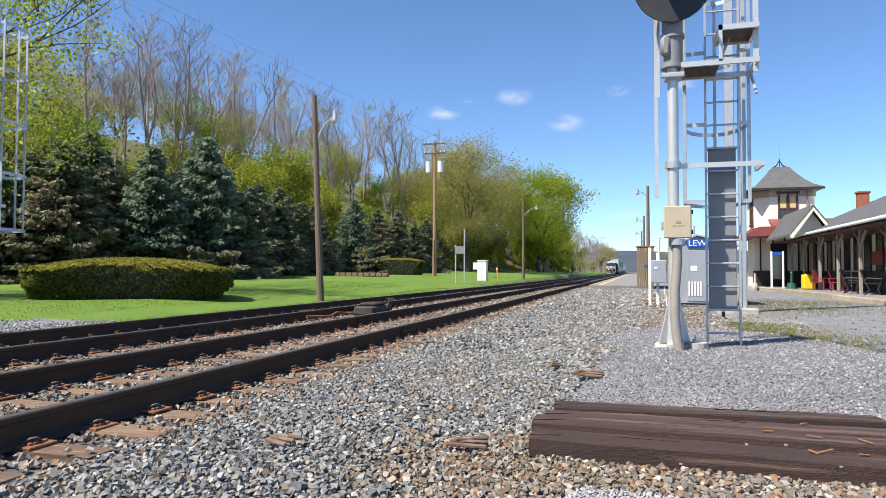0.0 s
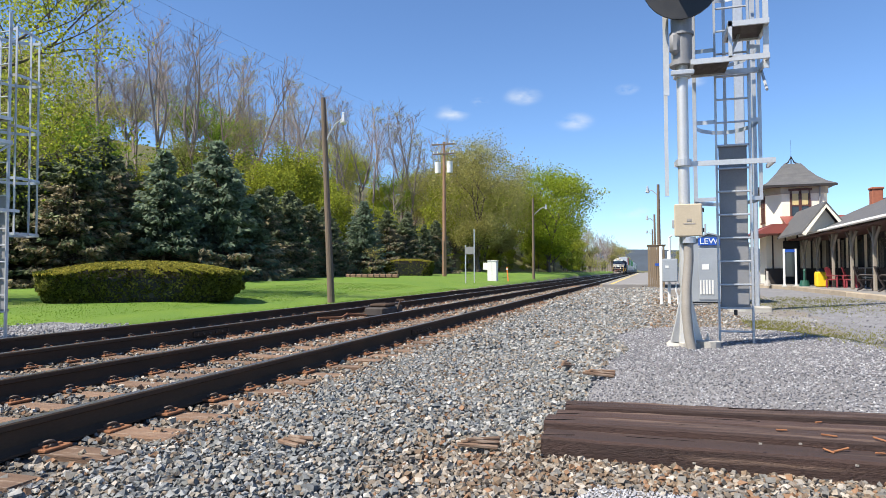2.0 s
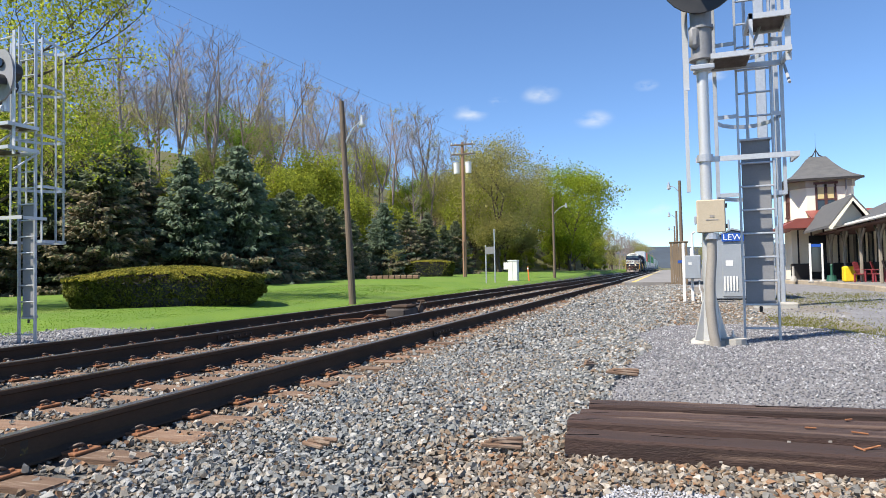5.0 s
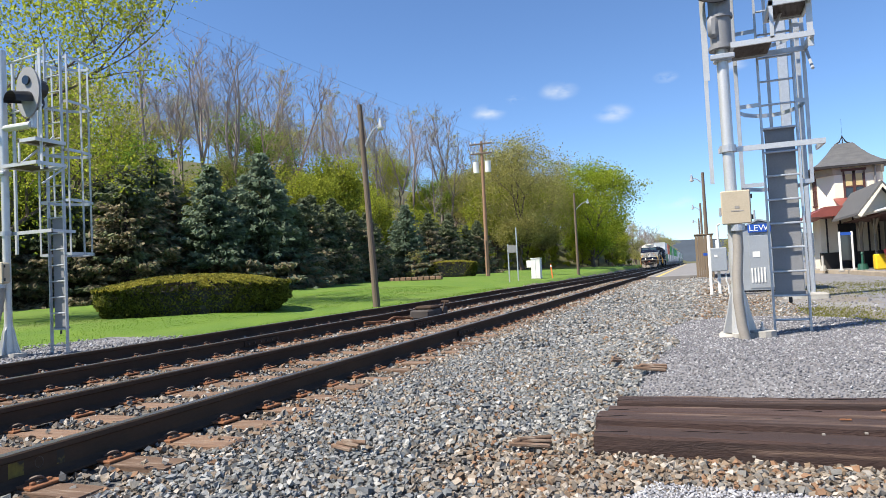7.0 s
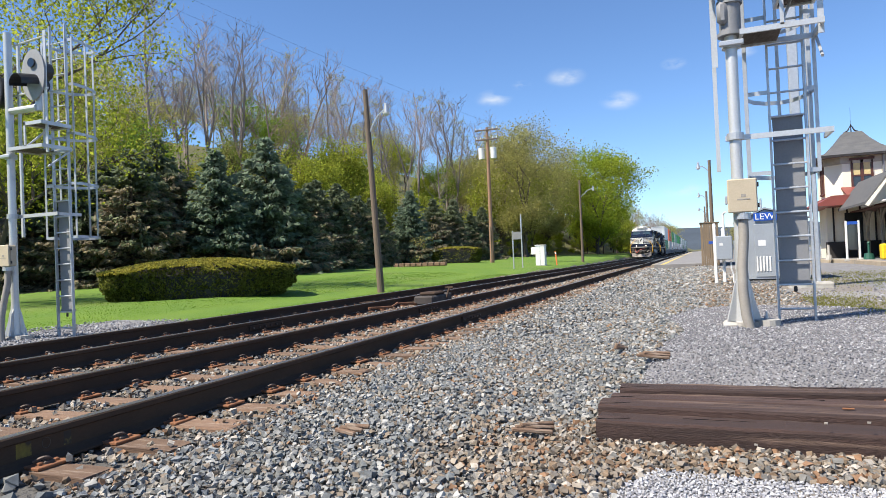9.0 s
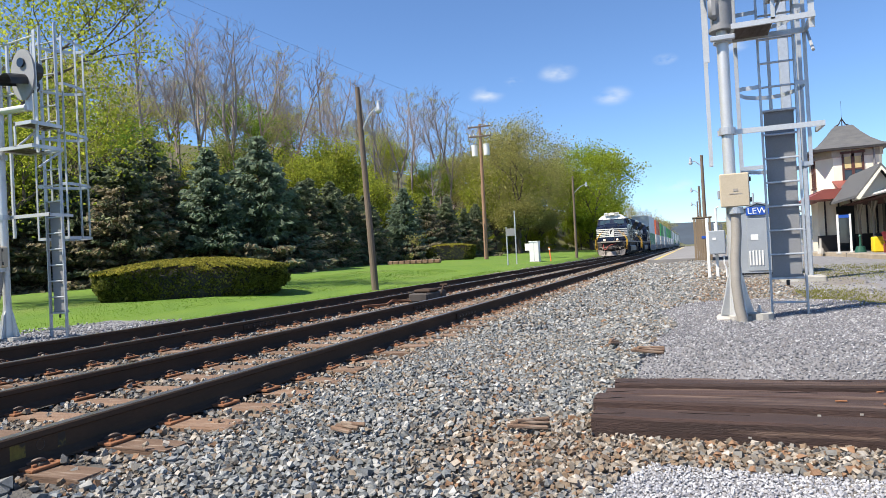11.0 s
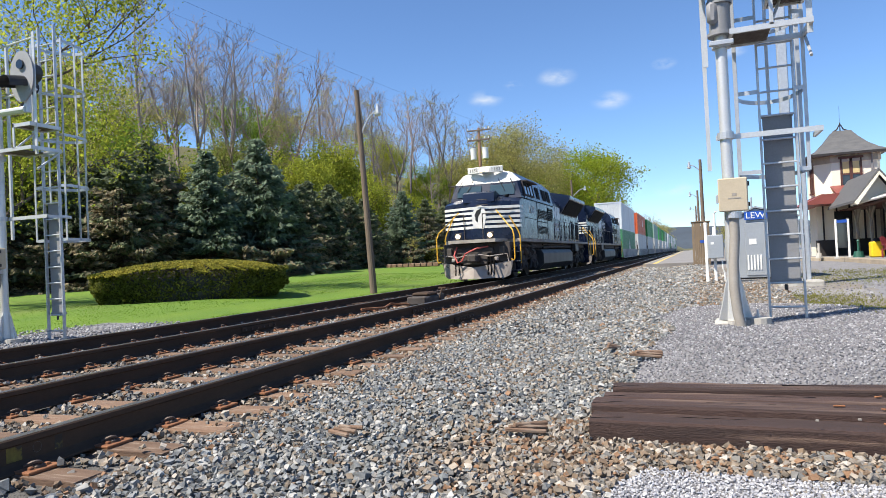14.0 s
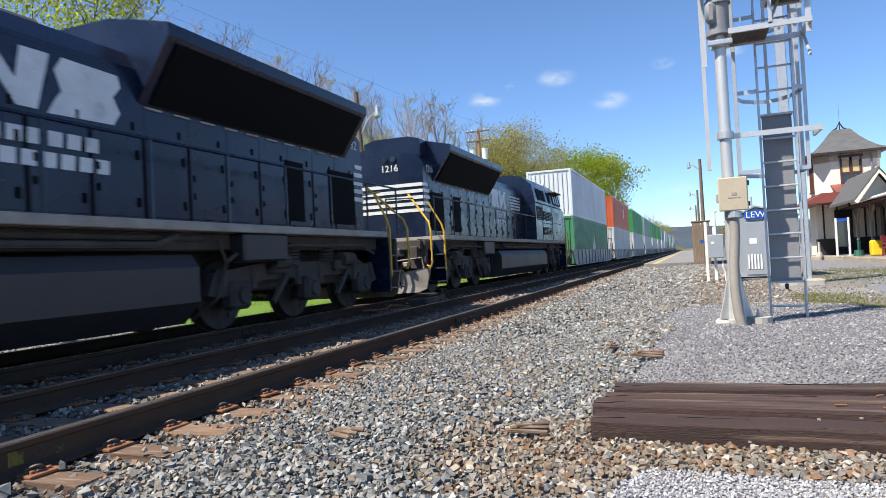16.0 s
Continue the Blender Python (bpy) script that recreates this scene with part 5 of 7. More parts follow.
    for z, x0, x1, y0, y1 in ((3.3, 0.09, 0.93, -0.12, 0.46), (3.7, 0.5, 0.93, -0.12, 0.46)):
        pl = part("platform", Form().span((x0, y0 + 0.032, z - 0.02), (x0 + 0.035, y1 - 0.032, z + 0.04)).span((x1 - 0.035, y0 + 0.032, z - 0.02), (x1, y1 - 0.032, z + 0.04)).span((x0, y0, z - 0.02), (x1, y0 + 0.03, z + 0.04)).span((x0, y1 - 0.03, z - 0.02), (x1, y1, z + 0.04)), M_SILVER, t, "grated work platform")
        gr = Form()
        x1 = min(x1, x0 + 0.46)
        for i in range(int((y1 - y0 - 0.06) / 0.035)):
            y = y0 + 0.03 + 0.035 * i
            gr.span((x0 + 0.04, y, z), (x1 - 0.04, y + 0.006, z + 0.03))
        for i in range(int((x1 - x0) / 0.06)):
            gr.span((x0 + 0.05 + 0.06 * i, y0 + 0.032, z + 0.003), (x0 + 0.056 + 0.06 * i, y1 - 0.032, z + 0.028))
        gr.span((x0 + 0.03, y0 + 0.03, z + 0.004), (x1 - 0.03, y1 - 0.03, z + 0.01))
        part("grating", gr, M_GRATE, pl, "rust-stained grating")
    for x, y in ((-0.17, 0.12), (0.91, 0.0)):
        part("guard_post", Form().span((x - 0.03, y - 0.008, 3.0 if x < 0 else 3.2), (x + 0.03, y + 0.008, 5.3)), M_SILVER, t)
    part("guard_post", Form().span((0.5, -0.12, 3.32), (0.54, -0.1, 3.75)), M_SILVER, t)
    part("brace", Form().tube((0.5, -0.1, 3.3), (0.72, 0.4, 3.85), 0.018, n=6), M_SILVER, t)
    part("brace", Form().tube((0.91, 0.0, 2.95), (0.93, 0.46, 3.3), 0.018, n=6), M_SILVER, t)
    part("left_channel", Form().span((-0.20, 0.3, 1.8), (-0.155, 0.34, 5.3)), M_SILVER, t, "silver channel post")
    for z in (4.3, 5.2):
        part("guard_rail", Form().tube((-0.1, 0.12, z), (0.96, 0.0, z), 0.018, n=6), M_SILVER, t)

    def head(x, y, z, board, tall, wide):
        h = part("signal_head", Form().tube((x, y + 0.06, z), (x, y + 0.3, z), 0.2, 0.16, 18).tube((x, y + 0.1, z - 0.26), (x, y + 0.26, z - 0.26), 0.13, 0.11, 14), M_BLACK, t, "black signal lamp housing")
        bd = Form()
        n = 28
        ring = [(x + wide * math.cos(2 * math.pi * i / n), z - 0.1 + tall * math.sin(2 * math.pi * i / n)) for i in range(n)]
        bd.prism(ring, y + 0.02, y + 0.05)
        part("backboard", bd, board, h, "oval signal backboard")
        vis = Form()
        for zz in ((z - 0.24,) if wide < 0.3 else (z - 0.12, z + 0.1)):
            pts = [(x + 0.15 * math.cos(a), zz + 0.15 * math.sin(a)) for a in [math.pi * (-0.08 + 1.16 * i / 10) for i in range(11)]]
            for (a0, b0), (a1, b1) in zip(pts, pts[1:]):
                vis.add([(a0, y + 0.02, b0), (a1, y + 0.02, b1), (a1, y - 0.3, b1 - 0.06), (a0, y - 0.3, b0 - 0.06), (a0, y + 0.02, b0 - 0.008), (a1, y + 0.02, b1 - 0.008), (a1, y - 0.3, b1 - 0.068), (a0, y - 0.3, b0 - 0.068)], [(0, 1, 2, 3), (7, 6, 5, 4), (3, 2, 6, 7)])
        part("visor", vis, M_BLACK, h, "black sun visor")
        part("lens", Form().disc((x, y + 0.0, z + 0.1), 0.08, 0.03, n=18), M_GLASS, h, "unlit signal lens")
    if left_head:
        part("arm", Form().tube((0, 0, 4.0), (0.66, 0.02, 4.0), 0.06, n=10), M_SILVER, t)
        part("arm_post", Form().tube((0.66, 0.06, 3.95), (0.66, 0.06, 4.5), 0.055, n=12), M_SILVER, t)
        head(0.66, -0.06, 4.66, M_PANEL2, 0.44, 0.28)
        head(-0.35, -0.1, 4.5, M_BLACK, 0.42, 0.28)
    else:
        head(0.0, -0.22, 4.42, M_BLACK, 0.52, 0.46)
    return t


signal(pose(0.455, 8.2, 0.265), "silver railway signal mast with caged ladder on a gravel mound", False)
signal(pose(-11.2, 8.03, 0.07), "silver railway signal mast with grey oval backboard beside the lawn", True)

# tall twin column further down the yard
t = thing("steel_column", pose(2.34, 18.0, 0.1), "tall pale galvanised twin column on a concrete pad", "column")
part("pad", Form().box((0.15, 0, 0.05), (0.95, 0.7, 0.2), 0.03), M_CONCRETE, t)
part("column", Form().span((-0.1, -0.09, 0.12), (0.12, 0.09, 9.5), 0.02), M_GALV, t)
part("column", Form().span((0.3, 0.1, 0.12), (0.41, 0.2, 9.5), 0.02), M_GALV, t)
part("base_plate", Form().box((0.0, 0, 0.16), (0.36, 0.34, 0.03), 0.008), M_GALV, t)
for z in (0.9, 1.25, 1.6):
    part("tie_bar", Form().span((0.1, 0.1, z), (0.32, 0.13, z + 0.03)), M_GALV, t)
for z in (0.5, 0.95):
    part("bolt", Form().disc((0.05, -0.1, z), 0.03, 0.04, n=8), M_CLIP, t)

# ---------------------------------------------------------------- yard cabinets
M_SHED = material("blue_grey_steel_sheet", (0.36, 0.385, 0.41), (0.31, 0.335, 0.36), rough=0.5, metal=0.2, scale=1.2, fine=30, bump=0.05, spread=0.4)
M_BLUESIGN = material("blue_sign_enamel", (0.02, 0.09, 0.42), (0.02, 0.075, 0.36), rough=0.35, scale=4, fine=40, bump=0.02)
t = thing("equipment_shed", pose(1.15, 21.5, 0.14), "grey sheet-steel equipment shed with a blue sign", "shed")
part("body", Form().prism([(0, 0.06), (1.85, 0.06), (1.85, 1.78), (0.72, 2.1), (0, 1.78)], 0, 2.0), M_SHED, t)
part("roof_edge", Form().prism([(-0.05, 1.78), (0.72, 2.12), (1.9, 1.79), (1.9, 1.83), (0.72, 2.17), (-0.05, 1.82)], -0.06, 2.05), M_SHED, t)
part("skid", Form().span((0.02, 0.05, -0.1), (1.83, 1.95, 0.07)), M_BLACK, t)
d = part("door", Form().span((0.42, -0.025, 0.12), (1.18, 0.0, 1.68), 0.008), M_SHED, t)
part("handle", Form().box((1.08, -0.05, 0.92), (0.03, 0.05, 0.12), 0.01), M_BLACK, d)
part("notice", Form().box((0.62, -0.03, 1.12), (0.2, 0.006, 0.17)), M_WHITE, d, "white notice")
for k in range(5):
    part("louvre", Form().box((0.48 + 0.085 * k, -0.035, 0.5), (0.045, 0.02, 0.44), 0.006), M_WHITE, d)
s = part("sign_board", Form().box((0.95, -0.05, 1.89), (1.05, 0.03, 0.24), 0.004), M_BLUESIGN, t, "blue station sign")
writing("LEW", 0.25, M_WHITE, s, pose(0.72, -0.067, 1.89, 90, 0, 0), width=1.05)
part("vent_pipe", Form().tube((0.72, 1.0, 2.1), (0.72, 1.0, 2.5), 0.03, n=8), M_GALV, t)

t = thing("meter_cabinet", pose(0.55, 20.0, 0.16), "grey electric meter boxes on pale posts", "meter cabinet")
for x in (-0.1, 0.12, 0.62):
    part("post", Form().span((x - 0.04, 0.1, -0.15), (x + 0.04, 0.18, 1.7 if x < 0 else 1.55), 0.01), M_WHITE, t, "pale wooden post")
part("meter_box", Form().box((0.14, 0, 1.0), (0.42, 0.22, 0.66), 0.02), M_SHED, t)
part("meter_box", Form().box((0.52, 0, 0.9), (0.28, 0.2, 0.6), 0.02), M_SHED, t)
part("label_plate", Form().box((0.06, -0.115, 1.1), (0.09, 0.006, 0.07)), M_WHITE, t)
part("label_plate", Form().box((0.5, -0.105, 1.1), (0.07, 0.006, 0.06)), M_WHITE, t)
for x in (0.3, 0.42, 0.5):
    part("conduit", Form().pipe([(x, 0, 0.62), (x, 0.0, 0.4), (x + 0.05, 0.02, 0.25), (x + 0.05, 0.02, -0.15)], 0.022, 7), M_WHITE, t)
part("weatherhead", Form().pipe([(0.15, 0.1, 1.3), (0.15, 0.1, 1.95), (0.22, 0.0, 2.0)], 0.03, 7), M_WHITE, t)

M_FENCE = material("brown_fence_board", (0.25, 0.185, 0.12), (0.19, 0.14, 0.09), rough=0.85, scale=3, fine=40, bump=0.3, stretch=(6, 6, 0.4), spread=0.7, each=0.25)
t = thing("board_screen", pose(0.2, 40.0, 0.2), "brown wooden board screen beside the platform", "screen")
board = Form().box((0, 0, 1.2), (0.105, 0.03, 2.4), 0.006).mesh("board", M_FENCE)
for k in range(8):
    part("board", board, M_FENCE, t, at=pose(0.05 + 0.115 * k, 0, 0))
for k in range(14):
    part("board", board, M_FENCE, t, at=pose(0.0, 0.1 + 0.115 * k, 0, 0, 0, 90))
part("cap", Form().span((-0.06, -0.05, 2.4), (0.98, 1.75, 2.46), 0.01), M_FENCE, t)
part("sign", Form().box((0.5, -0.03, 1.3), (0.24, 0.01, 0.14)), M_BLUESIGN, t, "small blue sign")

# ---------------------------------------------------------------- poles and lamps
POLES = []


def lamp_pole(x, y, h, arm, label, lean=0.0, drop=0.85):
    z = height(x, y)
    t = thing("street_lamp", pose(x, y, z - 0.05, 0, lean, 0), label, "street lamp", "lamps on wooden poles")
    part("pole", Form().tube((0, 0, 0), (0, 0, h), 0.13, 0.085, 12), M_POLE, t)
    s = math.copysign(1, arm)
    part("arm", Form().pipe([(0, 0, h - 0.2 - 1.7 * drop), (arm * 0.25, 0, h - 0.1 - 1.45 * drop), (arm * 0.55, 0, h - 1.2 * drop), (arm * 0.9, 0, h - drop), (arm, 0, h - drop)], 0.028, 7), M_GALV, t)
    hd = part("lamp_head", Form().tube((arm, 0, h - drop - 0.1), (arm, 0, h - drop + 0.13), 0.1, 0.07, 10).box((arm, 0, h - drop + 0.17), (0.1, 0.1, 0.12), 0.02), M_GALV, t)
    part("lamp_glass", Form().dome((arm, 0, h - drop - 0.1), 0.13, 12, 5, -0.9, 0.0), M_WHITE, hd, "white lamp refractor")
    POLES.append((t, h))
    return t


lamp_pole(-10.57, 21.0, 7.35, 0.78, "leaning weathered wooden pole with a curved lamp arm on the lawn", -2.6)
lamp_pole(-9.9, 61.0, 7.6, 1.2, "weathered wooden pole with a lamp arm beside the far lawn")
lamp_pole(0.85, 42.0, 6.3, -0.62, "dark wooden lamp pole at the end of the platform", drop=0.3)
lamp_pole(0.9, 62.0, 6.1, -0.62, "dark wooden lamp pole on the platform", drop=0.3)
lamp_pole(0.95, 84.0, 6.1, -0.62, "dark wooden lamp pole far along the platform", drop=0.3)

x, y = -16.9, 55.5
t = thing("utility_pole", pose(x, y, height(x, y) - 0.05), "reddish utility pole with cross arms and grey transformers", "utility pole")
part("pole", Form().tube((0, 0, 0), (0, 0, 12.0), 0.19, 0.12, 12), M_POLE_RED, t)
for z, w in ((11.75, 1.05), (10.9, 1.0)):
    a = part("cross_arm", Form().box((0, -0.15, z), (2 * w, 0.1, 0.13), 0.015), M_POLE, t)
    for s in (-0.92, -0.55, 0.55, 0.92):
        part("insulator", Form().tube((s * w, -0.15, z + 0.06), (s * w, -0.15, z + 0.24), 0.04, 0.03, 8), M_WHITE, a)
for s in (-1, 1):
    k = part("transformer", Form().tube((s * 0.55, -0.1, 9.2), (s * 0.55, -0.1, 10.1), 0.26, n=16).tube((s * 0.55, -0.1, 10.1), (s * 0.55, -0.1, 10.18), 0.28, n=16), M_WHITE, t, "pale grey can transformer")
    part("bushing", Form().tube((s * 0.55, -0.1, 10.15), (s * 0.55, -0.1, 10.38), 0.04, n=8), M_GREYPANEL, k)
part("ground_guard", Form().box((0.0, -0.19, 1.6), (0.08, 0.03, 3.2), 0.01), M_POLE, t)
wire = thing("power_line", pose(0, 0, 0), "thin dark overhead wires strung between poles", "power line")


def cable(a, b, sag, r=0.006):
    pts = [Vector(a).lerp(Vector(b), i / 14) - Vector((0, 0, sag * 4 * (i / 14) * (1 - i / 14))) for i in range(15)]
    part("wire", Form().pipe(pts, r, 4), M_BLACK, wire)


for s in (-0.97, 0.97):
    cable((-16.9 + s, 55.35, height(-16.9, 55.5) + 12.0), (-38 + s, 4, 22.5), 0.9)
    cable((-16.9 + s, 55.35, height(-16.9, 55.5) + 12.0), (-14.5 + s, 130, 13.5), 1.2)

# ---------------------------------------------------------------- small things on the lawn
x, y = -11.3, 50.0
t = thing("relay_cabinet", pose(x, y, height(x, y)), "white steel relay cabinet on the lawn", "cabinet")
part("body", Form().span((-0.36, -0.3, 0.05), (0.36, 0.3, 1.55), 0.02), M_WHITE, t)
part("roof", Form().span((-0.4, -0.34, 1.55), (0.4, 0.34, 1.62), 0.02), M_WHITE, t)
part("door_seam", Form().span((-0.01, -0.305, 0.1), (0.01, -0.299, 1.5)), M_GREYPANEL, t)
part("side_box", Form().span((-0.75, -0.1, 0.9), (-0.4, 0.15, 1.45), 0.02), M_WHITE, t)
part("plinth", Form().span((-0.4, -0.34, -0.1), (0.4, 0.34, 0.06), 0.01), M_CONCRETE, t)
t = thing("marker_post", pose(-10.15, 50.3, height(-10.15, 50.3), 0, -5), "slim orange marker post standing in the grass", "marker post")
part("post", Form().box((0, 0, 0.55), (0.1, 0.03, 1.1), 0.008), paint("orange_marker", (0.75, 0.2, 0.05)), t)
part("band", Form().box((0, 0, 0.95), (0.106, 0.036, 0.12)), M_WHITE, t)
for x, y, h in ((-11.5, 45.0, 3.1), (-11.6, 43.0, 1.9)):
    t = thing("sign_post", pose(x, y, height(x, y)), "slim galvanised sign post beside the track", "sign post", "sign posts")
    part("post", Form().span((-0.04, -0.03, -0.2), (0.04, 0.03, h + 0.7), 0.008), M_GALV, t)
    if h < 2:
        part("sign_plate", Form().box((0.28, -0.04, h + 0.35), (0.6, 0.012, 0.5), 0.004), M_GREYPANEL, t, "back of a grey sign plate")
t = thing("planter", pose(-20.2, 47.0, height(-20.2, 47)), "low stone-edged planting bed on the lawn", "planter")
for k in range(9):
    part("edging_stone", Form().box((-2.0 + 0.5 * k, 0, 0.14), (0.46, 0.35, 0.3), 0.05), M_TIE, t)

# ---------------------------------------------------------------- platform
M_ASPHALT = material("pale_platform_asphalt", (0.235, 0.225, 0.215), (0.19, 0.18, 0.175), rough=0.9, scale=0.8, fine=50, bump=0.3, bump_size=0.01, spread=0.6)
M_YLINE = material("worn_yellow_line", (0.62, 0.46, 0.10), (0.5, 0.38, 0.14), rough=0.8, scale=3, fine=50, bump=0.1)
M_CURB = material("tan_sandstone_kerb", (0.42, 0.35, 0.26), (0.34, 0.28, 0.21), rough=0.9, scale=2, fine=40, bump=0.3, bump_size=0.01, each=0.25)
t = thing("platform", pose(0, 0, 0), "grey asphalt station platform with a yellow edge line", "platform", kind="structure")
part("slab", Form().span((-2.55, 42.5, -0.2), (2.2, 260, 0.30), 0.01), M_ASPHALT, t)
part("edge_line", Form().span((-2.2, 42.6, 0.29), (-1.95, 260, 0.304)), M_YLINE, t)
part("edge_stone", Form().span((-2.72, 42.5, -0.2), (-2.551, 260, 0.31), 0.01), M_CURB, t)
t = thing("debris", pose(0.2, 41.2, 0.17), "small dark heap of debris before the platform", "debris")
for k in range(6):
    part("lump", Form().dome((0.12 * k - 0.3, 0.05 * (k % 3), 0.02), 0.1, 7, 4, 0.6), M_GRIME, t)

# ---------------------------------------------------------------- station
M_CREAM = material("cream_stucco", (0.82, 0.76, 0.62), (0.76, 0.70, 0.56), rough=0.85, scale=0.8, fine=30, bump=0.15, spread=0.35)
M_SLATE = material("grey_slate_shingle", (0.085, 0.085, 0.088), (0.125, 0.122, 0.12), rough=0.8, scale=2, fine=14, bump=0.5, bump_size=0.02, stretch=(1, 1, 3), spread=0.8)
M_BROWNTRIM = material("dark_red_brown_trim", (0.10, 0.035, 0.025), (0.08, 0.03, 0.022), rough=0.6, scale=3, fine=40, bump=0.05)
M_REDROOF = material("dull_red_metal_roof", (0.24, 0.06, 0.045), (0.19, 0.05, 0.04), rough=0.55, scale=1, fine=20, bump=0.05)
M_DARKWOOD = material("dark_wainscot", (0.022, 0.018, 0.017), (0.03, 0.026, 0.024), rough=0.6, scale=3, fine=40, bump=0.1)
M_BRICK = material("orange_red_brick", (0.33, 0.115, 0.065), (0.26, 0.09, 0.055), rough=0.9, scale=6, fine=30, bump=0.4, bump_size=0.01)
M_SIGNRED = material("maroon_sign_board", (0.26, 0.03, 0.045), (0.22, 0.028, 0.04), rough=0.5, scale=3, fine=30, bump=0.03)
M_PORCH = material("grey_buff_porch_paint", (0.30, 0.265, 0.22), (0.25, 0.22, 0.18), rough=0.75, scale=3, fine=40, bump=0.1)
M_PANE = glass("old_window_pane", (0.03, 0.035, 0.04))
M_BLIND = material("pale_yellow_blind", (0.62, 0.50, 0.24), (0.55, 0.44, 0.2), rough=0.8, scale=3, fine=30, bump=0.05)

plat = thing("station_terrace", pose(0, 0, 0), "grey paved station terrace edged with tan stone", "terrace", kind="structure")


def kerb_x(y):
    return 7.55 - 0.03 * (y - 24) - (0.9 * smooth(37, 44, y))


paving = Form()
ys = [18 + 2 * i for i in range(20)]
n = len(ys)
paving.add([(kerb_x(y), y, 0.30) for y in ys] + [(30, y, 0.30) for y in ys] + [(kerb_x(y), y, -0.1) for y in ys] + [(30, y, -0.1) for y in ys],
           [(i, n + i, n + i + 1, i + 1) for i in range(n - 1)] + [(2 * n + i, i, i + 1, 2 * n + i + 1) for i in range(n - 1)] + [(0, 2 * n, 3 * n, n), (n - 1, 2 * n - 1, 4 * n - 1, 3 * n - 1)])
part("paving", paving, M_ASPHALT, plat)
kerb = Form().box((0, 0, 0.0), (0.3, 1.96, 0.46), 0.02).mesh("kerb_stone", M_CURB)
for i in range(19):
    y = 19 + 2 * i
    yaw = math.degrees(math.atan2(kerb_x(y - 1) - kerb_x(y + 1), 2))
    part("kerb_stone", kerb, M_CURB, plat, at=pose(kerb_x(y) - 0.1, y, 0.09 + (0.02 if y > 28 else 0), 0, 0, yaw))

st = thing("station_building", pose(0, 0, 0.3), "cream stucco station with slate roofs and a square corner tower", "station")


def window(parent, c, w, h, normal, blind=True):
    """A sash pair in a brown frame on a wall whose outside is normal: -y or -x."""
    turn = pose(c[0], c[1], c[2], 0, 0, 0 if normal == "-y" else -90)
    fr = part("window", Form().span((-w / 2 - 0.08, -0.06, -0.1), (-w / 2 + 0.02, 0.02, h + 0.06)).span((w / 2 - 0.02, -0.06, -0.1), (w / 2 + 0.08, 0.02, h + 0.06)).span((-w / 2 - 0.16, -0.1, h), (w / 2 + 0.16, 0.02, h + 0.14)).span((-w / 2 - 0.12, -0.1, -0.14), (w / 2 + 0.12, 0.02, -0.04)).span((-0.07, -0.06, 0), (0.07, 0.02, h)).span((-w / 2, -0.05, h * 0.48), (w / 2, 0.02, h * 0.53)), M_BROWNTRIM, parent, "brown window frame", at=turn)
    part("pane", Form().span((-w / 2, -0.02, 0), (-0.05, 0.0, h)), M_PANE, fr)
    part("pane", Form().span((0.05, -0.02, 0), (w / 2, 0.0, h)), M_PANE, fr)
    if blind:
        part("blind", Form().span((-w / 2 + 0.05, -0.027, h * 0.53), (-0.09, -0.022, h * 0.96)).span((0.09, -0.027, h * 0.53), (w / 2 - 0.05, -0.022, h * 0.96)), M_BLIND, fr, "pale yellow window blind")


# tower: a square with cut corners
tx0, tx1, ty0, ty1 = 7.25, 10.5, 44.0, 47.3
cut = 0.75
plan = [(tx0 + cut, ty0), (tx1 - 0.2, ty0), (tx1, ty0 + 0.2), (tx1, ty1), (tx0, ty1), (tx0, ty0 + cut)]
part("tower_wall", Form().prism(plan, 0, 5.85, "z"), M_CREAM, st, "cream stucco tower")
part("tower_frieze", Form().prism([(x + (0.06 if x > 8.6 else -0.06), y + (0.06 if y > 45 else -0.06)) for x, y in plan], 5.45, 5.9, "z"), material("grey_buff_frieze", (0.42, 0.37, 0.30), rough=0.8, scale=2, fine=30), st)
roof = Form()
mid = ((tx0 + tx1) / 2, (ty0 + ty1) / 2)
levels = [(1.22, 5.86), (1.24, 5.98), (0.98, 6.2), (0.72, 6.55), (0.48, 7.0), (0.3, 7.42), (0.27, 7.46)]
hx, hy = (tx1 - tx0) / 2, (ty1 - ty0) / 2
for s, z in levels:
    roof.v += [(mid[0] + a * hx * s, mid[1] + b * hy * s, z) for a, b in ((-1, -1), (1, -1), (1, 1), (-1, 1))]
roof.f += [(j * 4 + i, j * 4 + (i + 1) % 4, j * 4 + 4 + (i + 1) % 4, j * 4 + 4 + i) for j in range(len(levels) - 1) for i in range(4)] + [(3, 2, 1, 0), tuple(4 * len(levels) - 4 + i for i in range(4))]
part("tower_roof", roof, M_SLATE, st, "bell-shaped slate tower roof")
part("tower_gutter", Form().span((tx0 - 0.42, ty0 - 0.45, 5.84), (tx1 + 0.42, ty0 - 0.39, 5.97)).span((tx0 - 0.46, ty0 - 0.45, 5.84), (tx0 - 0.4, ty1 + 0.4, 5.97)), M_DARKWOOD, st)
part("finial", Form().pipe([(8.45, 45.6, 7.46), (8.7, 45.6, 7.6), (8.87, 45.6, 7.95), (9.04, 45.6, 7.6), (9.3, 45.6, 7.46)], 0.045, 6).tube((8.87, 45.6, 7.46), (8.87, 45.6, 8.0), 0.03, n=6).tube((8.87, 45.6, 8.0), (8.87, 45.6, 9.0), 0.008, n=4), M_DARKWOOD, st, "wrought roof finial")
window(st, (9.0, ty0, 3.82), 0.95, 1.8, "-y")
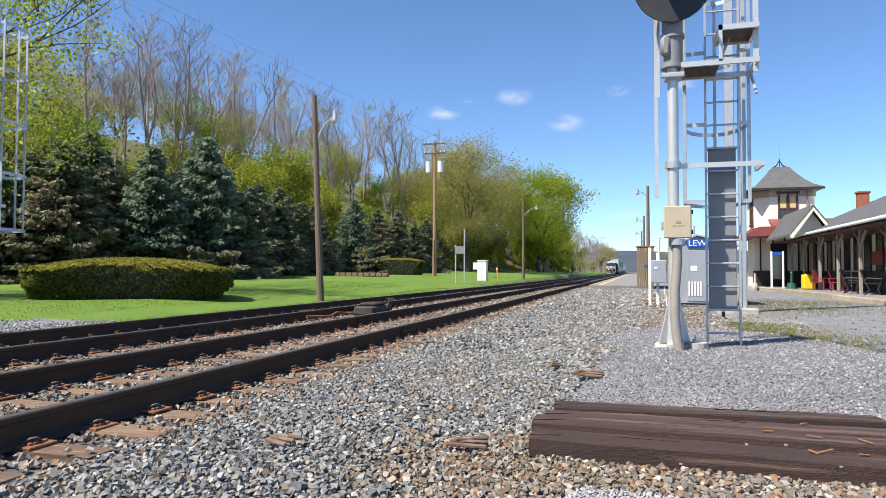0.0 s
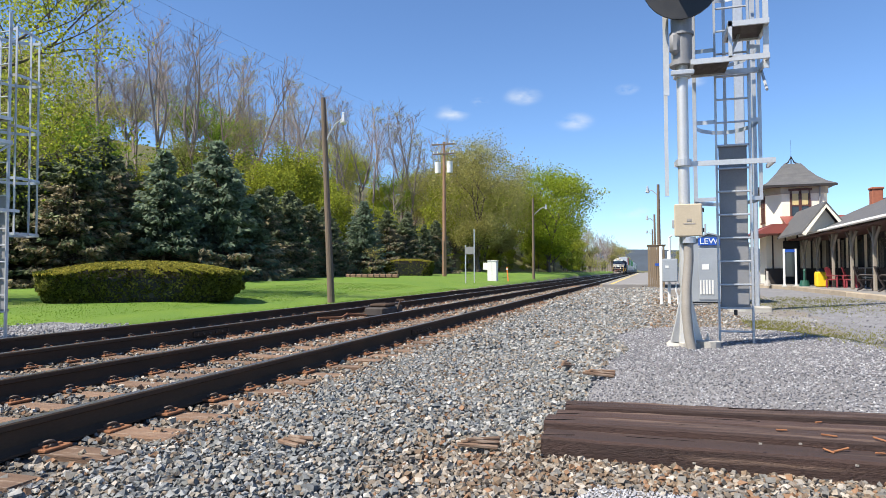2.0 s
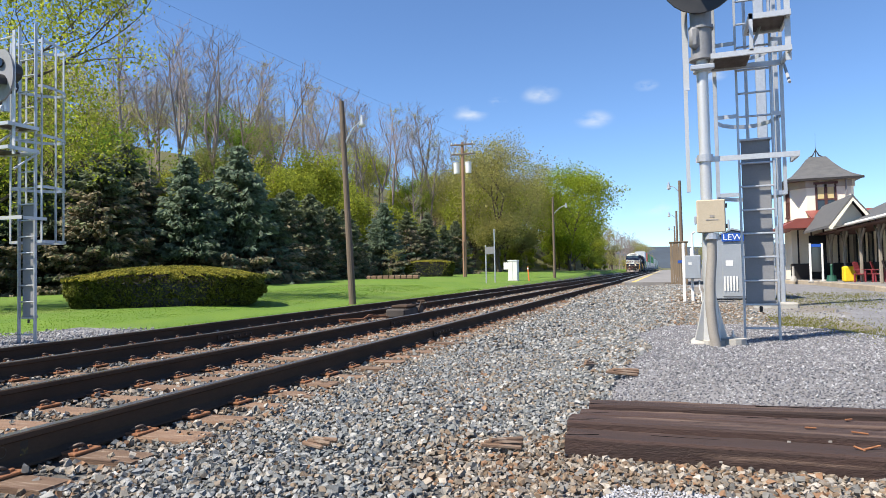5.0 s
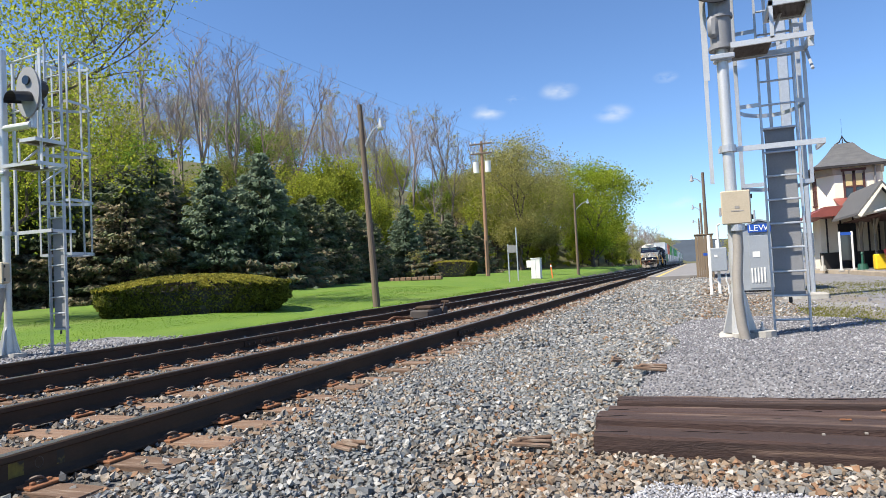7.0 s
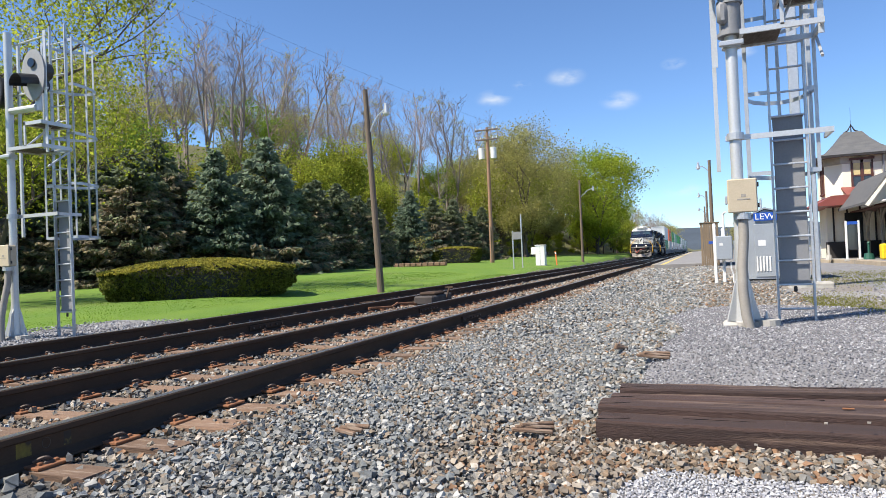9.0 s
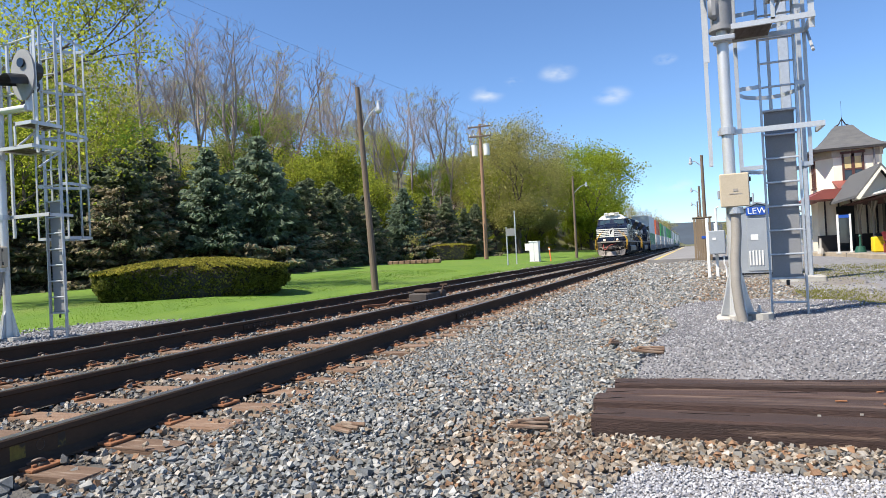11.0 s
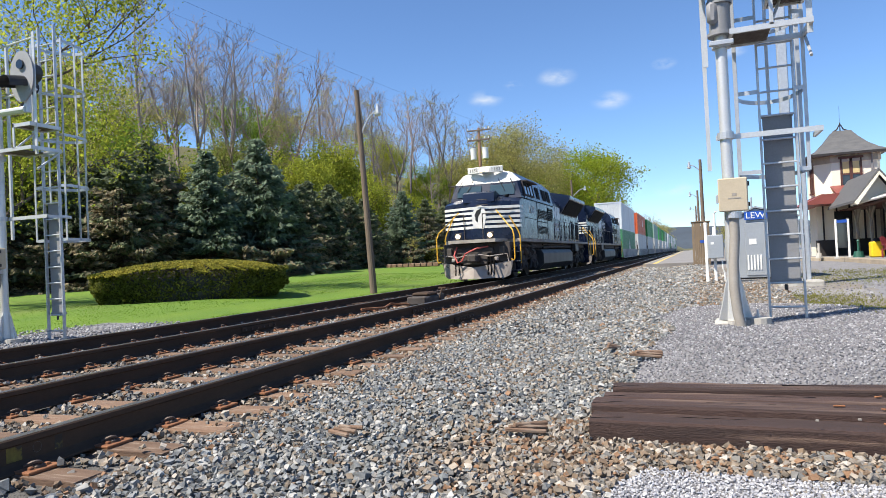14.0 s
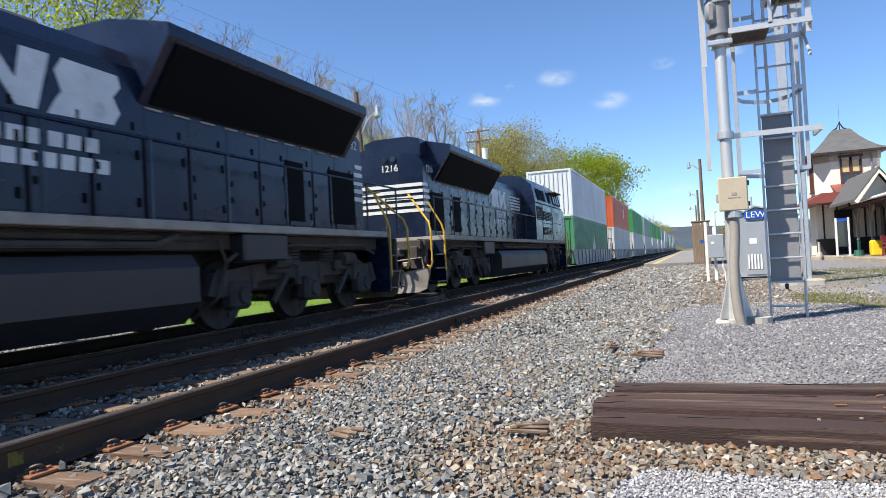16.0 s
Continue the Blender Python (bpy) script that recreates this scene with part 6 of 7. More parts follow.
window(st, (tx0, 45.6, 3.9), 0.95, 1.75, "-x", False)
part("downpipe", Form().pipe([(10.05, 43.85, 5.85), (10.05, 43.9, 5.4), (10.0, 43.92, 3.4)], 0.05, 7), M_GREYPANEL, st)
# red skirt roofs and the long wing
part("skirt_roof", Form().prism([(6.0, 2.95), (7.0, 3.45), (7.0, 3.5), (10.2, 3.5), (10.2, 2.95)], 41.5, 47.8), M_REDROOF, st, "dull red skirt roof")
part("skirt_roof", Form().prism([(40.4, 2.9), (44.0, 4.1), (44.0, 4.0), (40.4, 2.8)], 7.9, 11.5, "x"), M_REDROOF, st, "dull red porch roof")
part("wing_wall", Form().span((10.4, 22, 0), (18, 47, 3.2)), M_CREAM, st, "cream wall of the long wing")
part("porch_wall", Form().span((7.1, 43.98, 0), (10.4, 44.2, 3.0)), M_CREAM, st)
part("wainscot", Form().span((10.33, 22, 0), (10.39, 44, 0.95)), M_DARKWOOD, st, "dark boarded wainscot")
part("wainscot", Form().span((7.0, 43.9, 0), (10.33, 43.97, 0.95)), M_DARKWOOD, st, "dark boarded wainscot")
for y in [23.2 + 1.55 * i for i in range(14)]:
    part("door" if int(y) % 3 == 0 else "window_opening", Form().span((10.3, y, 0.9 if int(y) % 3 else 0.0), (10.392, y + 0.6, 2.75), 0.01), M_PANE, st, "dark tall opening")
    part("batten", Form().span((10.34, y + 0.85, 0.95), (10.392, y + 0.93, 3.0)), M_DARKWOOD, st)
for x in (7.4, 8.1, 8.75, 9.5, 10.0):
    part("batten", Form().span((x, 43.9, 0.95), (x + 0.08, 43.975, 3.0)), M_DARKWOOD, st)
part("door", Form().span((8.0, 43.86, 0), (8.9, 43.96, 2.6), 0.01), M_PANE, st, "dark open doorway")
part("main_roof", Form().prism([(8.15, 2.78), (13.6, 5.3), (19.0, 2.9), (19.0, 2.8), (13.6, 5.15), (8.15, 2.68)], 24.5, 40.0), M_SLATE, st, "broad grey slate roof")
part("hip_roof", Form().add([(8.15, 24.5, 2.75), (19, 24.5, 2.88), (13.6, 24.5, 5.29), (8.15, 21.0, 2.7), (19, 21.0, 2.7)], [(0, 2, 3), (2, 1, 4), (2, 4, 3), (0, 3, 4, 1)]), M_SLATE, st)
part("gutter", Form().tube((8.1, 21.0, 2.74), (8.1, 40.0, 2.74), 0.07, n=7), M_WHITE, st, "pale eaves gutter")
# projecting gable
g0, g1, gy = 7.45, 9.35, 35.6
part("gable_roof", Form().prism([(g0 - 0.1, 2.62), (8.4, 4.05), (g1 + 0.1, 2.62), (g1 + 0.1, 2.74), (8.4, 4.17), (g0 - 0.1, 2.74)], gy, 42.0), M_SLATE, st, "steep slate gable roof")
part("gable_face", Form().prism([(g0 + 0.15, 2.7), (8.4, 3.9), (g1 - 0.15, 2.7)], gy + 0.5, gy + 0.58), M_CREAM, st)
part("barge_board", Form().prism([(g0 - 0.12, 2.6), (8.4, 4.02), (g1 + 0.12, 2.6), (g1 - 0.02, 2.52), (8.4, 3.86), (g0 + 0.02, 2.52)], gy - 0.05, gy), M_CREAM, st, "cream barge board")
part("soffit", Form().span((8.2, 21.2, 2.58), (10.4, 43.5, 2.64)), M_BROWNTRIM, st)
for y in (24, 27, 30, 33, 36, 39, 42):
    c = part("porch_post", Form().box((8.75, y, 1.3), (0.13, 0.13, 2.6), 0.02), M_PORCH, st, "grey porch post")
    part("bracket", Form().pipe([(8.75, y, 1.75), (8.75, y - 0.3, 2.2), (8.75, y - 0.75, 2.55)], 0.06, 6).pipe([(8.75, y, 1.75), (8.75, y + 0.3, 2.2), (8.75, y + 0.75, 2.55)], 0.045, 6), M_PORCH, c)
for x, y, h in ((11.6, 39.3, 0.3), (13.3, 36.6, 0.35), (14.0, 34.0, 0.9)):
    z = 5.3 - abs(13.6 - x) * 0.46 - 0.2
    c = part("chimney", Form().box((x, y, z + 0.3), (0.5, 0.5, h + 0.9), 0.02), M_BRICK, st, "orange-red brick chimney")
    part("chimney_cap", Form().box((x, y, z + 0.3 + h / 2 + 0.45), (0.6, 0.6, 0.12), 0.03), M_BRICK, c)
b = part("name_board", Form().box((9.95, 29.5, 2.72), (0.95, 0.06, 0.46), 0.01), M_SIGNRED, st, "maroon station name board")
part("board_frame", Form().box((9.95, 29.46, 2.92), (0.9, 0.02, 0.025)).box((9.95, 29.46, 2.52), (0.9, 0.02, 0.025)), M_WHITE, b)
writing("LE", 0.3, M_WHITE, b, pose(9.82, 29.455, 2.72, 90, 0, 0), width=1.2)
part("notice_board", Form().box((10.28, 33.0, 1.5), (0.05, 1.3, 0.6), 0.01), M_SIGNRED, st, "dull red notice board")

# things on the terrace
t = thing("information_kiosk", pose(6.85, 36.0, 0.3), "tall glass-fronted information panel on white legs", "information panel")
for x in (-0.26, 0.26):
    part("leg", Form().box((x, 0, 0.95), (0.09, 0.09, 1.9), 0.01), M_WHITE, t)
    part("foot", Form().box((x, 0, 0.05), (0.22, 0.22, 0.1), 0.02), M_CONCRETE, t)
part("panel", Form().box((0, 0, 1.2), (0.46, 0.06, 1.35), 0.01), M_PANE, t, "dark glass panel")
part("header", Form().box((0, -0.035, 1.8), (0.44, 0.01, 0.14)), M_BLUESIGN, t, "blue header strip")
t = thing("litter_bin", pose(8.45, 37.0, 0.3), "bright yellow litter bin with a dark domed lid", "bin")
part("body", Form().box((0, 0, 0.38), (0.55, 0.55, 0.76), 0.06), paint("yellow_bin", (0.85, 0.58, 0.02)), t)
part("lid", Form().dome((0, 0, 0.76), 0.24, 12, 5, 0.7, 0.0), M_BLACK, t, "dark domed lid")
t = thing("bollard", pose(8.0, 38.5, 0.3), "small dark green bell-shaped bollard", "bollard")
part("body", Form().tube((0, 0, 0), (0, 0, 0.3), 0.26, 0.2, 12).tube((0, 0, 0.3), (0, 0, 0.8), 0.06, 0.05, 8).dome((0, 0, 0.82), 0.08, 8, 4), paint("dark_green", (0.02, 0.1, 0.07)), t)
t = thing("ash_urn", pose(6.4, 39.5, 0.3), "small pale concrete post on the terrace", "post")
part("base", Form().tube((0, 0, 0), (0, 0, 0.28), 0.18, 0.12, 10), M_CONCRETE, t)
part("shaft", Form().tube((0, 0, 0.28), (0, 0, 0.8), 0.07, 0.06, 10), M_CONCRETE, t)


def garden_chair(at, colour, label):
    t = thing("armchair", at, label, "chair", "terrace chairs")
    part("seat", Form().box((0, 0, 0.38), (0.52, 0.5, 0.05), 0.015), colour, t)
    for k in range(5):
        part("back_slat", Form().box((-0.2 + 0.1 * k, 0.28, 0.66), (0.085, 0.03, 0.58 + 0.06 * (2 - abs(k - 2))), 0.01, Euler((-0.3, 0, 0)).to_matrix()), colour, t)
    for s in (-1, 1):
        part("arm", Form().box((s * 0.31, -0.02, 0.58), (0.1, 0.6, 0.03), 0.01), colour, t)
        part("leg", Form().box((s * 0.29, -0.24, 0.29), (0.05, 0.08, 0.58), 0.01), colour, t)
        part("leg", Form().box((s * 0.27, 0.25, 0.2), (0.05, 0.08, 0.42), 0.01), colour, t)
    return t


c = garden_chair(pose(8.75, 35.8, 0.3, 0, 0, 50), paint("maroon_plastic", (0.2, 0.025, 0.035)), "maroon slatted armchair on the station terrace")
copy_thing(c, pose(9.3, 35.2, 0.3, 0, 0, 65))
M_BENCH = material("black_bench_steel", (0.03, 0.022, 0.022), rough=0.5, scale=5, fine=50)


def bench(at):
    t = thing("bench", at, "dark slatted platform bench with curled arms", "bench", "platform benches")
    for k in range(5):
        part("seat_slat", Form().box((0, -0.2 + 0.1 * k, 0.43), (1.5, 0.07, 0.035), 0.01), M_BENCH, t)
        part("back_slat", Form().box((0, 0.27 + 0.035 * k, 0.52 + 0.1 * k), (1.5, 0.03, 0.07), 0.01), M_BENCH, t)
    for x in (-0.72, 0, 0.72):
        part("frame", Form().pipe([(x, -0.25, 0.0), (x, -0.15, 0.2), (x, -0.22, 0.42), (x, -0.28, 0.62), (x, 0.2, 0.64), (x, 0.3, 0.55)], 0.028, 6).pipe([(x, 0.3, 0.0), (x, 0.12, 0.2), (x, 0.25, 0.45), (x, 0.42, 0.98)], 0.028, 6), M_BENCH, t)
    return t


b = bench(pose(8.75, 31.0, 0.3, 0, 0, 70))
copy_thing(b, pose(9.0, 29.3, 0.3, 0, 0, 70))
copy_thing(b, pose(9.3, 27.6, 0.3, 0, 0, 70))
t = thing("railing", pose(0, 0, 0.3), "pale grey pipe railing on the terrace", "railing")
for y in (33.5, 34.6, 35.7):
    part("post", Form().tube((9.7, y, 0), (9.7, y, 0.95), 0.03, n=7), M_GALV, t)
for z in (0.5, 0.93):
    part("rail", Form().tube((9.7, 33.4, z), (9.7, 35.8, z), 0.025, n=7), M_GALV, t)

# ---------------------------------------------------------------- plants


def leafy(name, base, second, island=0.55):
    m = material(name, base, second, rough=0.65, scale=0.35, fine=6, bump=0.0, spread=0.5, island=island)
    b = m.node_tree.nodes["Principled BSDF"]
    b.inputs["Specular IOR Level"].default_value = 0.25
    nt = m.node_tree
    tr = nt.nodes.new("ShaderNodeBsdfTranslucent")
    mx = nt.nodes.new("ShaderNodeMixShader")
    mx.inputs[0].default_value = 0.6
    nt.links.new(b.inputs["Base Color"].links[0].from_socket, tr.inputs["Color"])
    nt.links.new(b.outputs[0], mx.inputs[1])
    nt.links.new(tr.outputs[0], mx.inputs[2])
    nt.links.new(mx.outputs[0], nt.nodes["Material Output"].inputs["Surface"])
    return m


M_FRESH = leafy("fresh_yellow_green_leaf", (0.50, 0.53, 0.065), (0.40, 0.48, 0.06))
M_GREEN = leafy("spring_green_leaf", (0.25, 0.41, 0.05), (0.34, 0.44, 0.06))
M_OLIVE = leafy("olive_bud_leaf", (0.54, 0.50, 0.18), (0.46, 0.44, 0.14))
M_BRIGHT = leafy("bright_yellow_green_leaf", (0.48, 0.54, 0.045), (0.34, 0.48, 0.045))
M_NEEDLE = leafy("blue_green_needle", (0.23, 0.31, 0.205), (0.28, 0.35, 0.25), 0.5)
M_NEEDLE2 = leafy("dark_green_needle", (0.22, 0.27, 0.15), (0.29, 0.32, 0.19), 0.6)
M_DEADTWIG = leafy("dead_brown_twig", (0.46, 0.39, 0.26), (0.36, 0.31, 0.2), 0.5)
# Lighter, yellower top leaves and darker sides: the sunlight is in the colour.
M_HEDGELEAF = leafy("yew_side_painted_shaded", (0.20, 0.225, 0.042), (0.28, 0.285, 0.058), 0.75)
M_HEDGETOP = leafy("yew_top_painted_sunlit", (0.50, 0.44, 0.08), (0.40, 0.38, 0.07), 0.5)
M_BARK = material("grey_brown_bark", (0.115, 0.085, 0.07), (0.075, 0.055, 0.045), rough=0.95, scale=2, fine=12, bump=0.5, bump_size=0.03, stretch=(3, 3, 0.5), spread=0.8)
M_TWIG = material("pinkish_grey_twig_bark", (0.31, 0.255, 0.235), (0.21, 0.165, 0.145), rough=0.95, scale=0.6, fine=12, bump=0.3, bump_size=0.02, stretch=(2, 2, 0.5), spread=0.7)
M_PALEBARK = material("peeling_pale_bark", (0.27, 0.195, 0.145), (0.15, 0.09, 0.065), rough=0.9, scale=0.8, fine=12, bump=0.4, bump_size=0.03, stretch=(2, 2, 0.5), spread=0.8)


def sprays(points, sizes, rng, mat, name, long=1.0, droop=None):
    """Small four-cornered leaves or clumps, one at each point."""
    p = np.array(points, float)
    n = len(p)
    a = rng.normal(size=(n, 3))
    if droop is not None:
        a = np.array(droop, float) + 0.35 * a
    a /= np.linalg.norm(a, axis=1, keepdims=True)
    b = np.cross(a, rng.normal(size=(n, 3)))
    b /= np.linalg.norm(b, axis=1, keepdims=True) + 1e-9
    s = np.array(sizes, float)[:, None]
    c = np.cross(a, b) * s * 0.15
    v = np.stack([p - a * s * long, p + b * s * 0.6 + c, p + a * s * long, p - b * s * 0.6 + c], 1).reshape(-1, 3)
    me = bpy.data.meshes.new(name)
    me.vertices.add(4 * n)
    me.vertices.foreach_set("co", v.reshape(-1))
    me.loops.add(4 * n)
    me.loops.foreach_set("vertex_index", np.arange(4 * n, dtype=np.int32))
    me.polygons.add(n)
    me.polygons.foreach_set("loop_start", np.arange(0, 4 * n, 4, dtype=np.int32))
    me.update(calc_edges=True)
    me.shade_flat()
    me.materials.append(mat)
    return me


def limbs(form, rng, p, d, length, r, depth, tips, up=0.25, sides=6, keep=0.75, bend=0.18):
    """Grows one limb and what branches from it."""
    pts, rad = [Vector(p)], [r]
    steps = 4 if depth > 1 else 3
    for i in range(steps):
        d = (d + Vector((rng.gauss(0, bend), rng.gauss(0, bend), rng.gauss(0, bend) + up * 0.25))).normalized()
        pts.append(pts[-1] + d * (length / steps))
        rad.append(r * (1 - (0.55 if depth > 0 else 0.8) * (i + 1) / steps))
    form.pipe(pts, rad, sides if depth > 1 else 4 if depth == 1 else 3)
    if depth == 0:
        tips += [pts[-1], pts[-2]]
        return
    if depth == 1:
        tips.append(pts[-1])
    kids = rng.choice((3, 4, 4, 5)) if depth > 1 else rng.choice((3, 4, 5))
    for k in range(kids):
        u = rng.uniform(0.35, 1.0) if k else 1.0
        i = min(steps - 1, int(u * steps))
        q = pts[i].lerp(pts[i + 1], u * steps - i) if i < steps else pts[-1]
        side = Vector((rng.gauss(0, 1), rng.gauss(0, 1), rng.gauss(0.2, 0.5)))
        side = (side - d * side.dot(d)).normalized()
        nd = (d * rng.uniform(0.6, 1.1) + side * rng.uniform(0.45, 0.95) + Vector((0, 0, up))).normalized()
        limbs(form, rng, q, nd, length * rng.uniform(0.5, 0.75), r * rng.uniform(0.38, 0.55), depth - 1, tips, up, sides, keep, bend)


def broad_tree(seed, h, leaf, clumps, size, spread_r, bark=None, trunk_frac=0.42, label="", name="tree", depth=3, up=0.3, width=0.016, fork=0):
    rng = random.Random(seed)
    nr = np.random.default_rng(seed)
    t = thing(name, pose(0, 0, 0), label, "tree", "woodland trees")
    form, tips = Form(), []
    if fork:
        limbs(form, rng, (0, 0, 0), Vector((0.05, 0, 1)), h * 0.3, h * width, 1, [], up, 8, bend=0.08)
        for k in range(fork):
            a = 2 * math.pi * k / fork + rng.uniform(-0.3, 0.3)
            limbs(form, rng, (0, 0, h * 0.24), Vector((0.55 * math.cos(a), 0.55 * math.sin(a), 1)).normalized(), h * 0.5, h * width * 0.7, depth, tips, up, 7, bend=0.22)
    else:
        limbs(form, rng, (0, 0, -0.3), Vector((rng.uniform(-0.06, 0.06), rng.uniform(-0.06, 0.06), 1)), h * trunk_frac, h * width, depth, tips, up, 8, bend=0.07)
        limbs(form, rng, (0, 0, h * trunk_frac * 0.7), Vector((0.1, 0, 1)), h * 0.5, h * width * 0.6, depth, tips, up, 6, bend=0.1)
    top = max(p.z for p in tips)
    s = h / top
    form.v = [(x * spread_r, y * spread_r, z * s) for x, y, z in form.v]
    tips = [Vector((p.x * spread_r, p.y * spread_r, p.z * s)) for p in tips]
    part("trunk", form, bark or M_BARK, t, "bare branching trunk" if not clumps else "")
    if clumps:
        pts, sz = [], []
        for _ in range(clumps):
            c = rng.choice(tips)
            if clumps > 14000 and rng.random() < 0.45:
                a, b, q = rng.uniform(0, 6.283), rng.uniform(-1, 1), rng.uniform(0.55, 1.0) ** 0.6
                lump = 1 + 0.22 * noise.noise(Vector((math.cos(a) * 2.2, math.sin(a) * 2.2, b * 2.2 + seed)))
                c = Vector((h * 0.36 * q * lump * math.cos(a) * math.sqrt(1 - b * b), h * 0.36 * q * lump * math.sin(a) * math.sqrt(1 - b * b), h * 0.58 + h * 0.38 * q * lump * b))
            sc = h * (0.03 if clumps > 10000 else 0.045)
            pts.append((c.x + rng.gauss(0, sc), c.y + rng.gauss(0, sc), c.z + rng.gauss(0, sc * 0.8)))
            sz.append(size * rng.uniform(0.5, 1.3))
        part("crown", sprays(pts, sz, nr, leaf, "crown"), leaf, t)
    return t


def bare_tree(seed, h, label, leaders=1, buds=0, low=0.35, bark=None):
    """A tall forest tree before its leaves: slim stems, steep limbs and fine twigs."""
    rng = random.Random(seed)
    t = thing("tree", pose(0, 0, 0), label, "tree", "woodland trees")
    form, ends = Form(), []

    def grow(p, d, length, r, steps, bend, lift, sides):
        pts, rad = [Vector(p)], [r]
        for i in range(steps):
            d = (d + Vector((rng.gauss(0, bend), rng.gauss(0, bend), rng.gauss(0, bend * 0.5) + lift))).normalized()
            pts.append(pts[-1] + d * (length / steps))
            rad.append(r * (1 - 0.8 * (i + 1) / steps))
        form.pipe(pts, rad, sides)
        return pts, rad

    def at(pts, rad, u):
        f = u * (len(pts) - 1)
        i = min(len(pts) - 2, int(f))
        return pts[i].lerp(pts[i + 1], f - i), rad[i] + (rad[i + 1] - rad[i]) * (f - i), (pts[i + 1] - pts[i]).normalized()

    def fan(d, wide):
        side = Vector((rng.gauss(0, 1), rng.gauss(0, 1), rng.gauss(0, 0.3)))
        side = (side - d * side.dot(d)).normalized()
        return (d * (1 - wide * 0.5) + side * wide + Vector((0, 0, 0.18))).normalized()

    stems = []
    base = rng.uniform(0.25, 0.4) * h
    if leaders == 1:
        stems.append((grow((0, 0, -0.4), Vector((rng.gauss(0, 0.05), rng.gauss(0, 0.05), 1)), h, h * 0.0105, 9, 0.05, 0.06, 7), low))
    else:
        pts, rad = grow((0, 0, -0.4), Vector((0, 0, 1)), base, h * 0.0125, 4, 0.03, 0.05, 8)
        for k in range(leaders):
            a = 2 * math.pi * k / leaders + rng.uniform(-0.5, 0.5)
            stems.append((grow(pts[-1] - Vector((0, 0, 0.1)), Vector((0.42 * math.cos(a), 0.42 * math.sin(a), 1)).normalized(), (h - base) * rng.uniform(0.85, 1.03), h * 0.0075, 8, 0.09, 0.05, 6), 0.15))
    for (pts, rad), start in stems:
        n = 18 if leaders == 1 else 12
        for k in range(n):
            u = start + (0.97 - start) * (k + rng.random()) / n
            p, r, d = at(pts, rad, u)
            length = h * (0.30 - 0.20 * u) * rng.uniform(0.7, 1.25)
            lp, lr = grow(p, fan(d, rng.uniform(0.5, 0.85)), length, max(0.03, r * 0.5), 5, 0.14, 0.08, 4)
            for _ in range(6):
                q, qr, qd = at(lp, lr, rng.uniform(0.25, 1.0))
                tp, tr = grow(q, fan(qd, rng.uniform(0.45, 0.8)), length * rng.uniform(0.3, 0.55), max(0.021, qr * 0.55), 3, 0.16, 0.06, 3)
                for _ in range(3):
                    w, _, wd = at(tp, tr, rng.uniform(0.3, 1.0))
                    ep, _ = grow(w, fan(wd, 0.6), length * rng.uniform(0.14, 0.26), 0.014, 2, 0.12, 0.05, 3)
                    ends.append(ep[-1])
    part("trunk", form, bark or M_TWIG, t, "bare branching trunk")
    if buds:
        nr = np.random.default_rng(seed)
        pts = [rng.choice(ends) + Vector((rng.gauss(0, 0.12), rng.gauss(0, 0.12), rng.gauss(0, 0.12))) for _ in range(buds)]
        part("crown", sprays([tuple(p) for p in pts], [rng.uniform(0.04, 0.09) for _ in pts], nr, M_OLIVE, "crown"), M_OLIVE, t, "thin opening buds")
    return t


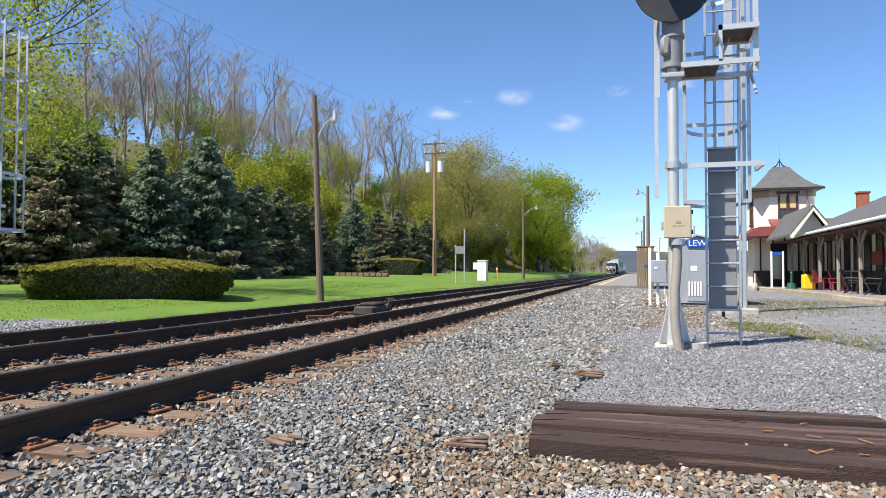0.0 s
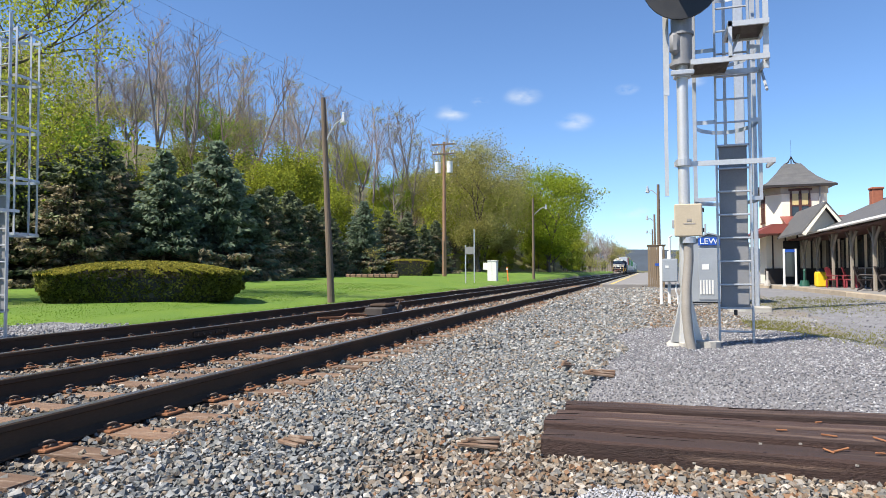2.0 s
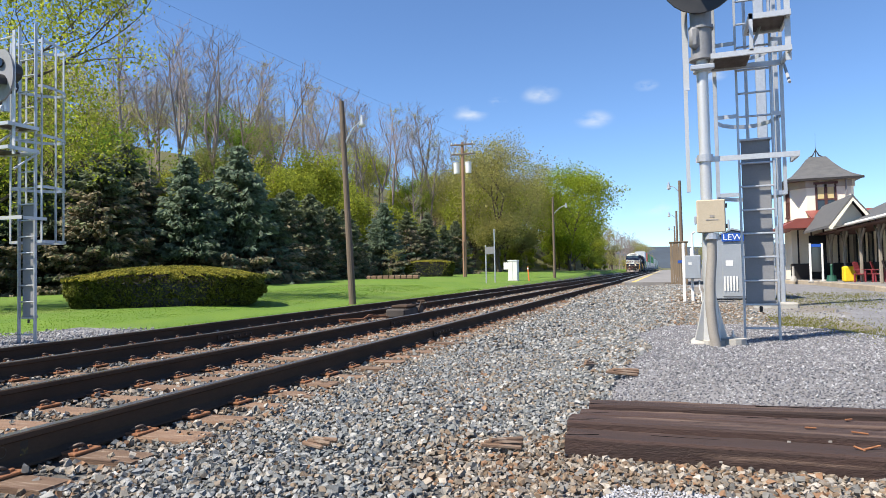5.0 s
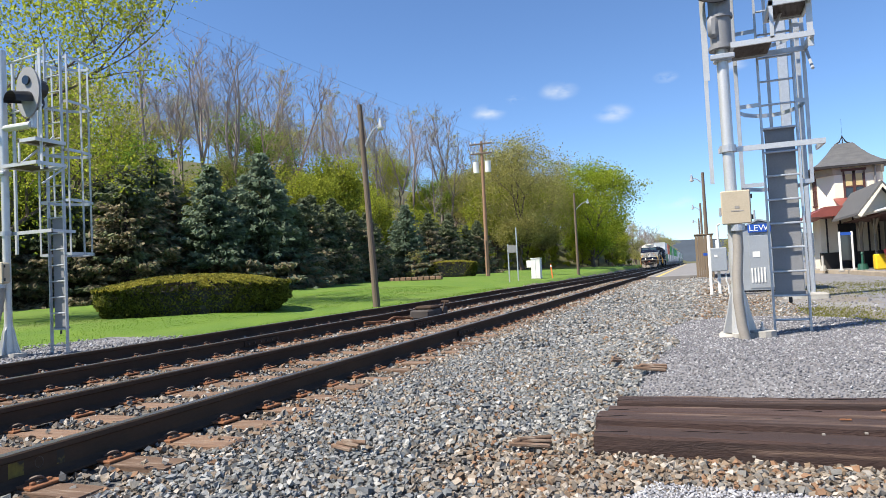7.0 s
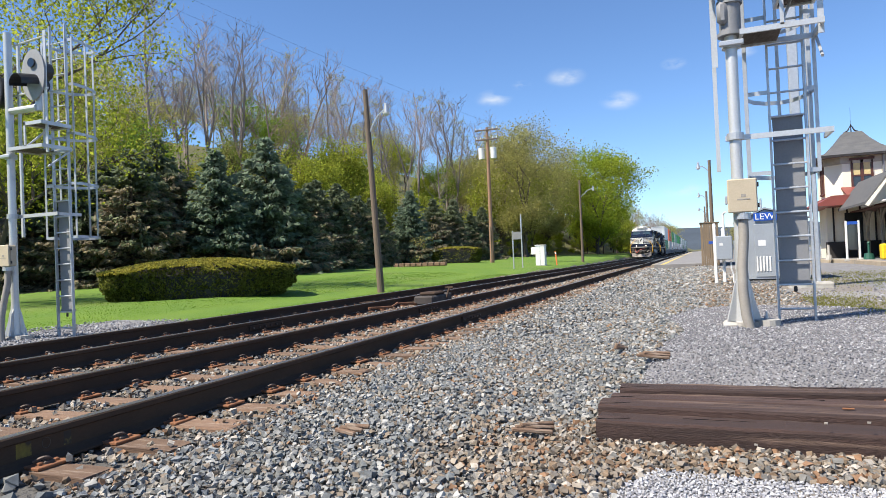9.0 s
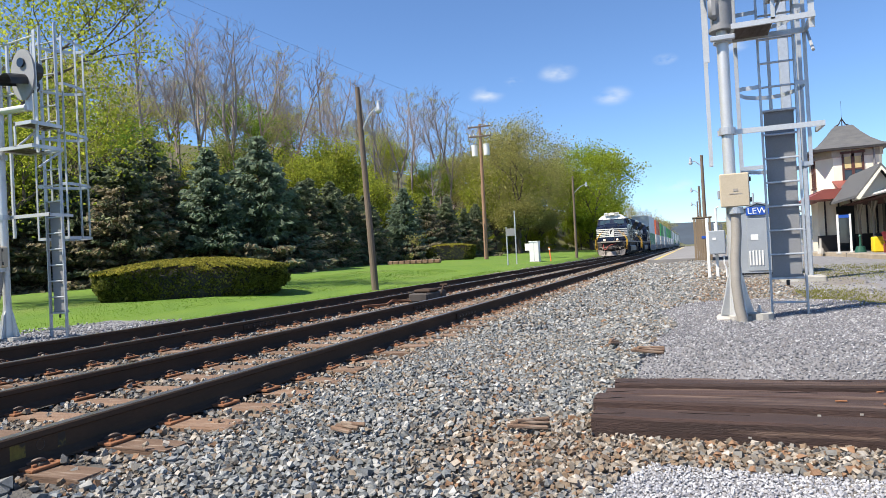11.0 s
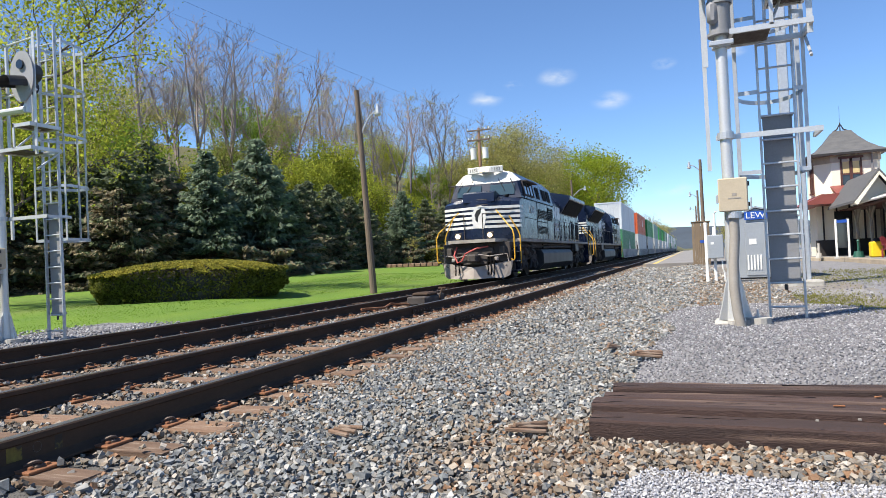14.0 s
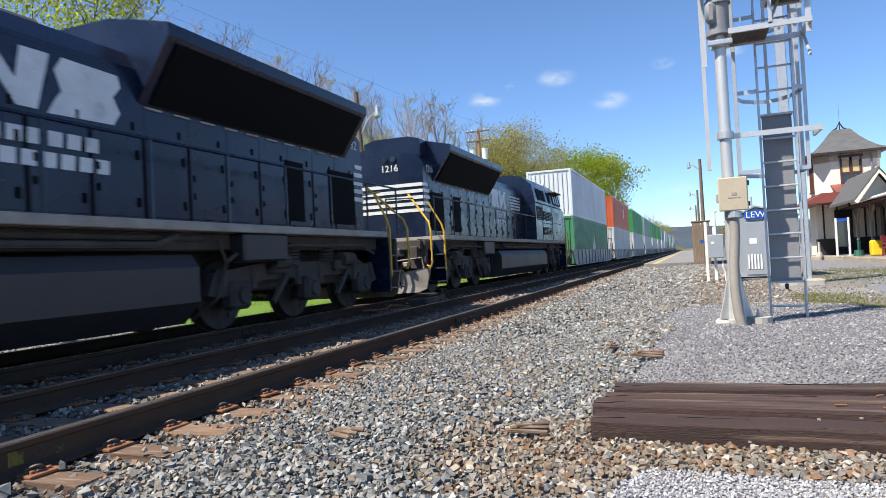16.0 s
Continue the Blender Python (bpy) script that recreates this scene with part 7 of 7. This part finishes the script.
def spruce(seed, h, needle, label, dead=0.4):
    rng = random.Random(seed)
    nr = np.random.default_rng(seed)
    t = thing("spruce", pose(0, 0, 0), label, "spruce", "row of spruces behind the lawn")
    part("trunk", Form().tube((0, 0, -0.2), (0, 0, h * 0.97), h * 0.017, 0.02, 8), M_BARK, t)
    form, pts, sz, dr, dpts, dsz, ddr = Form(), [], [], [], [], [], []
    z = h * 0.05
    while z < h * 0.985:
        u = z / h
        reach = (h * 0.48) * (1 - u) ** 0.85 * rng.uniform(0.8, 1.12) + 0.12
        for k in range(rng.randint(7, 9)):
            a = rng.uniform(0, 2 * math.pi)
            L = reach * rng.uniform(0.65, 1.1)
            d = Vector((math.cos(a), math.sin(a), 0))
            sag = 0.30 * (1 - u) - 0.25 * u
            end = Vector((0, 0, z)) + d * L + Vector((0, 0, -sag * L + 0.12 * L))
            midp = Vector((0, 0, z)) + d * L * 0.55 + Vector((0, 0, -sag * L * 0.75))
            form.pipe([(0, 0, z), midp, end], [0.03 * (1 - u) + 0.012, 0.018, 0.006], 3)
            brown_part = u < dead and rng.random() < 0.8
            n = max(6, int(22 * L / 1.5))
            for i in range(n):
                w = rng.uniform(0.55 if brown_part else 0.2, 1.0)
                q = Vector((0, 0, z)).lerp(midp, w / 0.55) if w < 0.55 else midp.lerp(end, (w - 0.55) / 0.45)
                side = Vector((-d.y, d.x, 0)) * rng.choice((-1, 1)) * rng.uniform(0.1, 0.42) * (1.05 - 0.5 * w)
                q = q + side * (0.5 + 0.3 * L) + Vector((0, 0, rng.uniform(-0.14, 0.03)))
                direction = (d * 0.8 + side * 1.5 + Vector((0, 0, -0.25)))
                if brown_part and rng.random() < 0.75:
                    dpts.append(q), dsz.append(rng.uniform(0.08, 0.2)), ddr.append(direction)
                else:
                    pts.append(q), sz.append(rng.uniform(0.10, 0.22)), dr.append(direction)
        z += h * 0.019 + 0.035
    part("limb", form, M_BARK, t)
    part("needles", sprays([tuple(p) for p in pts], sz, nr, needle, "needles", 1.3, [tuple(p) for p in dr]), needle, t)
    if dpts:
        part("dead_wood", sprays([tuple(p) for p in dpts], dsz, nr, M_DEADTWIG, "dead_twig", 1.5, [tuple(p) for p in ddr]), M_DEADTWIG, t, "dead brown lower twigs")
    return t


def stand(ob, x, y, rz=0.0, s=1.0):
    """Sets a thing, or a copy of it, on the land."""
    ob.matrix_basis = pose(x, y, height(x, y) - 0.1, 0, 0, rz) @ Matrix.Scale(s, 4)
    return ob


def plant(src, x, y, rz, s):
    return stand(copy_thing(src, pose(0, 0, 0)), x, y, rz, s)


blue = spruce(1, 8.6, M_NEEDLE, "blue-green spruce with dense needles behind the lawn", 0.25)
dark = spruce(2, 8.8, M_NEEDLE2, "dark green spruce with dead brown lower twigs", 0.68)
dark2 = spruce(3, 8.2, M_NEEDLE2, "dark green spruce with dead brown lower twigs", 0.45)
stand(blue, -25.6, 35.2, 0, 1.04), stand(dark, -31.0, 31.5, 0, 1.02), stand(dark2, -27.0, 39.2, 40, 0.86)
for src, x, y, rz, s in ((blue, -26.9, 31.9, 80, 0.92), (dark, -28.6, 27.2, 120, 0.86), (dark2, -30.8, 25.2, 200, 0.84), (dark, -33.5, 22.0, 60, 0.9), (dark2, -33.8, 27.0, 10, 0.95), (dark2, -26.4, 42.3, 150, 0.84), (dark, -26.2, 45.0, 300, 0.78),
                         (dark2, -27.2, 48.0, 90, 0.80), (dark, -26.5, 51.3, 30, 0.70), (blue, -24.4, 55.0, 220, 0.80), (dark, -24.4, 60.5, 160, 0.74), (dark2, -24.0, 65.5, 20, 0.82), (dark, -22.0, 69.0, 250, 0.68), (dark2, -36.0, 18.0, 20, 0.9), (dark, -35.5, 13.5, 100, 0.85), (dark, -28.3, 34.0, 180, 0.8), (dark2, -24.8, 37.5, 280, 0.7), (dark, -26.0, 40.6, 75, 0.74), (dark2, -25.4, 43.8, 215, 0.7), (dark, -25.4, 47.0, 10, 0.68), (dark2, -25.2, 49.6, 130, 0.64), (dark, -29.6, 29.2, 240, 0.84), (dark2, -32.0, 28.6, 320, 0.9), (dark, -29.5, 38.0, 25, 0.85), (dark2, -26.2, 57.5, 60, 0.72), (dark, -23.4, 63.0, 110, 0.66), (dark2, -22.6, 66.8, 200, 0.66)):
    plant(src, x, y, rz, s)

leafs = [broad_tree(11, 14, M_FRESH, 7000, 0.155, 1.1, label="young yellow-green woodland tree on the slope"), broad_tree(12, 15, M_GREEN, 6500, 0.15, 1.05, label="spring-green woodland tree on the slope"),
         broad_tree(13, 16, M_OLIVE, 6500, 0.13, 1.05, label="olive-budding woodland tree on the slope"), broad_tree(14, 9, M_FRESH, 6500, 0.13, 1.25, label="low yellow-green undergrowth tree on the slope", trunk_frac=0.25)]
bares = [bare_tree(21, 18, "tall slim leafless tree on the wooded slope"), bare_tree(22, 18, "tall bare budding tree on the wooded slope", buds=1500), bare_tree(23, 18, "tall leafless tree with forked stems on the slope", leaders=3), bare_tree(24, 18, "tall leafless twin-stemmed tree on the slope", leaders=2, low=0.5)]
big_olive = broad_tree(31, 17.5, M_OLIVE, 30000, 0.11, 1.2, label="broad olive-budding tree at the edge of the lawn", depth=4, trunk_frac=0.2, up=0.2)
big_bright = broad_tree(32, 17.0, M_BRIGHT, 26000, 0.15, 1.15, label="broad bright yellow-green tree beside the line", depth=4, trunk_frac=0.2, up=0.18)
fork_tree = bare_tree(36, 18.0, "dead forked tree with pale peeling bark", leaders=2, bark=M_PALEBARK)
near_left = broad_tree(34, 14.0, M_FRESH, 24000, 0.075, 1.25, label="large tree with fresh leaves beside the signal", depth=4, trunk_frac=0.35)
bush = broad_tree(35, 2.6, M_OLIVE, 500, 0.07, 1.4, label="small leafless pinkish shrub on the lawn", trunk_frac=0.2, width=0.02)
stand(big_olive, -20.3, 82.0), stand(big_bright, -14.2, 103.0, 0, 1.02), stand(fork_tree, -35.1, 51.4, 200, 1.04), stand(near_left, -22.5, 15.3, 30), stand(bush, -22.8, 52.0)
plant(big_olive, -25.5, 88.0, 140, 0.98), plant(big_bright, -15.8, 114, 90, 0.86), plant(big_olive, -21.0, 97, 60, 0.9)
wood = random.Random(5)
spots = []
for y in range(-6, 150, 5):
    for row in range(7):
        x = toe(y) - 3 - row * 5.4 + wood.uniform(-2.4, 2.4)
        yy = y + wood.uniform(-2.5, 2.5)
        if y > 105 and row > 3 or (y < 12 and row < 1):
            continue
        spots.append((x, yy, row))
placed = set()


def set_out(src, x, y, s):
    rz = wood.uniform(0, 360)
    if id(src) not in placed:
        placed.add(id(src))
        return stand(src, x, y, rz, s)
    return plant(src, x, y, rz, s)


for x, y, row in spots:
    r = wood.random()
    low = 0.92 if y < 70 else 1.0
    if row == 0:
        set_out(leafs[3] if r < 0.7 else leafs[0], x, y, wood.uniform(0.6, 0.95) * low)
    elif row < 4:
        src = leafs[0] if r < 0.34 else leafs[1] if r < 0.44 else leafs[2] if r < 0.62 else leafs[3] if r < 0.86 else bares[wood.randint(0, 3)]
        set_out(src, x, y, wood.uniform(0.72, 0.95) if src in bares else wood.uniform(0.55, 0.85) * low)
    elif r < 0.3:
        set_out(bares[wood.randint(0, 3)], x, y, wood.uniform(0.62, 0.82))
    elif r < 0.62:
        set_out(leafs[2] if r < 0.5 else leafs[0], x, y, wood.uniform(0.5, 0.7))
# the tall bare trees that stand out over the slope: place, height, kind
for x, y, h, k in ((-40.9, 42.4, 19.4, 0), (-44.5, 48.9, 13.6, 3), (-42.5, 48.9, 18.5, 2), (-47.2, 58.2, 15.5, 1), (-40.1, 52.1, 18.9, 2), (-43.1, 58.9, 19.1, 3), (-46.0, 65.1, 18.4, 1), (-43.8, 66.3, 18.3, 0), (-51.7, 55.8, 15.9, 3),
                   (-39.3, 68.3, 18.8, 3), (-37.2, 69.2, 18.6, 1), (-39.3, 77.0, 17.7, 2), (-35.2, 73.5, 18.0, 0), (-36.2, 81.0, 18.5, 3), (-36.5, 87.4, 18.5, 1), (-43.0, 41.0, 13.4, 1), (-50.5, 49.8, 12.4, 0), (-33.9, 89.8, 19.2, 2), (-31.8, 90.1, 18.7, 1),
                   (-38.6, 60.5, 15.0, 1), (-36.5, 63.0, 14.0, 0), (-34.0, 80.0, 16.0, 3), (-30.5, 84.0, 16.0, 1), (-29.0, 95.0, 17.5, 2), (-24.5, 92.0, 18.0, 1)):
    set_out(bares[k], x, y, h / 18)
for y in range(120, 420, 11):
    for k in range(2):
        x = -15.2 - k * 5 + wood.uniform(-1.0, 1.0) + 0.012 * (y - 120)
        src = leafs[k % 3] if y < 160 else bares[wood.randint(0, 3)] if wood.random() < 0.75 else leafs[2]
        plant(src, x, y + wood.uniform(-3, 3), wood.uniform(0, 360), wood.uniform(0.55, 0.8))
for y in range(62, 230, 5):
    x = (toe(y) if y < 120 else -12.5) - 0.5 + wood.uniform(-1.5, 0.6)
    plant(leafs[3] if y < 150 else leafs[2], x, y + wood.uniform(-1.5, 1.5), wood.uniform(0, 360), wood.uniform(0.28, 0.42) * (1 if y < 150 else 0.6))
for y in range(27, 74, 3):
    plant(leafs[3], toe(y) - 5 + wood.uniform(-2.5, 2.0), y + wood.uniform(-1.5, 1.5), wood.uniform(0, 360), wood.uniform(0.45, 0.75))
for y in range(130, 420, 16):
    plant(leafs[2] if wood.random() < 0.6 else bares[1], 8 + wood.uniform(0, 16), y + 60, wood.uniform(0, 360), wood.uniform(0.4, 0.65))


def hedge(name, at, a, b, low, high, label, leaves, size, seed, box=False):
    """A clipped bush of oval plan with a gently domed top."""
    rng = random.Random(seed)
    nr = np.random.default_rng(seed)
    t = thing(name, at, label, "hedge")
    n = 40
    ring = []
    for i in range(n):
        w = 2 * math.pi * i / n
        ex = 0.55 if not box else 0.3
        c, s = math.cos(w), math.sin(w)
        ring.append((a * math.copysign(abs(c) ** ex, c), b * math.copysign(abs(s) ** ex, s)))
    core = Form()
    for k, z in ((0.84, 0.0), (0.87, 0.15), (0.88, low * 0.6), (0.87, low - 0.12), (0.55, low + (high - low) * 0.5), (0.02, high - 0.12)):
        core.v += [(x * k, y * k, z) for x, y in ring]
    core.f += [(j * n + i, j * n + (i + 1) % n, (j + 1) * n + (i + 1) % n, (j + 1) * n + i) for j in range(5) for i in range(n)]
    part("inner_wood", core, M_DARKWOOD, t, "dark inner branches")
    sp, ss, tp, ts = [], [], [], []
    while len(sp) < leaves:
        i, u = rng.randrange(n), rng.random()
        x = ring[i][0] * (1 - u) + ring[(i + 1) % n][0] * u
        y = ring[i][1] * (1 - u) + ring[(i + 1) % n][1] * u
        z = (low + 0.06) * rng.random()
        bump = 0.035 * noise.noise(Vector((x * 2.5, y * 2.5, z * 2.5)))
        k = 0.965 + bump + rng.uniform(-0.02, 0.02) - 0.09 * smooth(0.5, 0.0, z) + 0.07 * noise.noise(Vector((x * 1.6, y * 1.6, z * 2.2)))
        sp.append((x * k, y * k, z + 0.02)), ss.append(size * rng.uniform(0.6, 1.3))
    while len(tp) < leaves * 1.5:
        x, y = rng.uniform(-a, a), rng.uniform(-b, b)
        i = int((math.atan2(y / b, x / a) % (2 * math.pi)) / (2 * math.pi) * n) % n
        k = math.hypot(x, y) / (math.hypot(*ring[i]) + 1e-6)
        if k < 1.0:
            z = low + (high - low) * (1 - k ** 2.2) + 0.02 * noise.noise(Vector((x * 3, y * 3, 0)))
            tp.append((x, y, z + rng.uniform(-0.02, 0.025))), ts.append(size * rng.uniform(0.5, 1.1))
    part("side_foliage", sprays(sp, ss, nr, M_HEDGELEAF, "side_foliage"), M_HEDGELEAF, t, "clipped green sides, leaf colour painted darker as shaded")
    part("top_foliage", sprays(tp, ts, nr, M_HEDGETOP, "top_foliage"), M_HEDGETOP, t, "yellow-green top, sunlight painted into the leaf colour")
    return t


hedge("hedge", pose(-15.1, 17.1, height(-15.25, 17) - 0.02, 0, 0, 42), 3.0, 1.42, 0.86, 1.24, "oval clipped yew hedge standing on the lawn", 17000, 0.05, 41)
hedge("hedge", pose(-20.6, 56.5, height(-20.6, 56.5) - 0.02, 0, 0, 20), 2.3, 1.2, 1.2, 1.5, "dark clipped box hedge at the back of the lawn", 5000, 0.07, 42, True)


def tufts(name, area, count, hgt, mat, label, seed):
    """Short blades of grass, three corners each."""
    rng = np.random.default_rng(seed)
    pts = []
    while len(pts) < count:
        p = area(rng)
        if p:
            pts.append(p)
    p = np.array(pts)
    n = len(p)
    a = rng.uniform(0, 2 * np.pi, n)
    w = rng.uniform(0.004, 0.009, n)[:, None] * (1 + p[:, 1:2] * 0.06)
    side = np.stack([np.cos(a), np.sin(a), np.zeros(n)], 1) * w
    tip = p + np.stack([rng.normal(0, 0.3, n) * hgt, rng.normal(0, 0.3, n) * hgt, rng.uniform(0.6, 1.2, n) * hgt], 1)
    v = np.stack([p - side, p + side, tip], 1).reshape(-1, 3)
    me = bpy.data.meshes.new(name)
    me.vertices.add(3 * n)
    me.vertices.foreach_set("co", v.reshape(-1))
    me.loops.add(3 * n)
    me.loops.foreach_set("vertex_index", np.arange(3 * n, dtype=np.int32))
    me.polygons.add(n)
    me.polygons.foreach_set("loop_start", np.arange(0, 3 * n, 3, dtype=np.int32))
    me.update(calc_edges=True)
    me.shade_flat()
    me.materials.append(mat)
    return tagged(new(name, me), label, "grass", kind="stuff")


def lawn_area(rng):
    y = 5 + 30 * rng.random() ** 1.4
    x = lawn_edge(y) - 0.05 - 9 * rng.random() ** 1.3
    if math.hypot(x + 10.9, (y - 8.2) / 1.7) < 1.8:
        return None
    return (x, y, height(x, y) - 0.005)


def weed_area(rng):
    c = ((2.0, 13.2, 0.5, 1.2), (3.0, 12.6, 0.7, 0.8), (2.6, 10.6, 0.35, 0.9), (4.2, 20, 1.0, 1.4), (5.2, 24, 1.2, 1.5), (2.3, 14.5, 0.6, 0.9))[rng.integers(6)]
    x, y = c[0] + rng.normal() * c[2], c[1] + rng.normal() * c[3]
    return (x, y, height(x, y) - 0.004)


M_BLADE = leafy("lawn_blade", (0.14, 0.26, 0.02), (0.19, 0.31, 0.03), 0.3)
M_WEED = leafy("dry_green_weed", (0.30, 0.31, 0.07), (0.36, 0.33, 0.11), 0.5)
tufts("lawn_grass", lawn_area, 30000, 0.024, M_BLADE, "short mown bright green lawn grass", 3)
tufts("weeds", weed_area, 16000, 0.03, M_WEED, "sparse dry green weeds on the gravel yard", 4)

# ---------------------------------------------------------------- distance
# No air volume here: the distance haze is mixed into the hill colour.
M_FARHILL = material("hazy_blue_wooded_hill", (0.05, 0.066, 0.085), (0.04, 0.052, 0.066), rough=1.0, scale=0.006, fine=0.05, bump=0.0)
ridge_form = Form()
k = 60
for i in range(k + 1):
    x = -1400 + 3600 * i / k
    top = 88 + 22 * noise.noise(Vector((i * 0.13, 0, 4))) + 7 * noise.noise(Vector((i * 0.7, 0, 1)))
    for dy, z in ((0, -2), (260, top * 0.6), (520, top), (1100, -2)):
        ridge_form.v.append((x, 2300 + dy, z))
ridge_form.f += [(i * 4 + j, i * 4 + 4 + j, i * 4 + 5 + j, i * 4 + 1 + j) for i in range(k) for j in range(3)]
tagged(part("far_hills", ridge_form, M_FARHILL, smooth=True), "low hazy blue wooded hills on the horizon", "hills", kind="structure")


motions()
